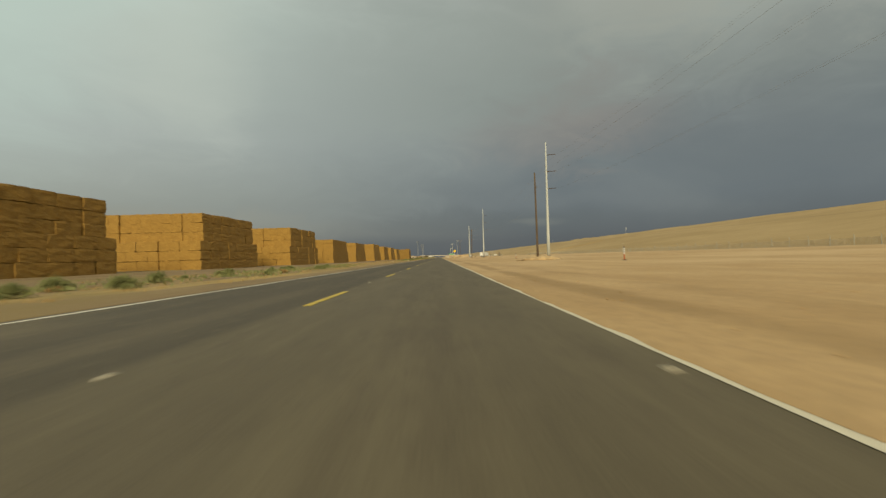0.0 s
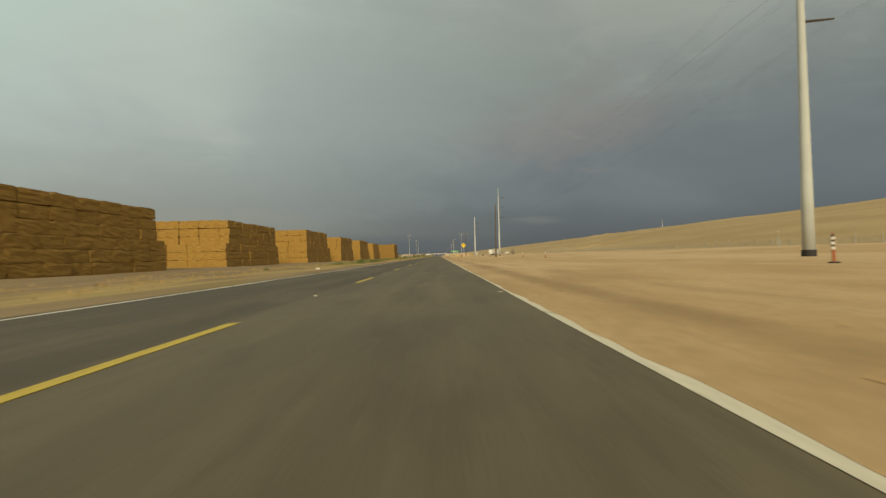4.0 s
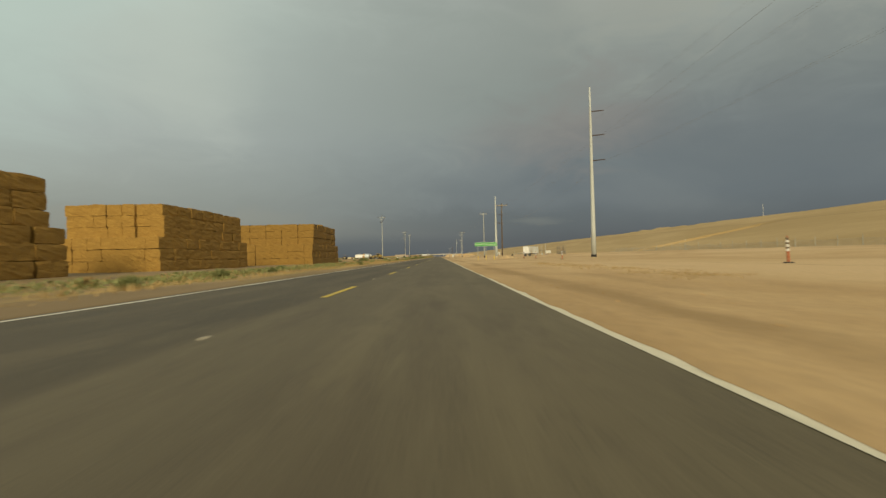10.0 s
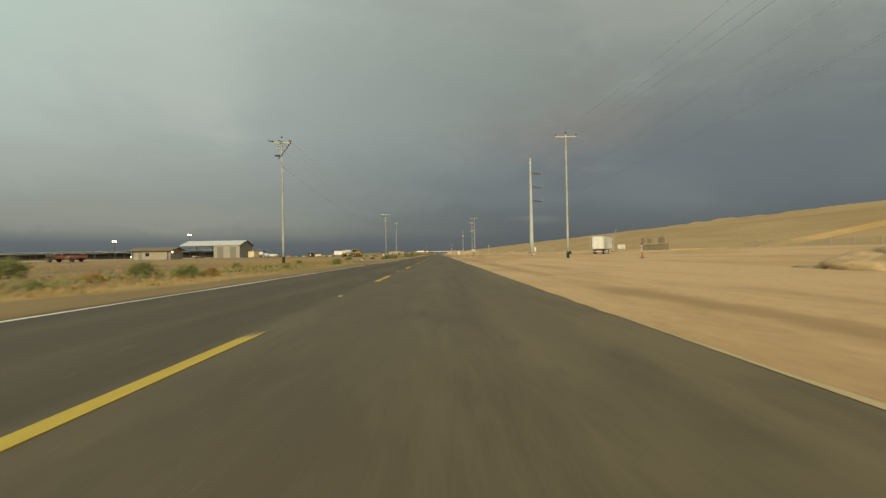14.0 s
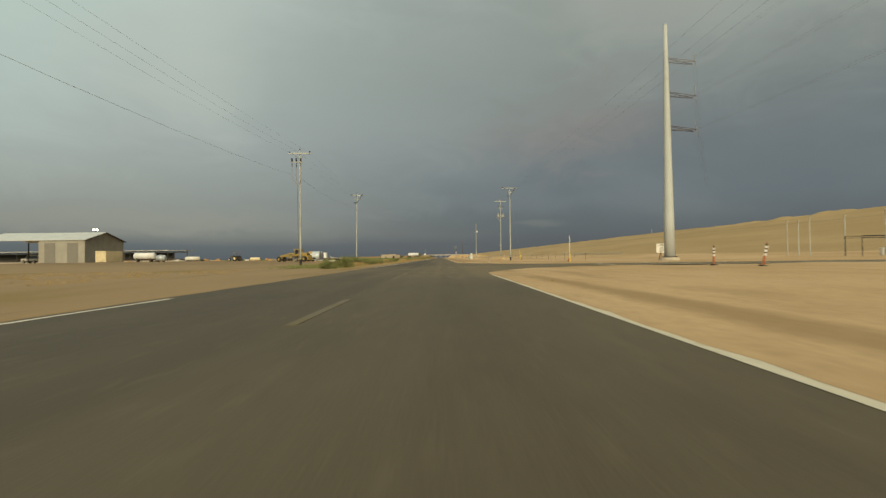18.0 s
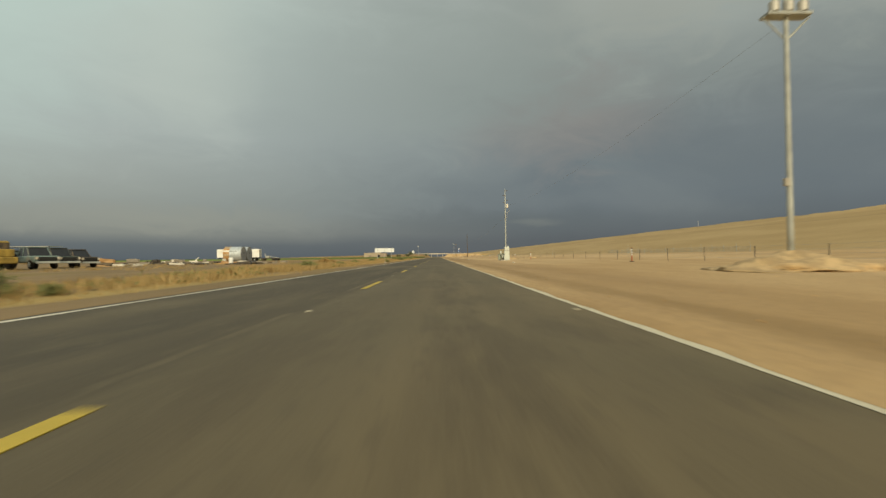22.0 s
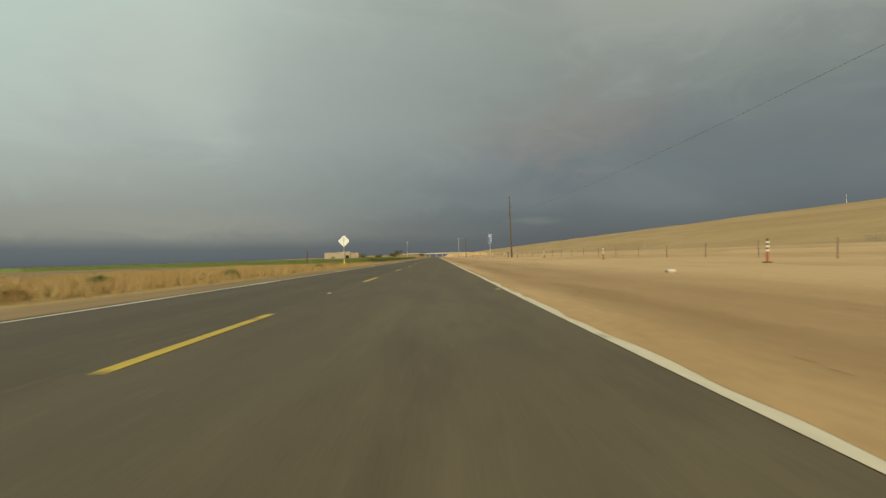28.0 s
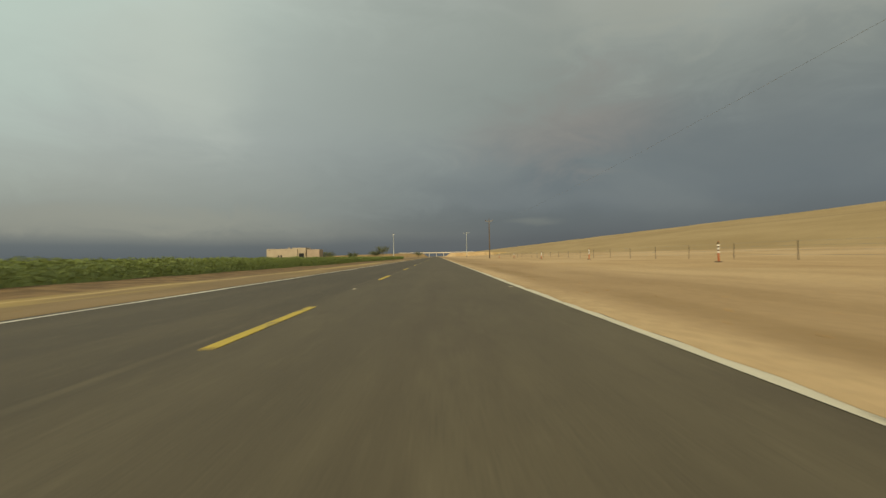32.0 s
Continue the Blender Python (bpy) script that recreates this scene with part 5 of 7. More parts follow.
top = thing("mailbox", pose(7.5, 411.5, gz(7.5, 411)), "large pale grey mailbox on a dark timber post", "mailbox")
part("post", box(B(), -0.05, 0.05, -0.05, 0.05, -0.2, 0.95), M_WOOD, top)
part("bracket", box(B(), -0.26, 0.26, -0.12, 0.12, 0.93, 0.97), M_DARK, top)
bm = B()
box(bm, -0.3, 0.3, -0.17, 0.17, 0.97, 1.27, 0.02)
rod(bm, (-0.3, 0, 1.25), (0.3, 0, 1.25), 0.165, 0.165, 16)
part("box", bm, M_GREY_METAL, top)
part("door", rod(B(), (0.3, 0, 1.2), (0.315, 0, 1.2), 0.15, 0.15, 16), M_GREY_METAL, top)

# ---- fences ----
top = thing("wire_fence", pose(25.2, 478, 0), "barbed wire fence of thin steel posts across bare dirt", "fence")
post_me = bpy.data.meshes.new("fence_post")
bm = B()
box(bm, -0.02, 0.02, -0.01, 0.01, -0.3, 1.26)
box(bm, -0.009, 0.009, 0.01, 0.035, -0.3, 1.26)
bm.to_mesh(post_me), bm.free()
post_me.materials.append(M_MACHINE_DARK)
ys_posts = [499.3 + 7.1 * i for i in range(71)]
rnd = random.Random(8)
for y in ys_posts:
    share("fence_post", post_me, top, pose(rnd.uniform(-0.05, 0.05), y - 478, gz(25.2, y), rnd.uniform(-2, 2), rnd.uniform(-2, 2), rnd.uniform(-15, 15)))
for z in (0.35, 0.66, 0.95, 1.24):
    bm = B()
    for y0, y1 in zip(ys_posts, ys_posts[1:]):
        rod(bm, (0, y0 - 478, gz(25.2, y0) + z), (0, y1 - 478, gz(25.2, y1) + z), 0.006, 0.006, 3, False)
    part("barbed_wire", bm, M_WIRE, top)
for y in (668.0,):
    t2 = thing("fence_brace", pose(25.2, y, gz(25.2, y)), "dark timber brace propping the wire fence", "fence brace")
    part("upright", rod(B(), (0, 0, -0.2), (0.05, 0.1, 1.5), 0.06, 0.055, 8), M_WOOD, t2)
    part("strut", rod(B(), (0.04, 0.05, 1.35), (-0.2, -1.1, 0.0), 0.05, 0.05, 8), M_WOOD, t2)


def site_fence(x, y0, y1, label):
    top = thing("site_fence", pose(x, y0, 0), label, "fence", "security fences below the earth bank")
    slat_bm = B()
    for i in range(16):
        box(slat_bm, -0.02, 0.02, 0.05 + i * 0.37, 0.05 + i * 0.37 + (0.11 if i % 5 else 0.07), 0.05, 1.78 if i % 4 else 1.72)
    me = bpy.data.meshes.new("slat_panel")
    slat_bm.to_mesh(me), slat_bm.free()
    me.materials.append(M_FABRIC)
    pm = bpy.data.meshes.new("fence_post")
    bm = B()
    rod(bm, (0, 0, -0.3), (0, 0, 2.0), 0.05, 0.05, 6)
    rod(bm, (0, 0, 2.0), (-0.22, 0, 2.3), 0.025, 0.02, 4)
    bm.to_mesh(pm), bm.free()
    pm.materials.append(M_PALE_POLE)
    n = int((y1 - y0) / 6)
    for i in range(n):
        y = y0 + 6 * i
        share("fence_post", pm, top, pose(0.06, 6 * i, gz(x, y)))
        share("slat_panel", me, top, pose(0, 6 * i, gz(x, y + 3) - 0.05) @ Matrix.Diagonal((1, 1, 0.82 + 0.06 * ((i * 7) % 3) / 2, 1)))


site_fence(82, 42, 462, "dusty tan slatted chain-link fence below the earth bank")
site_fence(82, 640, 748, "dusty tan slatted chain-link fence along the earth bank foot")

# slim masts on and before the bank
for x, y, hgt, name in ((204, 540, 7.5, "mast"), (205, 900, 5, "mast"), (205, 120, 6, "mast")):
    t2 = thing("white_mast", pose(x, y, gz(x, y) - 0.1), "slim white mast standing on the earth bank", "mast", "masts on the bank")
    part("shaft", rod(B(), (0, 0, 0), (0, 0, hgt), 0.13, 0.08, 8), M_WHITE, t2)
    part("cap", box(B(), -0.16, 0.16, -0.16, 0.16, hgt, hgt + 0.25, 0.03), M_WHITE, t2)
for x, y in ((74, 196), (76, 380), (72, 696), (75, 830)):
    t2 = thing("lattice_tower", pose(x, y, gz(x, y) - 0.1) @ Matrix.Diagonal((0.65, 0.65, 0.65, 1)), "small pale lattice camera tower by the site fence", "tower", "camera towers")
    bm = B()
    for sx, sy in ((-1, -1), (1, -1), (1, 1), (-1, 1)):
        rod(bm, (sx * 0.55, sy * 0.55, 0), (sx * 0.25, sy * 0.25, 3.4), 0.05, 0.04, 5)
    part("leg_frame", bm, M_PALE_POLE, t2)
    bm = B()
    for k in range(5):
        z0, z1 = 0.6 * k, 0.6 * (k + 1)
        w0, w1 = 0.55 - 0.3 * z0 / 3.4, 0.55 - 0.3 * z1 / 3.4
        rod(bm, (-w0, -w0, z0), (w1, -w1, z1), 0.03, 0.03, 4)
        rod(bm, (w0, w0, z0), (-w1, w1, z1), 0.03, 0.03, 4)
    part("lattice", bm, M_PALE_POLE, t2)
    part("mast_tip", rod(B(), (0, 0, 3.2), (0, 0, 4.9), 0.04, 0.03, 6), M_PALE_POLE, t2)
    part("camera_head", box(B(), -0.18, 0.18, -0.12, 0.12, 4.85, 5.1, 0.03), M_WHITE, t2)

# marker post with yellow sleeve by the side road
top = thing("marker_post", pose(16.5, 475.6, gz(16.5, 475.6)) @ Matrix.Diagonal((1, 1, 1.12, 1)), "tall white marker post with a yellow sleeve", "marker post")
part("pole", rod(B(), (0, 0, -0.2), (0, 0, 2.75), 0.045, 0.04, 8), M_WHITE, top)
part("post_sleeve", rod(B(), (0, 0, 0), (0, 0, 1.0), 0.065, 0.06, 10), M_YELLOW_POST, top, "yellow sleeve")

# ---- site entrance: white poles, gate frame, trailer ----
for i, (x, y, hgt) in enumerate(((51.6, 489.6, 5.1), (53.5, 490, 5.1), (52.0, 485.7, 5.3), (53.0, 481, 5.2), (52.2, 474.2, 5.4), (53.8, 473.8, 5.5), (53.0, 470.7, 5.6))):
    t2 = thing("steel_pole", pose(x, y, gz(x, y) - 0.1), "plain pale grey steel pole with a small cap", "pole", "steel poles at the site entrance")
    part("shaft", rod(B(), (0, 0, 0), (0, 0, hgt), 0.085, 0.075, 10), M_GREY_METAL, t2)
    part("cap", box(B(), -0.09, 0.16, -0.09, 0.09, hgt - 0.16, hgt + 0.04, 0.02), M_GREY_METAL, t2)
top = thing("gate_canopy", pose(52.6, 475.5, gz(52.6, 475), 0, 0, 0) @ Matrix.Diagonal((0.68, 0.8, 0.75, 1)), "rusty steel gate frame at the site entrance", "gate")
for x, y in ((-4, -1), (4, -1), (-4, 2), (4, 2), (0, -1)):
    part("post", rod(B(), (x, y, -0.1), (x, y, 3.1), 0.07, 0.07, 6), M_MACHINE_DARK, top)
for y in (-1, 2):
    bm = B()
    rod(bm, (-4, y, 3.1), (4, y, 3.1), 0.06, 0.06, 6)
    rod(bm, (-4, y, 2.8), (4, y, 2.8), 0.04, 0.04, 6)
    part("top_rail", bm, M_MACHINE_DARK, top)
part("cabinet", box(B(), -0.9, -0.2, -1.4, -0.7, 0, 1.2, 0.03), M_WHITE, top)
part("low_wall", box(B(), 1.4, 3.0, -1.5, -1.0, 0, 0.45, 0.04), M_RED_PAINT, top)
top = thing("site_banner", pose(53.6, 466.5, gz(53.6, 466), 0, 0, 20), "white banner board with illegible print on two legs", "sign board")
part("panel", box(B(), -1.3, 1.3, 0, 0.02, 1.3, 2.5, 0.005), M_WHITE, top)
for z, w in ((2.15, 1.7), (1.8, 1.9), (1.55, 1.3)):
    part("print_line", box(B(), -w / 2, w / 2, -0.004, 0, z - 0.07, z + 0.07), M_GREY_METAL, top)
for x in (-1, 1):
    part("leg", rod(B(), (x, 0.05, -0.2), (x, 0.05, 2.4), 0.05, 0.05, 6), M_PALE_POLE, top)


top = thing("slatted_gate", pose(55.0, 440.0, gz(55, 448)), "tall dusty brown steel gate frame with patches of vertical slats", "gate")
for y in (0, 4, 8, 12, 15.5):
    part("post", rod(B(), (0, y, -0.3), (0, y, 3.9 - 0.02 * y), 0.07, 0.06, 8), M_WOOD_GREY, top)
for z in (1.75, 3.8):
    part("rail", rod(B(), (0, 0, z), (0, 15.5, z - 0.25), 0.05, 0.05, 6), M_WOOD_GREY, top)
slat_me = bpy.data.meshes.new("slat")
bm = box(B(), -0.015, 0.015, -0.06, 0.06, 0, 1.4)
bm.to_mesh(slat_me), bm.free()
slat_me.materials.append(M_WOOD_GREY)
for y in np.arange(0.3, 15.4, 0.3):
    share("slat", slat_me, top, pose(0, float(y), 0.25))
    if 2 < y < 6 or 9 < y < 11.5 or y > 13.5:
        share("slat", slat_me, top, pose(0, float(y), 1.95))


def box_trailer(x, y, turn, length, label, skin, group=""):
    """Rear at the origin, length towards +y."""
    top = thing("box_trailer", pose(x, y, gz(x, y), 0, 0, turn), label, "trailer", group)
    w, z0, z1 = 1.28, 1.2, 4.1
    part("body", box(B(), -w, w, 0.05, length, z0, z1, 0.04), skin, top)
    bm = B()
    n = int(length / 1.2)
    for i in range(n + 1):
        yy = 0.1 + (length - 0.2) * i / n
        for s in (-1, 1):
            box(bm, s * w - 0.015, s * w + 0.015, yy - 0.03, yy + 0.03, z0 + 0.1, z1 - 0.1)
    part("side_ribs", bm, skin, top)
    for s in (-1, 1):
        dr = part("rear_door", box(B(), s * w * 0.5 - w * 0.47, s * w * 0.5 + w * 0.47, 0.0, 0.05, z0 + 0.1, z1 - 0.12, 0.01), M_CLEAN_WHITE, top, "white rear door")
        for q in (0.25, 0.75):
            part("lock_rod", rod(B(), (s * w * q, -0.03, z0 + 0.12), (s * w * q, -0.03, z1 - 0.15), 0.02, 0.02, 6), M_STEEL, dr)
        for z in (1.6, 2.3, 3.0, 3.7):
            part("hinge", box(B(), s * w * 0.9 - 0.08, s * w * 0.9 + 0.08, -0.03, 0.0, z - 0.04, z + 0.04), M_DARK, dr)
    part("bumper", box(B(), -1.15, 1.15, 0.05, 0.15, 0.5, 0.62, 0.01), M_WHITE_BAND, top)
    bm = B()
    for s in (-0.6, 0.6):
        box(bm, s - 0.04, s + 0.04, 0.06, 0.14, 0.55, z0)
    box(bm, -0.5, 0.5, 0.2, length, z0 - 0.25, z0)
    part("chassis", bm, M_MACHINE_DARK, top)
    for k, yy in enumerate((1.6, 2.85)):
        for s in (-1, 1):
            wheel = part("wheel", disc_wheel(B(), (s * 0.98, yy, 0.5), (1, 0, 0), 0.5, 0.5), M_BLACK_RUBBER, top)
            part("rim", rod(B(), (s * 1.2, yy, 0.5), (s * 1.25, yy, 0.5), 0.27, 0.25, 12), M_STEEL, wheel)
        part("axle", rod(B(), (-0.9, yy, 0.5), (0.9, yy, 0.5), 0.07, 0.07, 8), M_MACHINE_DARK, top)
    for s in (-1, 1):
        part("mud_flap", box(B(), s * 0.98 - 0.3, s * 0.98 + 0.3, 0.7, 0.72, 0.25, 1.0), M_BLACK_RUBBER, top)
        bm = B()
        rod(bm, (s * 0.7, length - 2.6, 0.1), (s * 0.7, length - 2.6, z0), 0.06, 0.06, 6)
        rod(bm, (s * 0.7, length - 2.6, 0.25), (s * 0.7, length - 4.2, z0 - 0.1), 0.04, 0.04, 6)
        box(bm, s * 0.7 - 0.18, s * 0.7 + 0.18, length - 2.75, length - 2.45, 0.0, 0.08)
        part("landing_leg", bm, M_MACHINE_DARK, top)
    return top


box_trailer(38.3, 439.5, -27, 13.8, "dusty white box trailer parked on bare dirt", M_TRAILER)
top = thing("tyre", pose(33.5, 446.5, gz(33.5, 446.5) + 0.42, 68, 0, 30), "worn black tyre lying against a dirt heap", "tyre")
part("tread", disc_wheel(B(), (0, 0, 0), (0, 0, 1), 0.55, 0.4), M_BLACK_RUBBER, top)


def mound(x, y, rx, ry, hgt, label, seed, material=None):
    bm = B()
    bmesh.ops.create_uvsphere(bm, u_segments=44, v_segments=20, radius=1)
    for v in bm.verts:
        n = noise.noise(v.co * 2.2 + Vector((seed, 0, 0))) * 0.25 + noise.noise(v.co * 5 + Vector((0, seed, 0))) * 0.14
        k = noise.noise(v.co * 11 + Vector((0, 0, seed))) * 0.12
        out = math.hypot(v.co.x, v.co.y)
        heap = 1 if v.co.z > 0 else -1
        v.co = Vector((v.co.x * rx * (1 + n), v.co.y * ry * (1 + n), heap * hgt * (1 - out) ** 0.8 * (1 + n + k) + heap * 0.1 * (1 - out * out)))
    ob = put("soil_mound", bm, material or M_MOUND, None, label, pose(x, y, gz(x, y) - 0.05), True)
    return tagged(ob, label, "soil mound", "soil mounds")


mound(15.3, 531, 3.0, 2.2, 0.72, "low heap of loose tan soil round a pole", 1)
mound(15.0, 610, 3.0, 2.2, 0.7, "low heap of loose tan soil round a pole", 2)
mound(16.5, 339.3, 3.1, 2.4, 0.75, "low heap of loose tan soil round a pole", 3)
mound(15.4, 67, 3.0, 2.2, 0.72, "low heap of loose tan soil round a pole", 4)
mound(15.4, 202, 1.6, 1.3, 0.3, "low heap of loose tan soil round a pole", 5)
mound(24.5, 632, 2.5, 2.0, 0.5, "heap of tan soil beside the wire fence", 6)

# ---- pump and switch cabinets ----
z = gz(10.5, 583.5)
top = thing("equipment_pad", pose(11.2, 584.4, z), "flat concrete pad for roadside cabinets", "concrete pad")
part("slab", box(B(), -0.55, 0.75, -1.5, 1.3, -0.15, 0.1, 0.02), M_CONCRETE, top)


def cabinet(x, y, zb, w, d, hgt, material, label, doors=1, roof=0.02, legs=0.0):
    t2 = thing("equipment_cabinet", pose(x, y, zb), label, "cabinet", "roadside equipment cabinets")
    part("body", box(B(), -w / 2, w / 2, 0, d, legs, hgt, 0.02), material, t2)
    for k in range(doors):
        x0, x1 = -w / 2 + w * k / doors + 0.025, -w / 2 + w * (k + 1) / doors - 0.025
        dr = part("door", box(B(), x0, x1, -0.022, -0.002, legs + 0.05, hgt - 0.05, 0.006), material, t2)
        part("handle", box(B(), x1 - 0.07, x1 - 0.05, -0.045, -0.022, legs + (hgt - legs) * 0.45, legs + (hgt - legs) * 0.62), M_DARK, dr)
    part("lid", box(B(), -w / 2 - roof, w / 2 + roof, -roof - 0.02, d + roof, hgt, hgt + 0.03, 0.008), material, t2)
    # thin dark strip in place of the shadow that the lid throws
    part("lid_shade_strip", box(B(), -w / 2 - 0.004, w / 2 + 0.004, -0.03, -0.022, hgt - 0.035, hgt - 0.005), M_MACHINE_DARK, t2, "dark strip painted as the shadow under the lid")
    if legs:
        for sx in (-1, 1):
            part("leg", box(B(), sx * (w / 2 - 0.06) - 0.035, sx * (w / 2 - 0.06) + 0.035, 0.05, 0.3, 0, legs), M_MACHINE_DARK, t2)
    return t2


c = cabinet(11.5, 583.3, z + 0.1, 0.74, 0.6, 1.38, M_CABINET, "tall chalky white electrical cabinet on a concrete pad")
part("riser_box", box(B(), -0.31, 0.31, 0.06, 0.5, 1.41, 1.86, 0.015), M_CABINET, c, "white upper meter box")
part("vent", rod(B(), (0.22, 0.25, 1.86), (0.22, 0.25, 1.99), 0.1, 0.09, 10), M_CABINET, c)
part("side_conduit", rod(B(), (0.4, 0.2, 0.05), (0.4, 0.2, 1.75), 0.04, 0.04, 8), M_PALE_POLE, c)
part("conduit_elbow", rod(B(), (-0.37, -0.02, 0.85), (-0.45, -0.02, 0.75), 0.05, 0.05, 8), M_MACHINE_DARK, c)
cabinet(11.3, 584.25, z + 0.1, 0.74, 0.5, 0.82, M_CABINET, "low white electrical cabinet on short dark legs", 1, 0.02, 0.24)
cabinet(10.9, 586.3, z - 0.02, 0.44, 0.5, 1.0, M_PALE_GREEN, "squat pale green transformer box standing on dirt")
top = thing("meter_pedestal", pose(11.25, 585.1, z + 0.08), "pale green hooded meter box on a rusty pedestal", "meter box")
part("meter_body", box(B(), -0.19, 0.19, -0.02, 0.3, 0.55, 0.92, 0.02), M_PALE_GREEN, top)
part("hood", box(B(), -0.27, 0.25, -0.12, 0.34, 0.92, 1.0, 0.03), M_PALE_GREEN, top, "sloping pale green hood")
part("pedestal", box(B(), -0.11, 0.11, 0.0, 0.2, 0, 0.55, 0.02), plain("brown_iron", (0.17, 0.11, 0.06), 0.8), top, "brown iron pedestal")
top = thing("pump_motor", pose(11.1, 585.9, z - 0.02), "silver pump cylinder on a dark iron stand", "pump")
part("motor", rod(B(), (-0.14, 0, 0.92), (-0.14, 0, 1.4), 0.12, 0.12, 14), M_CABINET, top, "pale round motor housing")
part("motor_cap", rod(B(), (-0.14, 0, 1.4), (-0.14, 0, 1.44), 0.12, 0.08, 14), M_STEEL, top)
part("bracket", rod(B(), (-0.16, -0.05, 0.86), (0.18, -0.05, 0.6), 0.05, 0.05, 8), M_MACHINE_DARK, top)
part("stand", rod(B(), (0.17, 0, 0), (0.17, 0, 0.9), 0.07, 0.06, 8), M_MACHINE_DARK, top)
part("pipe", rod(B(), (0.17, 0, 0.9), (-0.02, 0, 1.05), 0.045, 0.045, 8), M_MACHINE_DARK, top)

# ---- farm yard: sheds, house, tanks ----


def gable_prism(bm, x0, x1, y0, y1, eave, ridge, over=0.0, thick=0.12):
    """Two roof slabs with the ridge along x."""
    ym = (y0 + y1) / 2
    for ya, yb in ((y0 - over, ym), (y1 + over, ym)):
        slope = (ridge - eave) / (abs(ym - (y0 if ya < ym else y1)))
        za = ridge - slope * abs(ym - ya)
        v = [bm.verts.new(p) for p in ((x0 - over, ya, za), (x1 + over, ya, za), (x1 + over, yb, ridge), (x0 - over, yb, ridge))]
        u = [bm.verts.new(p.co + Vector((0, 0, thick))) for p in v]
        bm.faces.new(v[::-1]), bm.faces.new(u)
        for i in range(4):
            j = (i + 1) % 4
            bm.faces.new((v[i], v[j], u[j], u[i]))
    return bm


def gable_wall(x, y0, y1, eave, ridge, thick=0.12):
    bm = B()
    ym = (y0 + y1) / 2
    prof = [(y0, 0), (y1, 0), (y1, eave), (ym, ridge), (y0, eave)]
    f = [bm.verts.new((x, y, z_)) for y, z_ in prof]
    b = [bm.verts.new((x - thick, y, z_)) for y, z_ in prof]
    bm.faces.new(f), bm.faces.new(b[::-1])
    for i in range(5):
        j = (i + 1) % 5
        bm.faces.new((f[j], f[i], b[i], b[j]))
    return bm


top = thing("steel_shed", pose(-83.4, 537.0, gz(-82, 537) + 0.05) @ Matrix.Diagonal((1, 1, 1.08, 1)), "tan steel farm shed with pale roof, roller doors and open bay", "shed")
part("front_wall", box(B(), -11.0, -0.13, 0, 0.12, 0, 5.0), M_TAN_WALL, top, "tan ribbed steel wall")
part("rear_panel", box(B(), -11.1, -0.13, 14.4, 14.52, 0, 5.0), M_TAN_WALL, top)
part("gable_wall", gable_wall(0, 0, 14.52, 5.0, 6.9), M_TAN_SHADED, top, "tan steel gable wall with its shade in the colour")
part("gable_wall", gable_wall(-11.0, 0.13, 14.38, 5.0, 6.85), M_TAN_SHADED, top)
part("roof", gable_prism(B(), -25.1, 0, 0, 14.52, 5.05, 6.95, 0.3), M_ROOF_PALE, top, "pale steel gable roof")
bm = B()
for i in range(26):
    x = -10.8 + i * 0.42
    box(bm, x - 0.03, x + 0.03, -0.03, 0.0, 0.05, 4.95)
part("wall_ribs", bm, M_TAN_WALL, top)
for x in (-9.6, -4.2):
    dr = part("roller_door", box(B(), x, x + 2.6, -0.07, -0.035, 0, 4.4, 0.01), M_DOOR_TAN, top, "taupe roller door")
    bm = B()
    for k in range(14):
        box(bm, x, x + 2.6, -0.085, -0.07, 0.2 + k * 0.3, 0.24 + k * 0.3)
    part("door_slats", bm, M_DOOR_TAN, dr)
for x in (-25, -18):
    part("column", box(B(), x - 0.12, x + 0.12, 14.0, 14.24, 0, 5.0), M_MACHINE_DARK, top)
bm = B()
gable_prism(bm, -0.05, 0.25, 0, 14.52, 4.95, 6.85, 0.35, 0.1)
part("gable_trim", bm, M_MACHINE_DARK, top, "dark gable trim")
top = thing("steel_container", pose(-78.5, 533.5, gz(-78, 533), 0, 0, 0), "cream steel storage container beside the shed", "container")
part("body", box(B(), 0, 2.45, 0, 6.0, 0.1, 2.7, 0.03), M_CREAM, top)
bm = B()
for i in range(18):
    box(bm, 2.45, 2.48, 0.2 + i * 0.32, 0.36 + i * 0.32, 0.25, 2.55)
part("side_corrugation", bm, M_CREAM, top)
for s in (0.62, 1.83):
    part("door", box(B(), s - 0.55, s + 0.55, -0.04, 0.0, 0.2, 2.6, 0.01), M_CREAM, top)
top = thing("farm_house", pose(-89, 470.5, gz(-85, 471)), "low tan farm office with brown gable roof and lit porch", "house")
part("wall", box(B(), 0.4, 11.6, 0.3, 0.42, 0, 2.7), M_TAN_WALL, top, "tan front wall")
part("wall", box(B(), 0.4, 11.6, 7.0, 7.12, 0, 2.7), M_TAN_WALL, top)
part("gable_wall", gable_wall(11.72, 0.3, 7.12, 2.7, 3.5), M_TAN_SHADED, top, "gable wall with its shade painted into the colour")
part("gable_wall", gable_wall(0.4, 0.3, 7.12, 2.7, 3.5), M_TAN_SHADED, top)
part("roof", gable_prism(B(), 0.2, 11.8, 0.2, 7.2, 2.72, 3.55, 0.7), plain("brown_shingle", (0.19, 0.155, 0.105), 0.85, vary=0.2, scale=2), top, "brown shingled roof")
part("window", box(B(), 4.4, 5.5, 0.26, 0.3, 1.0, 2.0), M_SHADOW_GLASS, top)
part("door", box(B(), 2.4, 3.4, 0.25, 0.3, 0, 2.1), M_DOOR_TAN, top)
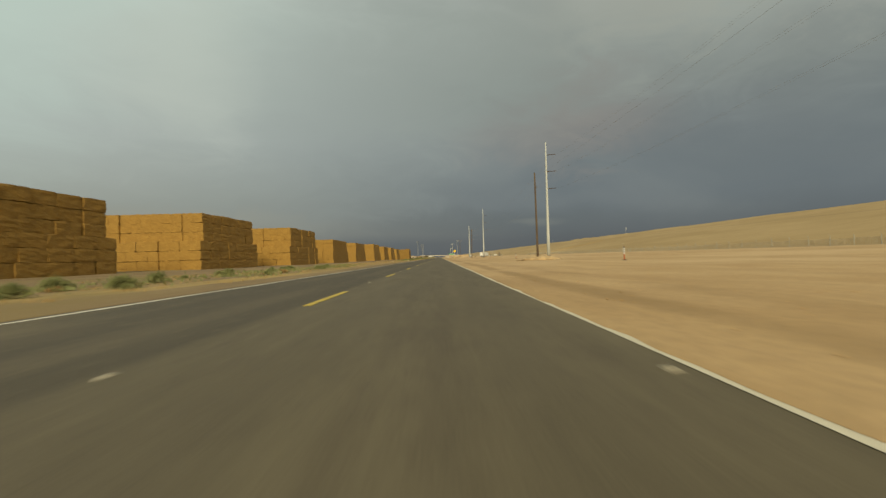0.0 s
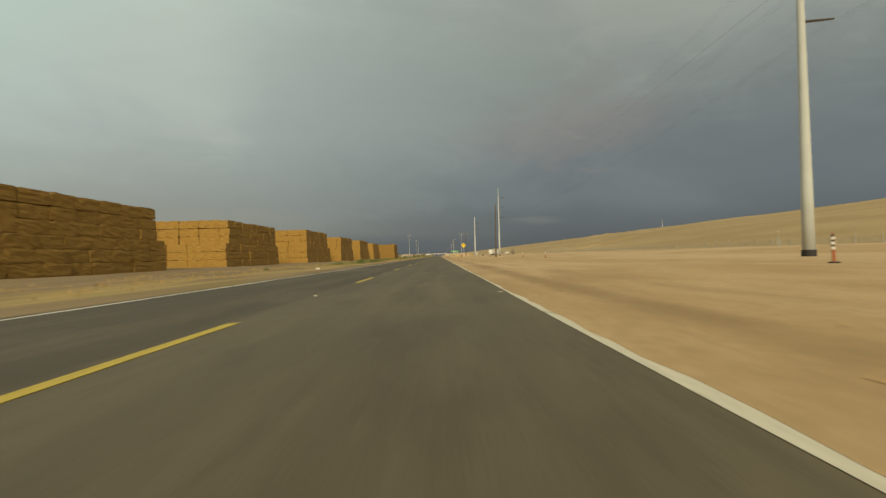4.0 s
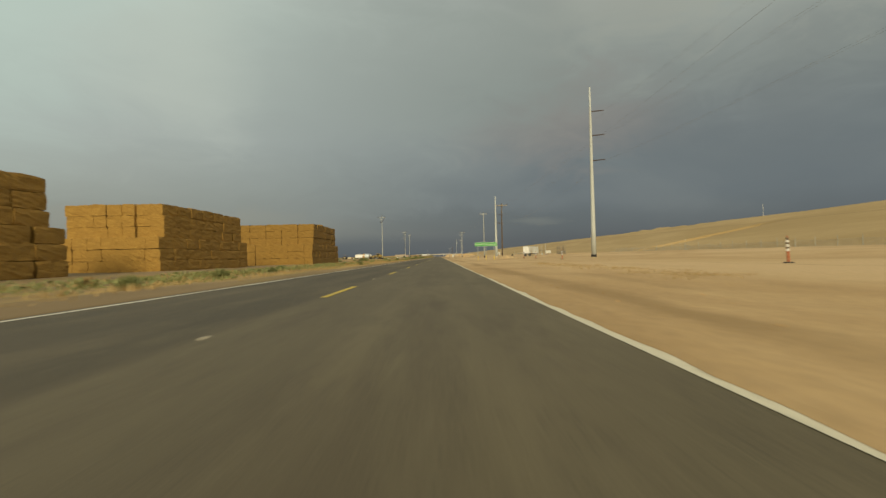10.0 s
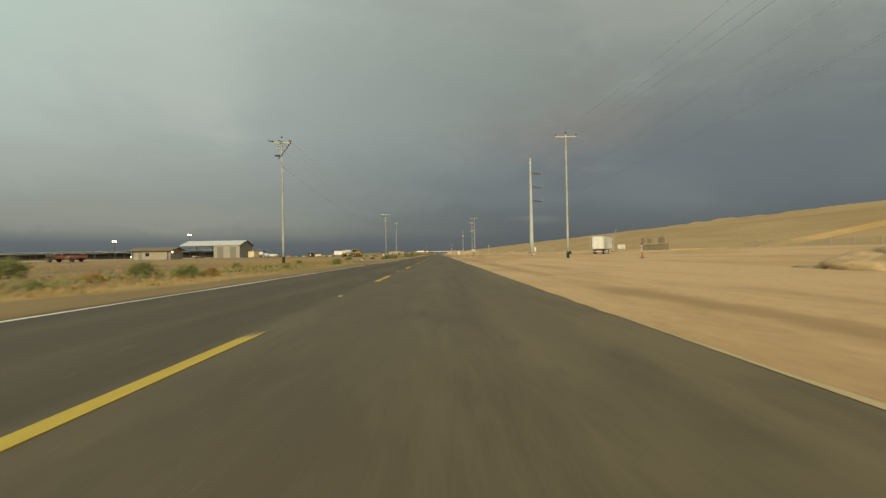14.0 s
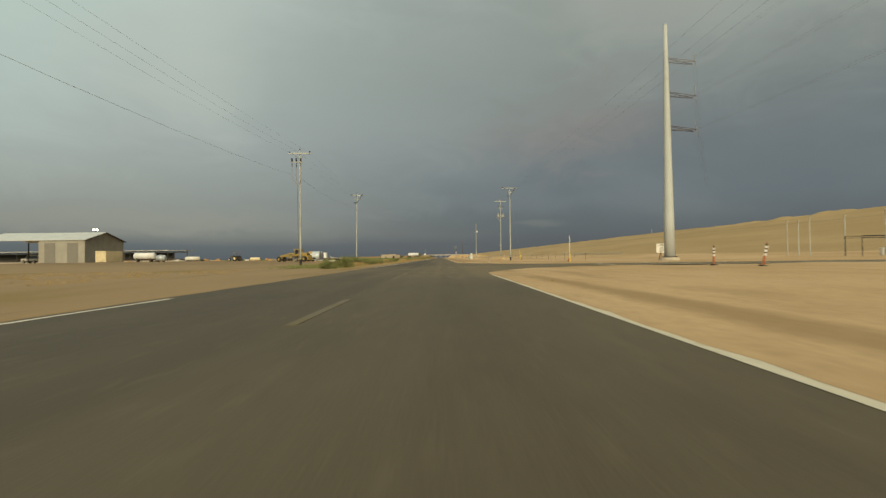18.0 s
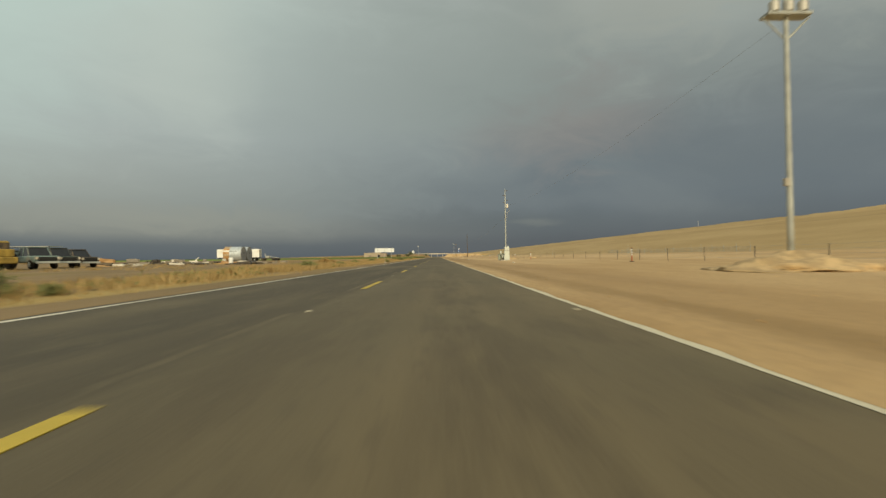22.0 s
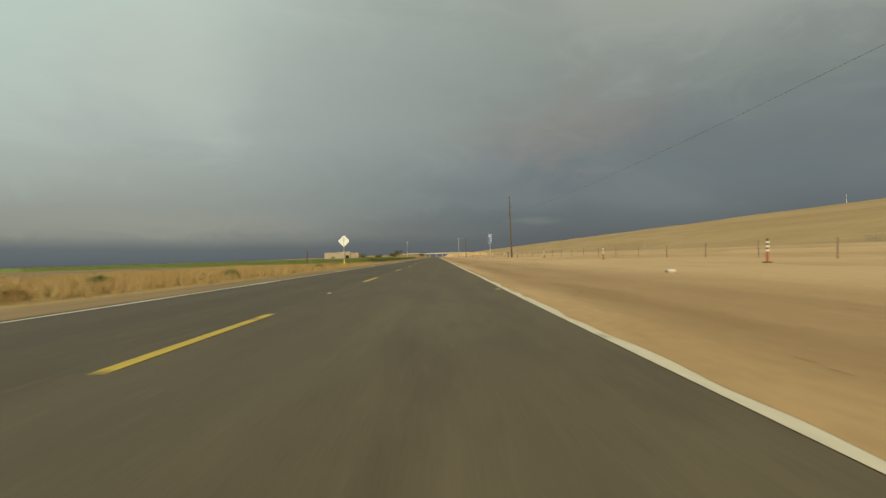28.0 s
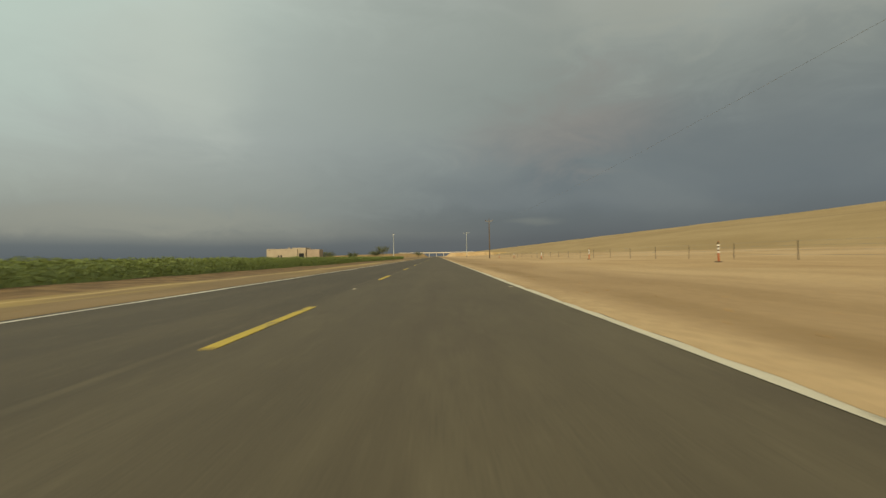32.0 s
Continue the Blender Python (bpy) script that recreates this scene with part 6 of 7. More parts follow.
for x in (1.0, 11.2):
    part("porch_post", box(B(), x - 0.07, x + 0.07, -0.35, -0.21, 0, 2.55), M_WOOD, top)
part("porch_lamp", box(B(), 11.75, 11.95, 1.0, 1.3, 2.0, 2.35, 0.04), M_LAMP, top, "lit porch lamp")
part("porch_lamp", box(B(), 0.15, 0.35, 0.1, 0.3, 0.7, 1.0, 0.04), M_LAMP, top)
for x, y, hgt in ((-166.3, 661, 15.8), (-190, 620, 10.5)):
    t2 = thing("flood_light_mast", pose(x, y, gz(x, y)), "tall mast with a lit flood lamp over the yard", "flood light", "yard flood lights")
    part("mast", rod(B(), (0, 0, 0), (0, 0, hgt), 0.2, 0.12, 8), M_MACHINE_DARK, t2)
    for s in (-0.75, 0.8):
        lamp_part = part("lamp_head", box(B(), s - 0.62, s + 0.62, -0.2, 0.2, hgt, hgt + 1.0, 0.1), M_DARK, t2)
        part("lens", box(B(), s - 0.55, s + 0.55, -0.24, -0.2, hgt + 0.08, hgt + 0.92, 0.015), M_LAMP, lamp_part, "bright lamp lens")


def round_tank(x, y, turn, length, r, legs, skin, label):
    top = thing("storage_tank", pose(x, y, gz(x, y), 0, 0, turn), label, "tank", "storage tanks in the yard")
    bm = B()
    zc = legs + r
    rod(bm, (-length / 2, 0, zc), (length / 2, 0, zc), r, r, 24)
    rod(bm, (-length / 2 - 0.25, 0, zc), (-length / 2, 0, zc), r * 0.7, r, 24)
    rod(bm, (length / 2, 0, zc), (length / 2 + 0.25, 0, zc), r, r * 0.7, 24)
    part("shell", bm, skin, top, "", True)
    for s in (-0.35, 0.35):
        part("saddle", box(B(), s * length - 0.15, s * length + 0.15, -r * 0.8, r * 0.8, 0, legs + r * 0.35), M_MACHINE_DARK, top)
    part("hatch", rod(B(), (0, 0, zc + r), (0, 0, zc + r + 0.25), 0.3, 0.3, 10), M_MACHINE_DARK, top)


round_tank(-87.5, 568, 4, 5.4, 1.0, 0.85, M_CLEAN_WHITE, "white horizontal fuel tank raised on saddles")
round_tank(-83.2, 569, 4, 2.2, 0.9, 0.3, M_BIN, "short dull silver horizontal tank on saddles")
round_tank(-93, 608, 10, 4.6, 0.75, 0.25, M_WHITE, "small dusty white horizontal tank on the ground")

# long open cattle shades far across the yard
for x0, x1, y, zr in ((-420, -176, 747, 7.6), (-700, -325, 978, 8.8), (-290, -101, 624, 4.5)):
    top = thing("cattle_shade", pose(x1, y, gz(x1, y)), "long low open cattle shade with pale steel roof", "shade", "cattle shades")
    n = int((x1 - x0) / 12)
    part("roof", box(B(), x0 - x1, 0, -4.5, 4.5, zr, zr + 0.022 * zr), M_ROOF_PALE, top)
    deep = 0.2 * zr
    bm = B()
    for zz in (zr - 0.25, zr - deep):
        box(bm, x0 - x1, 0, -4.4, -4.2, zz, zz + 0.22)
    for i in range(4 * n):
        xa, xb = (x0 - x1) * i / (4 * n), (x0 - x1) * (i + 1) / (4 * n)
        rod(bm, (xa, -4.3, zr - 0.2 if i % 2 else zr - deep), (xb, -4.3, zr - deep if i % 2 else zr - 0.2), 0.09, 0.09, 4)
    part("eave_truss", bm, M_DARK, top, "dark lattice eave truss")
    for i in range(n + 1):
        part("column", box(B(), (x0 - x1) * i / n - 0.15, (x0 - x1) * i / n + 0.15, -4.3, -4.06, 0, zr), M_MACHINE_DARK, top)
    # added black sheet that gives the darkness of the shade below the roof
    part("rear_panel", box(B(), x0 - x1, 0, 4.1, 4.3, 0, zr * (0.8 if zr > 6 else 0.25)), M_DARK, top, "added dark sheet standing in for the shade under the roof")
    part("feed_bunk", box(B(), x0 - x1, 0, -5.6, -5.0, 0, 0.7), M_CONCRETE, top)
    bm = B()
    for zz in (0.5, 0.9, 1.3):
        box(bm, x0 - x1, 0, -6.05, -5.95, zz, zz + 0.1)
    part("pen_rail", bm, M_MACHINE_DARK, top)

# ---- vehicles and machines ----
top = thing("motor_grader", pose(-38.8, 555.7, gz(-39, 555), 0, 0, 68) @ Matrix.Diagonal((1, 1, 1.1, 1)), "dusty yellow motor grader parked in the yard", "motor grader")
# front of the machine towards +y
part("frame_beam", box(B(), -0.22, 0.22, -0.6, 4.6, 1.25, 1.75, 0.05), M_CAT_YELLOW, top)
part("nose", box(B(), -0.3, 0.3, 4.2, 5.0, 0.85, 1.7, 0.06), M_CAT_YELLOW, top)
part("engine_hood", box(B(), -0.75, 0.75, -4.4, -1.9, 1.2, 2.25, 0.12), M_CAT_YELLOW, top)
part("radiator_grille", box(B(), -0.62, 0.62, -4.5, -4.4, 1.25, 2.1), M_MACHINE_DARK, top)
part("rear_ripper", box(B(), -0.9, 0.9, -5.2, -4.55, 0.5, 1.0, 0.05), M_CAT_YELLOW, top)
cab = part("cab", box(B(), -0.75, 0.75, -1.9, -0.4, 1.5, 1.95, 0.05), M_CAT_YELLOW, top)
part("cab_glass", box(B(), -0.68, 0.68, -1.83, -0.47, 1.95, 2.95), M_SHADOW_GLASS, cab)
part("cab_roof", box(B(), -0.85, 0.85, -2.0, -0.3, 2.95, 3.2, 0.05), M_CAT_YELLOW, cab)
for x in (-0.72, 0.72):
    for y in (-1.86, -0.44):
        part("cab_pillar", box(B(), x - 0.05, x + 0.05, y - 0.05, y + 0.05, 1.95, 2.95), M_CAT_YELLOW, cab)
part("gooseneck", rod(B(), (0, -0.5, 1.9), (0, 1.8, 2.05), 0.2, 0.18, 8), M_CAT_YELLOW, top)
part("gooseneck_drop", rod(B(), (0, 1.8, 2.05), (0, 4.3, 1.5), 0.18, 0.2, 8), M_CAT_YELLOW, top)
for s in (-1, 1):
    part("fender", box(B(), s * 0.8 - 0.12, s * 0.8 + 0.12, -4.3, -1.7, 1.42, 1.52, 0.03), M_CAT_YELLOW, top)
    part("side_tank", box(B(), s * 0.62 - 0.16, s * 0.62 + 0.16, -0.5, 0.5, 1.0, 1.5, 0.04), M_MACHINE_DARK, top)
    part("work_light", box(B(), s * 0.7 - 0.1, s * 0.7 + 0.1, -0.3, -0.2, 3.0, 3.16, 0.02), M_WHITE, top)
    part("wheel_lean_rod", rod(B(), (s * 0.2, 4.5, 1.1), (s * 0.9, 4.6, 0.9), 0.05, 0.05, 6), M_MACHINE_DARK, top)
    part("step", box(B(), s * 0.85 - 0.08, s * 0.85 + 0.08, -0.9, -0.5, 0.75, 0.8), M_MACHINE_DARK, top)
part("ripper_frame", box(B(), -0.8, 0.8, -4.9, -4.5, 1.0, 1.6, 0.05), M_CAT_YELLOW, top)
part("exhaust", rod(B(), (0.3, -2.6, 2.2), (0.3, -2.6, 3.0), 0.06, 0.06, 8), M_MACHINE_DARK, top)
bl = part("blade", box(B(), -1.9, 1.9, 1.4, 1.5, 0.25, 0.9, 0.03), M_MACHINE_DARK, top, "curved steel blade")
bl.rotation_euler = (0, 0, radians(18))
part("blade_circle", rod(B(), (0, 1.5, 1.0), (0, 1.5, 1.12), 0.85, 0.85, 18), M_CAT_YELLOW, top)
for s in (-1, 1):
    part("lift_cylinder", rod(B(), (s * 0.3, 0.9, 2.1), (s * 0.8, 1.5, 1.0), 0.07, 0.06, 8), M_MACHINE_DARK, top)
    part("front_axle", rod(B(), (0, 4.6, 0.75), (s * 1.0, 4.6, 0.68), 0.1, 0.1, 8), M_MACHINE_DARK, top)
    for y, r in ((4.6, 0.68), (-2.2, 0.72), (-3.75, 0.72)):
        wheel = part("wheel", disc_wheel(B(), (s * 1.08, y, r), (1, 0, 0), r, 0.42, 20), M_BLACK_RUBBER, top)
        part("rim", rod(B(), (s * 1.26, y, r), (s * 1.32, y, r), r * 0.5, r * 0.42, 14), M_CAT_YELLOW, wheel)


def pickup(x, y, turn, skin, label, closed=False):
    top = thing("pickup_truck" if not closed else "utility_vehicle", pose(x, y, gz(x, y), 0, 0, turn) @ Matrix.Diagonal((1.1, 1.05, 1.15, 1)), label, "truck", "vehicles parked in the yard")
    body = B()
    box(body, -0.92, 0.92, -2.7, 2.55, 0.5, 1.08, 0.1)
    part("body", body, skin, top)
    if not closed:
        bm = B()
        for x0, x1, y0, y1 in ((-0.92, -0.84, -2.68, -0.6), (0.84, 0.92, -2.68, -0.6), (-0.84, 0.84, -2.68, -2.6)):
            box(bm, x0, x1, y0, y1, 1.08, 1.42, 0.02)
        part("bed_sides", bm, skin, top)
    y0 = -2.6 if closed else -0.62
    bm = B()
    bmesh.ops.create_cube(bm, size=1, matrix=Matrix.Translation((0, (y0 + 1.3) / 2, 1.42)) @ Matrix.Diagonal((1.66, 1.3 - y0, 0.7, 1)))
    for v in bm.verts:
        if v.co.z > 1.5:
            v.co.x *= 0.84
            v.co.y = v.co.y - 0.55 if v.co.y > 0.5 else v.co.y + (0.15 if not closed else 0.25)
    part("cabin", bm, M_SHADOW_GLASS, top, "dark cabin glass")
    part("roof", box(B(), -0.74, 0.74, y0 + 0.15, 0.82, 1.75, 1.83, 0.03), skin, top)
    bm = B()
    for s in (-1, 1):
        rod(bm, (s * 0.84, 1.3, 1.08), (s * 0.71, 0.75, 1.77), 0.045, 0.04, 5)
        rod(bm, (s * 0.83, y0 + 0.02, 1.08), (s * 0.7, y0 + 0.2, 1.77), 0.06, 0.05, 5)
        rod(bm, (s * 0.84, 0.2, 1.08), (s * 0.71, 0.12, 1.77), 0.045, 0.04, 5)
    part("pillars", bm, skin, top)
    part("grille", box(B(), -0.7, 0.7, 2.55, 2.6, 0.65, 0.98, 0.01), M_DARK, top)
    for s in (-1, 1):
        part("headlight", box(B(), s * 0.78 - 0.12, s * 0.78 + 0.12, 2.55, 2.6, 0.78, 0.98, 0.01), M_WHITE, top)
        for yy in (-1.65, 1.7):
            wheel = part("wheel", disc_wheel(B(), (s * 0.84, yy, 0.38), (1, 0, 0), 0.38, 0.26, 16), M_BLACK_RUBBER, top)
            part("rim", rod(B(), (s * 0.97, yy, 0.38), (s * 0.99, yy, 0.38), 0.2, 0.18, 10), M_STEEL, wheel)
    part("bumper", box(B(), -0.9, 0.9, 2.6, 2.72, 0.45, 0.62, 0.02), M_STEEL, top)
    return top


pickup(-37.0, 560.3, -118, M_TEAL_PAINT, "faded teal pickup truck parked behind the grader")
pickup(-38.0, 564.2, -114, M_DARK_PAINT, "dark green utility vehicle parked beside a pickup", True)
pickup(-39.4, 569.0, -110, M_MACHINE_DARK, "dark dusty pickup truck parked at the end of a row")
pickup(-117, 547, 92, M_WHITE, "dusty white pickup truck parked by the shed")
pickup(-108, 552, 80, M_WHITE, "dusty white utility vehicle beside the shed", True)

top = thing("farm_tractor", pose(-63.0, 575, gz(-63, 575), 0, 0, 62), "old dark farm tractor with tall rear wheels", "tractor")
part("hood", box(B(), -0.35, 0.35, 0.3, 2.2, 1.0, 1.75, 0.08), M_MACHINE_DARK, top)
part("gearbox", box(B(), -0.4, 0.4, -0.9, 0.4, 0.6, 1.3, 0.05), M_MACHINE_DARK, top)
part("seat", box(B(), -0.25, 0.25, -0.8, -0.35, 1.4, 1.8, 0.06), M_DARK, top)
part("canopy", box(B(), -0.8, 0.8, -1.1, 0.4, 2.6, 2.7, 0.03), M_RUST, top)
for x in (-0.7, 0.7):
    for y in (-1.0, 0.3):
        part("canopy_post", rod(B(), (x, y, 1.2), (x, y, 2.6), 0.04, 0.04, 6), M_MACHINE_DARK, top)
for s in (-1, 1):
    for y, r, w in ((-0.6, 0.85, 0.5), (1.9, 0.5, 0.3)):
        wheel = part("wheel", disc_wheel(B(), (s * 0.85, y, r), (1, 0, 0), r, w, 20), M_BLACK_RUBBER, top)
        part("rim", rod(B(), (s * (0.85 + w / 2), y, r), (s * (0.87 + w / 2), y, r), r * 0.55, r * 0.5, 14), M_CREAM, wheel)

top = thing("farm_wagon", pose(-66, 414.5, gz(-66, 414), 0, 0, 84), "red and dark low farm wagon standing on dry ground", "wagon")
part("bed", box(B(), -1.1, 1.1, -3.4, 3.4, 0.65, 0.8, 0.02), M_MACHINE_DARK, top)
part("side_board", box(B(), -1.12, -1.05, -3.4, 0.8, 0.8, 1.2, 0.02), M_RED_PAINT, top)
part("side_board", box(B(), 1.05, 1.12, -3.4, 0.8, 0.8, 1.2, 0.02), M_RED_PAINT, top)
part("hopper", box(B(), -1.0, 1.0, 1.2, 3.2, 0.8, 1.6, 0.25), M_MACHINE_DARK, top)
part("drawbar", rod(B(), (0, 3.4, 0.6), (0, 5.2, 0.5), 0.06, 0.05, 6), M_MACHINE_DARK, top)
for s in (-1, 1):
    for y in (-2.2, 2.2):
        part("wheel", disc_wheel(B(), (s * 1.0, y, 0.45), (1, 0, 0), 0.45, 0.3, 16), M_BLACK_RUBBER, top)

# ---- grain bins lying down, white trailer, junk ----


def lying_bin(y, rusty, label):
    r = 2.35
    top = thing("grain_bin", pose(-59.9, y, gz(-60, y) - 0.05), label, "grain bin", "grain bins lying on their sides")
    bm = B()
    length = 3.7 if rusty else 5.6
    n = round(length / 0.14)
    rows = []
    for i in range(n + 1):
        rr = (r, r - 0.03)[i % 2]
        rows.append([bm.verts.new((-length * i / n, rr * math.cos(6.28319 * k / 40), r + rr * math.sin(6.28319 * k / 40))) for k in range(40)])
    for lo, hi in zip(rows, rows[1:]):
        for k in range(40):
            bm.faces.new((lo[k], hi[k], hi[(k + 1) % 40], lo[(k + 1) % 40]))
    part("shell", bm, M_BIN, top, "silver corrugated shell", True)
    if rusty:
        for k in range(24):
            bm = B()
            a0, a1 = 2 * math.pi * k / 24, 2 * math.pi * (k + 0.94) / 24
            q = [bm.verts.new((x, r * 1.005 * math.cos(a_), r + r * 1.005 * math.sin(a_))) for x in (-3.64, -5.6) for a_ in (a0, (a0 + a1) / 2, a1)]
            bm.faces.new((q[0], q[1], q[4], q[3])), bm.faces.new((q[1], q[2], q[5], q[4]))
            part("roof_panel", bm, (M_RUST, M_WHITE, M_RUST, M_RUST_PALE, M_RUST_PALE, M_RUST)[(k * 7 + k // 3) % 6], top, "rusty sheet panel")
    part("end_disc", rod(B(), (-0.02, 0, r), (0.06, 0, r), r, r * 0.99, 40), M_BIN_END, top, "grey end disc with its shade in the colour")
    part("end_disc", rod(B(), (-5.62, 0, r), (-5.56, 0, r), r, r, 40), M_RUST if rusty else M_BIN_END, top)
    part("hatch", rod(B(), (0.06, 0.0, r + 0.3), (0.1, 0.0, r + 0.3), 0.2, 0.2, 12), M_DARK, top)
    part("ladder_rail", box(B(), -3.6, -1.4, -r * 0.93 - 0.05, -r * 0.93, r + 0.8, r + 0.9), M_DARK, top)
    part("rim_band", rod(B(), (-0.12, 0, r), (0.0, 0, r), r + 0.03, r + 0.03, 40, False), M_BIN_END, top)


lying_bin(671.6, True, "silver grain bin with rusty panels lying on its side")
lying_bin(676.5, False, "dull silver grain bin lying behind another bin")
box_trailer(-60.2, 687.5, 90, 14.6, "dusty white box trailer parked behind grain bins", M_CLEAN_WHITE)
top = thing("flatbed_frame", pose(-55.7, 684.5, gz(-55, 684), 0, 0, 82), "grey stripped flatbed frame on wheels", "trailer frame")
part("frame_rails", box(B(), -0.5, 0.5, -3.5, 3.5, 0.75, 0.95), M_MACHINE_DARK, top)
part("engine_block", box(B(), -0.6, 0.6, 0.2, 1.6, 0.95, 1.7, 0.15), M_GREY_METAL, top)
part("boom", rod(B(), (0, 1.0, 1.5), (0, -3.6, 0.9), 0.14, 0.08, 8), M_GREY_METAL, top)
part("mast", rod(B(), (0, 1.6, 1.0), (0, 2.0, 2.3), 0.1, 0.08, 8), M_WHITE, top)
for s in (-1, 1):
    for y in (-2.5, -1.3, 2.4):
        part("wheel", disc_wheel(B(), (s * 0.8, y, 0.5), (1, 0, 0), 0.5, 0.35, 16), M_BLACK_RUBBER, top)

rnd = random.Random(21)
JUNK = ((M_TRASH, "pale scrap sheet lying on dry ground"), (M_RUST, "rusty scrap iron lying on dry ground"), (M_MACHINE_DARK, "dark scrap machinery lying on dry ground"), (M_WOOD_GREY, "grey timber offcuts lying on dry ground"))
for i in range(46):
    x, y = rnd.uniform(-135, -62), rnd.uniform(600, 668)
    mat_, lab = JUNK[rnd.randrange(4)]
    t2 = thing("scrap_pile", pose(x, y, gz(x, y), 0, 0, rnd.uniform(0, 180)), lab, "scrap", "scrap scattered in the yard")
    for k in range(rnd.randint(2, 4)):
        w, d, hgt = rnd.uniform(0.4, 2.6), rnd.uniform(0.3, 0.9), rnd.uniform(0.15, 0.9)
        bm = B()
        box(bm, -w / 2, w / 2, -d / 2, d / 2, 0, hgt, min(0.08, hgt * 0.3))
        pc = part("scrap_piece", bm, mat_, t2)
        pc.matrix_local = pose(rnd.uniform(-1, 1), rnd.uniform(-0.8, 0.8), 0, rnd.uniform(-8, 8), rnd.uniform(-8, 8), rnd.uniform(0, 180))
# lower, darker scrap nearer the road, with a drum, a crate and an old tank
for i in range(30):
    x, y = rnd.uniform(-47, -24), rnd.uniform(574, 604)
    mat_, lab = JUNK[rnd.choice((1, 2, 2, 2, 3, 0))]
    t2 = thing("scrap_pile", pose(x, y, gz(x, y), 0, 0, rnd.uniform(-25, 25)), lab, "scrap", "scrap scattered in the yard")
    for k in range(rnd.randint(2, 4)):
        w, d, hgt = rnd.uniform(0.5, 2.4), rnd.uniform(0.2, 0.7), rnd.uniform(0.08, 0.36)
        bm = B()
        box(bm, -w / 2, w / 2, -d / 2, d / 2, 0, hgt, min(0.05, hgt * 0.3))
        pc = part("scrap_piece", bm, mat_, t2)
        pc.matrix_local = pose(rnd.uniform(-1.2, 1.2), rnd.uniform(-0.6, 0.6), 0, rnd.uniform(-6, 6), rnd.uniform(-8, 8), rnd.uniform(0, 180))
top = thing("plastic_drum", pose(-27.5, 583, gz(-27.5, 583)), "upright white plastic drum standing among scrap", "drum")
part("barrel", lathe(B(), [(0, 0.27), (0.04, 0.3), (0.3, 0.31), (0.62, 0.31), (0.88, 0.3), (0.92, 0.27)], 18), M_CLEAN_WHITE, top, "", True)
for z_ in (0.32, 0.62):
    part("hoop", lathe(B(), [(z_ - 0.025, 0.31), (z_, 0.325), (z_ + 0.025, 0.31)], 18), M_CLEAN_WHITE, top)
part("lid", rod(B(), (0, 0, 0.92), (0, 0, 0.95), 0.26, 0.25, 18), M_WHITE, top)
top = thing("storage_crate", pose(-26.0, 583.4, gz(-26, 583), 0, 0, 12), "low pale crate lying beside a drum", "crate")
part("crate_body", box(B(), -0.55, 0.55, -0.35, 0.35, 0, 0.42, 0.02), M_WHITE, top)
part("lid", box(B(), -0.58, 0.58, -0.38, 0.38, 0.42, 0.47, 0.01), M_TRASH, top)
top = thing("tipped_tank", pose(-64, 594, gz(-64, 594), 0, 0, 8), "rusty tan cylindrical tank lying on its side", "tank")
part("shell", rod(B(), (-1.6, 0, 0.62), (1.6, 0, 0.62), 0.62, 0.62, 22), M_CREAM, top)
for x in (-1.65, 1.65):
    part("end_cap", rod(B(), (x - 0.05, 0, 0.62), (x + 0.05, 0, 0.62), 0.58, 0.58, 22), M_RUST, top)
part("filler_neck", rod(B(), (0.3, 0, 1.22), (0.3, 0, 1.38), 0.12, 0.12, 12), M_MACHINE_DARK, top)
top = thing("white_plough_wing", pose(-74, 668, gz(-74, 668), 0, 0, 20), "pale folded implement lying in dry grass", "implement")
part("wing", box(B(), -1.2, 1.2, -0.3, 0.3, 0, 0.35, 0.08), M_WHITE, top)
part("fin", rod(B(), (0.5, 0, 0.3), (1.5, 0, 1.4), 0.25, 0.08, 6), M_WHITE, top)

# ---- adobe house, trees, bridge ----
top = thing("stucco_house", pose(-51, 935, gz(-51, 935) - 0.1), "flat-roofed sand stucco house beyond the crop field", "house")
part("main_block", box(B(), -9.6, 1.6, 0, 9, 0, 4.4, 0.05), M_ADOBE, top)
part("parapet", box(B(), -9.5, 1.5, 0.1, 8.9, 4.4, 4.62, 0.03), M_ADOBE, top)
part("tower_block", box(B(), -0.6, 4.4, 1.2, 8, 0, 4.95, 0.05), M_ADOBE, top)
part("wing", box(B(), 4.4, 9.0, 3, 9, 0, 4.3, 0.05), M_ADOBE_PINK, top, "rose stucco wing")
# no opening here: a flat dark panel paints the porch's inner shade
part("porch_shade_panel", box(B(), 1.65, 3.9, 1.14, 1.2, 0, 2.9), M_SHADOW_GLASS, top)
part("porch_beam", box(B(), 1.6, 4.4, 0.4, 0.7, 2.9, 3.3), M_ADOBE, top)
for x in (1.9, 4.1):
    part("porch_post", box(B(), x - 0.15, x + 0.15, 0.4, 0.7, 0, 2.9), M_ADOBE, top)
for x in (-5.2, -4.2):
    part("window", box(B(), x - 0.3, x + 0.3, -0.04, 0.0, 1.5, 2.3), M_SHADOW_GLASS, top)
for x in (-8.5, -2.5):
    part("roof_spout", box(B(), x - 0.1, x + 0.1, -0.4, 0.0, 4.0, 4.15), M_WOOD, top)
part("chimney", box(B(), -2.6, -1.9, 3, 3.7, 4.6, 5.1), M_ADOBE, top)


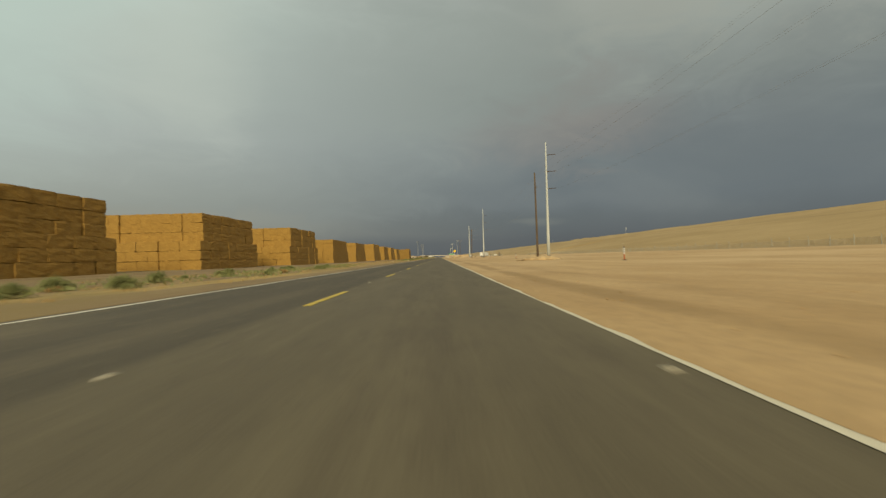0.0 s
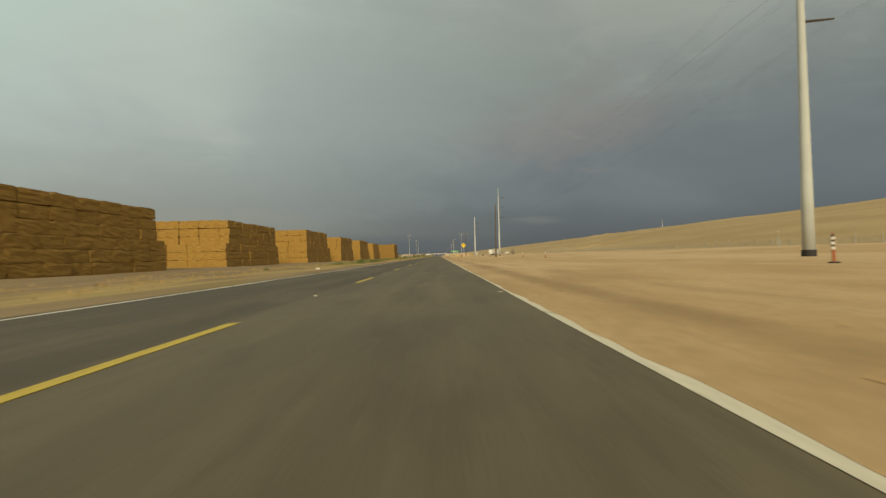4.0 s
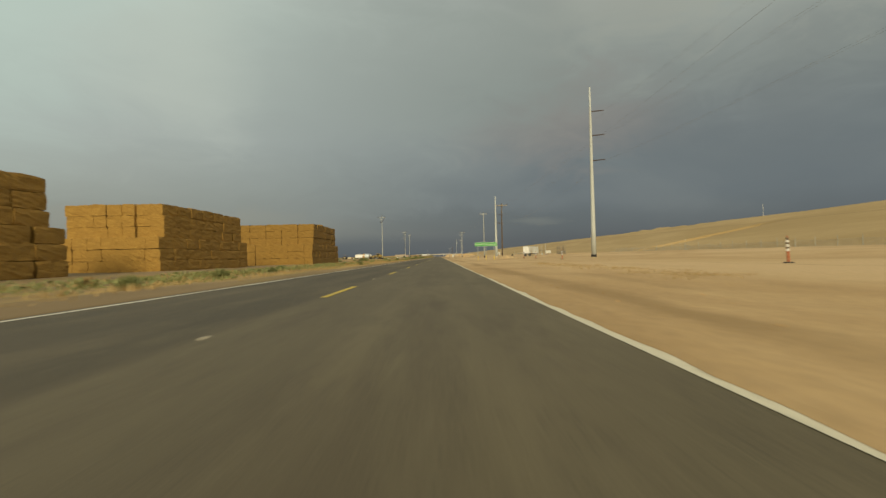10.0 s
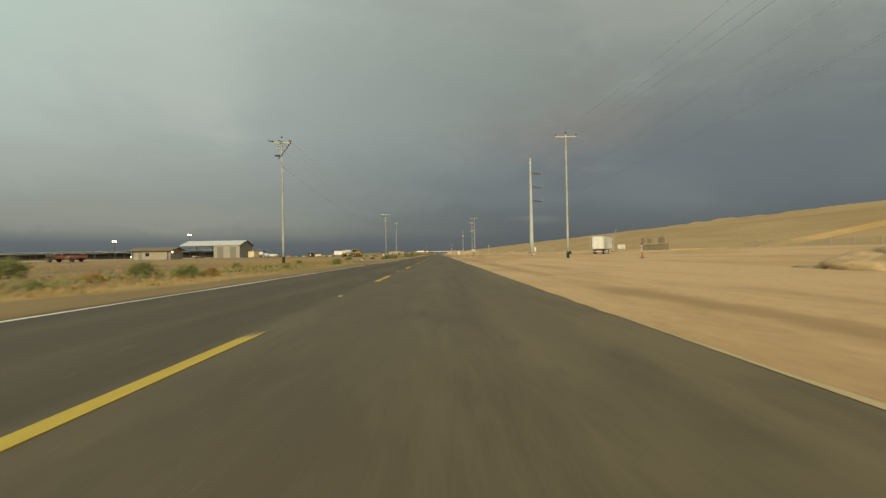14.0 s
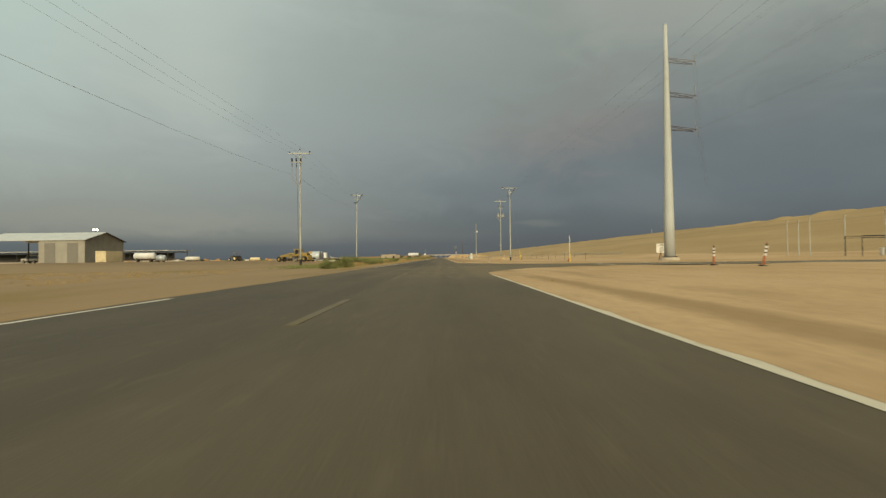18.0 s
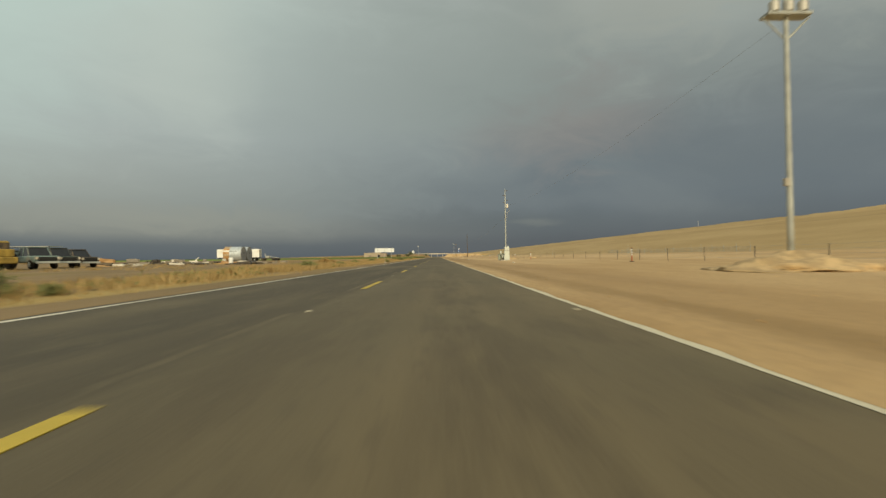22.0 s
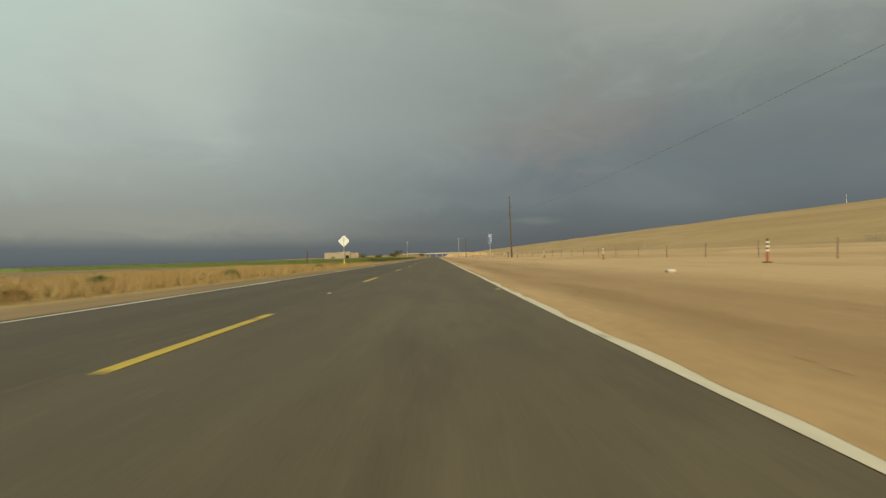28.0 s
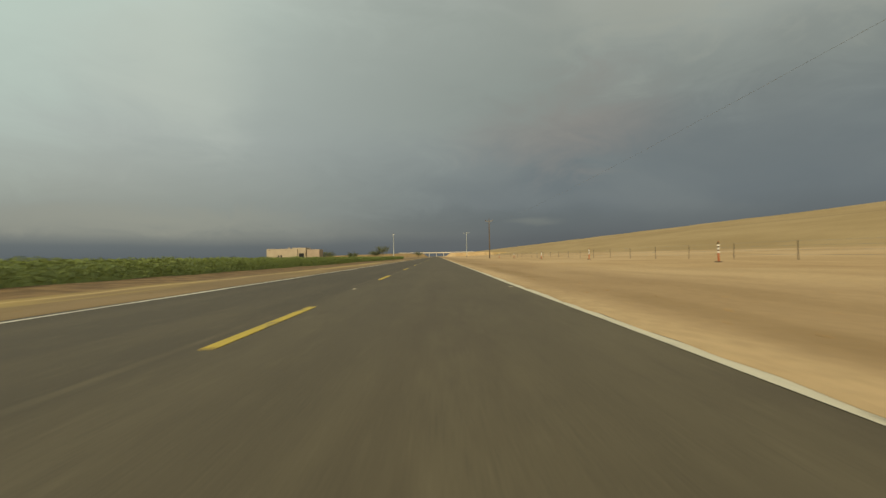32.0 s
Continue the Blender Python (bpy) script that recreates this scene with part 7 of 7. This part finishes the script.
def leaf_cloud(n, place, size, seed, long=1.0):
    """Loose leaves: n small blades, each a folded pair of triangles, placed by a function of a random source."""
    rnd = random.Random(seed)
    co, faces = [], []
    for _ in range(n):
        c, up = place(rnd)
        s = size * rnd.uniform(0.6, 1.4)
        d = (Vector((rnd.gauss(0, 1), rnd.gauss(0, 1), rnd.gauss(0, 0.7))) + Vector(up)).normalized()
        e = d.cross(Vector((rnd.gauss(0, 1), rnd.gauss(0, 1), rnd.gauss(0, 1)))).normalized()
        c = Vector(c)
        k = len(co)
        co += [c[:], (c + d * s * 0.5 * long + e * s * 0.3)[:], (c + d * s * long)[:], (c + d * s * 0.5 * long - e * s * 0.3)[:]]
        faces.append((k, k + 1, k + 2, k + 3))
    me = bpy.data.meshes.new("foliage")
    me.from_pydata(co, [], faces)
    return me


def bush_place(w, hgt, lobes, seed):
    """Leaves in the outer shell of a low dome made of many small tufts."""
    r0 = random.Random(seed)
    tufts = []
    for _ in range(lobes * 9):
        a_, up = r0.uniform(0, 6.28319), r0.random() ** 0.8
        ring = math.cos(up * 1.45) * r0.uniform(0.55, 1.05)
        tufts.append((w * ring * math.cos(a_), w * ring * math.sin(a_), hgt * (0.08 + 0.86 * math.sin(up * 1.45)) * r0.uniform(0.75, 1.08)))

    def place(rnd):
        x, y, z_ = rnd.choice(tufts)
        f = rnd.uniform(0.72, 1.06)
        d = Vector((rnd.gauss(0, 1), rnd.gauss(0, 1), rnd.gauss(0, 1))) * w * 0.11
        return (x * f + d.x, y * f + d.y, max(0.02, z_ * f + d.z)), (x * 1.2, y * 1.2, 0.9)
    return place


def tree(x, y, hgt, w, seed, label):
    top = thing("small_tree", pose(x, y, gz(x, y)), label, "tree", "small trees near the house")
    rnd = random.Random(seed)
    bm = B()
    rod(bm, (0, 0, -0.2), (0.1, 0, hgt * 0.4), 0.16, 0.1, 8)
    ends_ = []
    for k in range(6):
        a_ = k * 1.05 + rnd.uniform(-0.3, 0.3)
        e_ = (math.cos(a_) * w * 0.5, math.sin(a_) * w * 0.5, hgt * rnd.uniform(0.6, 0.9))
        rod(bm, (0.1, 0, hgt * rnd.uniform(0.25, 0.4)), e_, 0.07, 0.03, 6)
        ends_.append(e_)
    part("trunk", bm, M_TWIG, top)

    def place(r_):
        e_ = r_.choice(ends_)
        d = Vector((r_.gauss(0, 1), r_.gauss(0, 1), r_.gauss(0, 0.8))) * w * 0.2
        return (e_[0] + d.x, e_[1] + d.y, e_[2] + d.z), (d.x, d.y, 0.3)
    me = leaf_cloud(1500, place, 0.28, seed)
    me.materials.append(M_TREE_LEAF)
    ob = new("crown", me)
    ob.parent = top


tree(-22.5, 975, 5.4, 3.4, 5, "small leafy roadside tree with an open crown")
tree(-26.5, 979, 3.6, 3.2, 6, "low bushy tree with a ragged crown")
tree(-42, 952, 3.0, 3.4, 7, "low bushy tree with a ragged crown")
tree(-33, 958, 2.4, 2.6, 8, "low bushy tree with a ragged crown")
tree(-12, 1120, 4.5, 4.0, 9, "low bushy tree with a ragged crown")

top = thing("overpass_bridge", pose(0, 1560, 0), "concrete freeway overpass crossing the far end of the road", "bridge")
part("deck", box(B(), -21, 23, -6, 6, 5.6, 6.6), M_CONCRETE, top)
for y in (-6, 5.7):
    part("parapet", box(B(), -60, 62, y, y + 0.3, 6.6, 7.5), M_CONCRETE, top, "pale concrete parapet")
for x in (-11, 0.5, 12):
    for y in (-4, 0, 4):
        part("pier", rod(B(), (x, y, -0.2), (x, y, 5.6), 0.5, 0.5, 12), M_CONCRETE, top)
    part("pier_cap", box(B(), x - 0.6, x + 0.6, -5.5, 5.5, 5.0, 5.6), M_CONCRETE, top)
for s, x in ((-1, -21), (1, 23)):
    bm = B()
    prof = [(0, -0.5), (0, 5.6), (s * 40, 6.5), (s * 420, 0.2), (s * 420, -0.5)]
    rows = []
    for y, k in ((-6.5, 1), (6.5, 1)):
        rows.append([bm.verts.new((x + px * 1.0, y, pz)) for px, pz in prof])
    toes = [[bm.verts.new((x - s * 9 * (i == 0) + px, y, -0.5)) for i, (px, pz) in enumerate(prof[:4])] for y in (-20, 20)]
    for i in range(3):
        bm.faces.new((rows[0][i + 1], rows[0][i + 2 if i < 2 else 3], rows[1][i + 2 if i < 2 else 3], rows[1][i + 1])) if i < 2 else None
    for r_, t_ in zip(rows, toes):
        for i in range(3):
            a_ = (r_[i + 1] if i < 3 else None)
        bm.faces.new((r_[1], r_[2], t_[2], t_[1])), bm.faces.new((r_[2], r_[3], t_[3], t_[2]))
    bm.faces.new((rows[0][1], rows[1][1], toes[1][0], toes[0][0]))
    bm.faces.new((rows[0][1], toes[0][0], toes[0][1])), bm.faces.new((rows[1][1], toes[1][1], toes[1][0]))
    bmesh.ops.recalc_face_normals(bm, faces=bm.faces)
    part("approach_bank", bm, M_GROUND, top, "sloping earth approach bank")

# ---- plants ----


def shrub_kind(name, w, hgt, n, material, seed, label, group, size=0.055):
    me = leaf_cloud(n, bush_place(w, hgt, 7, seed), size, seed)
    me.materials.append(material)
    bm = B()
    rnd = random.Random(seed)
    for k in range(9):
        a_ = rnd.uniform(0, 6.28)
        rod(bm, (0, 0, -0.05), (math.cos(a_) * w * 0.6, math.sin(a_) * w * 0.6, hgt * rnd.uniform(0.4, 0.9)), 0.018, 0.006, 4)
    top = thing(name, pose(0, 0, -60), label, "shrub", group)
    part("stem", bm, M_TWIG, top)
    ob = new("foliage", me)
    ob.parent = top
    return top


GREEN = "grey-green desert shrub growing on the road verge"
BROWN = "dry brown tumbleweed shrub on the road verge"
kinds = [shrub_kind("verge_shrub", 0.72, 0.72, 5200, M_SAGE, 11, GREEN, "shrubs along the verge"), shrub_kind("verge_shrub", 0.55, 0.52, 3600, M_SAGE, 12, GREEN, "shrubs along the verge"),
         shrub_kind("verge_shrub", 0.95, 0.82, 6500, M_SAGE, 13, GREEN, "shrubs along the verge"), shrub_kind("verge_shrub", 0.6, 0.5, 3600, M_SAGE_DRY, 14, BROWN, "shrubs along the verge")]
rnd = random.Random(77)
planted = [0, 0, 0, 0]


def plant(kind, x, y, size):
    m = pose(x, y, gz(x, y) - 0.04, 0, 0, rnd.uniform(0, 360)) @ Matrix.Diagonal((size, size, size * rnd.uniform(0.8, 1.05), 1))
    ob = copy_thing(kinds[kind], pose(0, 0, 0)) if planted[kind] else kinds[kind]
    planted[kind] += 1
    ob.matrix_world = m


# stretches of verge: from, to, count, nearest, farthest, share of dry ones, size
for y0, y1, count, xa, xb, dry, big in ((4, 44, 24, -11.5, -7.0, 0.15, 0.48), (44, 140, 9, -12, -7.0, 0.4, 0.42), (140, 165, 9, -9.4, -6.6, 0.05, 0.62), (165, 215, 16, -11, -6.6, 0.12, 0.58), (215, 288, 30, -11, -6.2, 0.15, 0.54),
                                        (296, 309, 9, -11, -8.6, 0.3, 0.48), (309, 340, 5, -12, -6.2, 0.4, 0.55), (329, 347, 9, -23.0, -14.0, 0.05, 0.85), (340, 374, 9, -13, -6.4, 0.2, 0.62), (396, 406, 3, -13, -9.5, 0.1, 0.6), (414, 419, 3, -9, -6.4, 0.0, 0.7), (452.5, 459, 6, -7.6, -6.2, 0.0, 1.0), (460, 470, 9, -8.6, -6.5, 1.0, 1.0), (469, 478, 13, -8.6, -6.2, 0.04, 0.98), (478, 487, 8, -8.4, -6.1, 0.1, 0.7),
                                        (484, 493, 20, -9.8, -7.0, 0.06, 0.58), (493, 500, 8, -8.6, -6.8, 0.6, 0.6), (500, 512, 6, -8.4, -6.2, 0.05, 0.75), (512, 560, 16, -7.6, -6.3, 0.3, 0.62), (560, 596, 5, -9, -5.8, 0.3, 0.6), (596, 614, 7, -9.0, -6.8, 0.1, 0.46), (612, 642, 37, -8.0, -6.1, 0.1, 0.82), (642, 686, 5, -9, -5.8, 0.2, 0.66), (688, 708, 12, -10.5, -7.2, 0.92, 0.66), (706, 716, 6, -9.0, -6.8, 0.0, 0.6), (712, 736, 3, -12, -8.0, 0.2, 0.6)):
    for _ in range(count):
        kind = 3 if rnd.random() < dry else rnd.choice((0, 0, 1, 2))
        plant(kind, rnd.uniform(xa, xb), rnd.uniform(y0, y1), big * rnd.uniform(0.65, 1.25))

for kind, x, y, size in ((0, -7.4, 410, 0.85), (0, -6.6, 414.6, 1.0), (2, -7.4, 415.6, 0.75), (1, -8.4, 412.5, 0.9), (1, -9.2, 404.8, 1.0), (1, -7.6, 407, 0.6)):
    plant(kind, x, y, size)
plant(3, -13.2, 578, 1.5)
plant(3, -12.4, 579, 1.1)

# dry grass, litter of straw along the verge
rg = random.Random(5)
co, faces = [], []


def blade(x, y, z_, hgt, lean_):
    a_ = rg.uniform(0, 6.28)
    dx_, dy_ = math.cos(a_) * 0.016 * (1 + hgt), math.sin(a_) * 0.016 * (1 + hgt)
    lx, ly = rg.gauss(0, lean_) * hgt, rg.gauss(0, lean_) * hgt
    k = len(co)
    co.extend([(x - dx_, y - dy_, z_), (x + dx_, y + dy_, z_), (x + lx, y + ly, z_ + hgt)])
    faces.append((k, k + 1, k + 2))


for y0, y1, tufts, xa, xb, tall in ((0, 160, 520, -13, -5.8, 0.14), (160, 345, 900, -13, -5.8, 0.22), (160, 345, 360, -7.0, -5.4, 0.1), (345, 374, 140, -14, -6.2, 0.22), (330, 400, 240, -50, -14, 0.26),
                                    (376, 450, 420, -34, -10, 0.16), (462, 472, 240, -10, -6.6, 0.42), (498, 560, 560, -10, -6.2, 0.3), (540, 612, 1900, -10.5, -6.3, 0.34), (612, 716, 1900, -10.5, -6.2, 0.34), (545, 716, 480, -45, -12, 0.24), (452, 716, 500, -6.6, -5.2, 0.09), (660, 722, 1000, -24, -9.5, 0.3), (283, 298, 300, -13, -8.2, 0.2), (716, 740, 60, -15, -6, 0.2)):
    for _ in range(tufts):
        cx, cy, spread = rg.uniform(xa, xb), rg.uniform(y0, y1), rg.uniform(0.12, 0.5)
        z_ = gz(cx, cy) - 0.03
        for _ in range(28):
            blade(cx + rg.gauss(0, spread), cy + rg.gauss(0, spread), z_, tall * rg.uniform(0.5, 1.15), 0.3)
for _ in range(150):
    cx, cy = 9.6 + rg.gauss(0, 0.8), rg.uniform(243, 270)
    z_ = gz(cx, cy) - 0.02
    for _ in range(18):
        blade(cx + rg.gauss(0, 0.25), cy + rg.gauss(0, 0.4), z_, rg.uniform(0.03, 0.1), 0.5)
me = bpy.data.meshes.new("dry_grass")
me.from_pydata(co, [], faces)
me.materials.append(M_STRAW_GRASS)
tagged(new("dry_grass", me), "straw-coloured dry grass along the road verge", "grass", kind="stuff")

# low green and brown weeds under the shrubs
rw = random.Random(51)


def weed_place(r_):
    y0, y1 = r_.choice(((0, 62), (140, 215), (215, 288), (215, 288), (215, 288), (330, 374), (453, 468), (490, 560), (612, 668)))
    y = r_.uniform(y0, y1)
    x = -8.8 + r_.gauss(0, 1.2) + 0.9 * math.sin(y * 0.31)
    return (min(x, -6.0), y, gz(x, y) + 0.2 * r_.random() * (0.6 + 0.4 * math.sin(y * 0.7))), (0, 0, 1.2)


me = leaf_cloud(26000, weed_place, 0.085, 52, 1.7)
me.materials.append(M_SAGE)
tagged(new("low_weeds", me), "low grey-green weeds covering the road verge", "weeds", kind="stuff")

def stack_weed_place(r_):
    x, y = -9.6 + r_.gauss(0, 1.0), 291.0 + r_.gauss(0, 3.2)
    return (x, y, gz(x, y) + 0.14 * r_.random()), (0, 0, 1.2)


me = leaf_cloud(2600, stack_weed_place, 0.07, 54, 1.7)
me.materials.append(M_YELLOW_WEED)
tagged(new("yellow_weeds", me), "low yellow-green weeds below a hay stack", "weeds", kind="stuff")


def dirt_weed_place(r_):
    x, y = 7.9 + r_.gauss(0, 0.42), 401.0 + r_.gauss(0, 0.7)
    return (x, y, gz(x, y) + 0.07 * r_.random()), (0, 0, 1.2)


me = leaf_cloud(260, dirt_weed_place, 0.05, 53, 1.7)
me.materials.append(M_SAGE)
tagged(new("dirt_weeds", me), "flat patch of green weeds on graded dirt", "weeds", kind="stuff")

# the crop field
rc = random.Random(9)
CROP_Y0, CROP_Y1 = 741.0, 905.0


def crop_place(r_):
    edge = r_.random()
    if edge < 0.6:
        x, y = -8.4 - abs(r_.gauss(0, 0.8)), r_.uniform(CROP_Y0, CROP_Y1)
    elif edge < 0.75:
        x, y = -8.9 - r_.random() ** 1.3 * 60, CROP_Y0 + abs(r_.gauss(0, 0.8))
    else:
        x, y = -8.9 - r_.random() ** 1.5 * 40, r_.uniform(CROP_Y0, CROP_Y1)
    hgt = 0.82 - gz(x, y) + 0.04 * math.sin(y * 1.9) + 0.04 * math.sin(x * 3.1 + y)
    return (x, y, gz(x, y) + hgt * r_.random() ** 0.75), (0.5 * (x > -9.8), 0, 0.9)


me = leaf_cloud(130000, crop_place, 0.085, 31)
me.materials.append(M_CROP)
CROWN = leaf_cloud(70000, lambda r_: ((lambda x, y: (x, y, 0.68 + 0.13 * r_.random()))(-8.6 - r_.random() ** 1.6 * 30, r_.uniform(CROP_Y0 + 0.4, CROP_Y1)), (0.2, 0, 0.9)), 0.085, 33)
CROWN.materials.append(M_CROP_TOP)
tagged(new("crop_tips", CROWN), "pale green leaf tips on top of the crop", "crop", kind="stuff")
tagged(new("crop_leaves", me), "dense green leafy crop rows at the field edge", "crop", kind="stuff")
xs_c = np.concatenate([[-9.4, -9.6], np.arange(-10.2, -40, -0.8), np.arange(-40, -420, -8)])[::-1]
ys_c = np.concatenate([[CROP_Y0 + 0.6, CROP_Y0 + 0.8], np.arange(CROP_Y0 + 1.5, CROP_Y1, 1.0)])


def crop_top(X, Y):
    inner = np.clip((-9.45 - X) / 0.3, 0, 1) * np.clip((Y - CROP_Y0 - 0.65) / 0.2, 0, 1)
    return (ground_z(X, Y) - 0.05) * (1 - inner) + inner * (0.73 + 0.03 * ripple(X, Y, 3.3) + 0.03 * ripple(X, Y, 9.0))


tagged(sheet("crop_canopy", xs_c, ys_c, crop_top, M_CROP_TOP), "broad green crop field canopy", "crop", kind="stuff")
for x0, x1, y0, y1 in ((-900, -150, 1020, 1400), (-1500, -420, 742, 905)):
    far = sheet("far_crop", np.linspace(x0, x1, 60), np.linspace(y0, y1, 40), lambda X, Y: ground_z(X, Y) + 0.9 + 0.15 * ripple(X, Y, 0.4), M_FAR_CROP)
    tagged(far, "distant green crop field at the horizon", "crop", kind="stuff")
top = thing("timber_post", pose(-14.8, 721, gz(-14.8, 721)), "lone dark timber post at the field corner", "post")
part("shaft", rod(B(), (0, 0, -0.2), (0.05, 0, 1.9), 0.07, 0.06, 8), M_WOOD, top)
part("shaft_cap", rod(B(), (0.05, 0, 1.9), (0.05, 0, 1.93), 0.06, 0.04, 8), M_WOOD, top)
rl = random.Random(15)
for i in range(12):
    y = rl.choice((rl.uniform(560, 720), rl.uniform(0, 760)))
    x = rl.choice((rl.uniform(-9, -5.5), rl.uniform(6, 14)))
    if i == 0:
        x, y = -5.6, 581.0
    bm = B()
    box(bm, -0.14, 0.14, -0.1, 0.1, 0, 0.1, 0.03)
    for v in bm.verts:
        v.co += Vector((rl.uniform(-0.03, 0.03), rl.uniform(-0.03, 0.03), rl.uniform(-0.01, 0.02)))
    tagged(put("litter", bm, M_TRASH, None, "", pose(x, y, gz(x, y), 0, 0, rl.uniform(0, 180))), "scrap of pale litter lying on the verge", "litter", "litter on the verge")
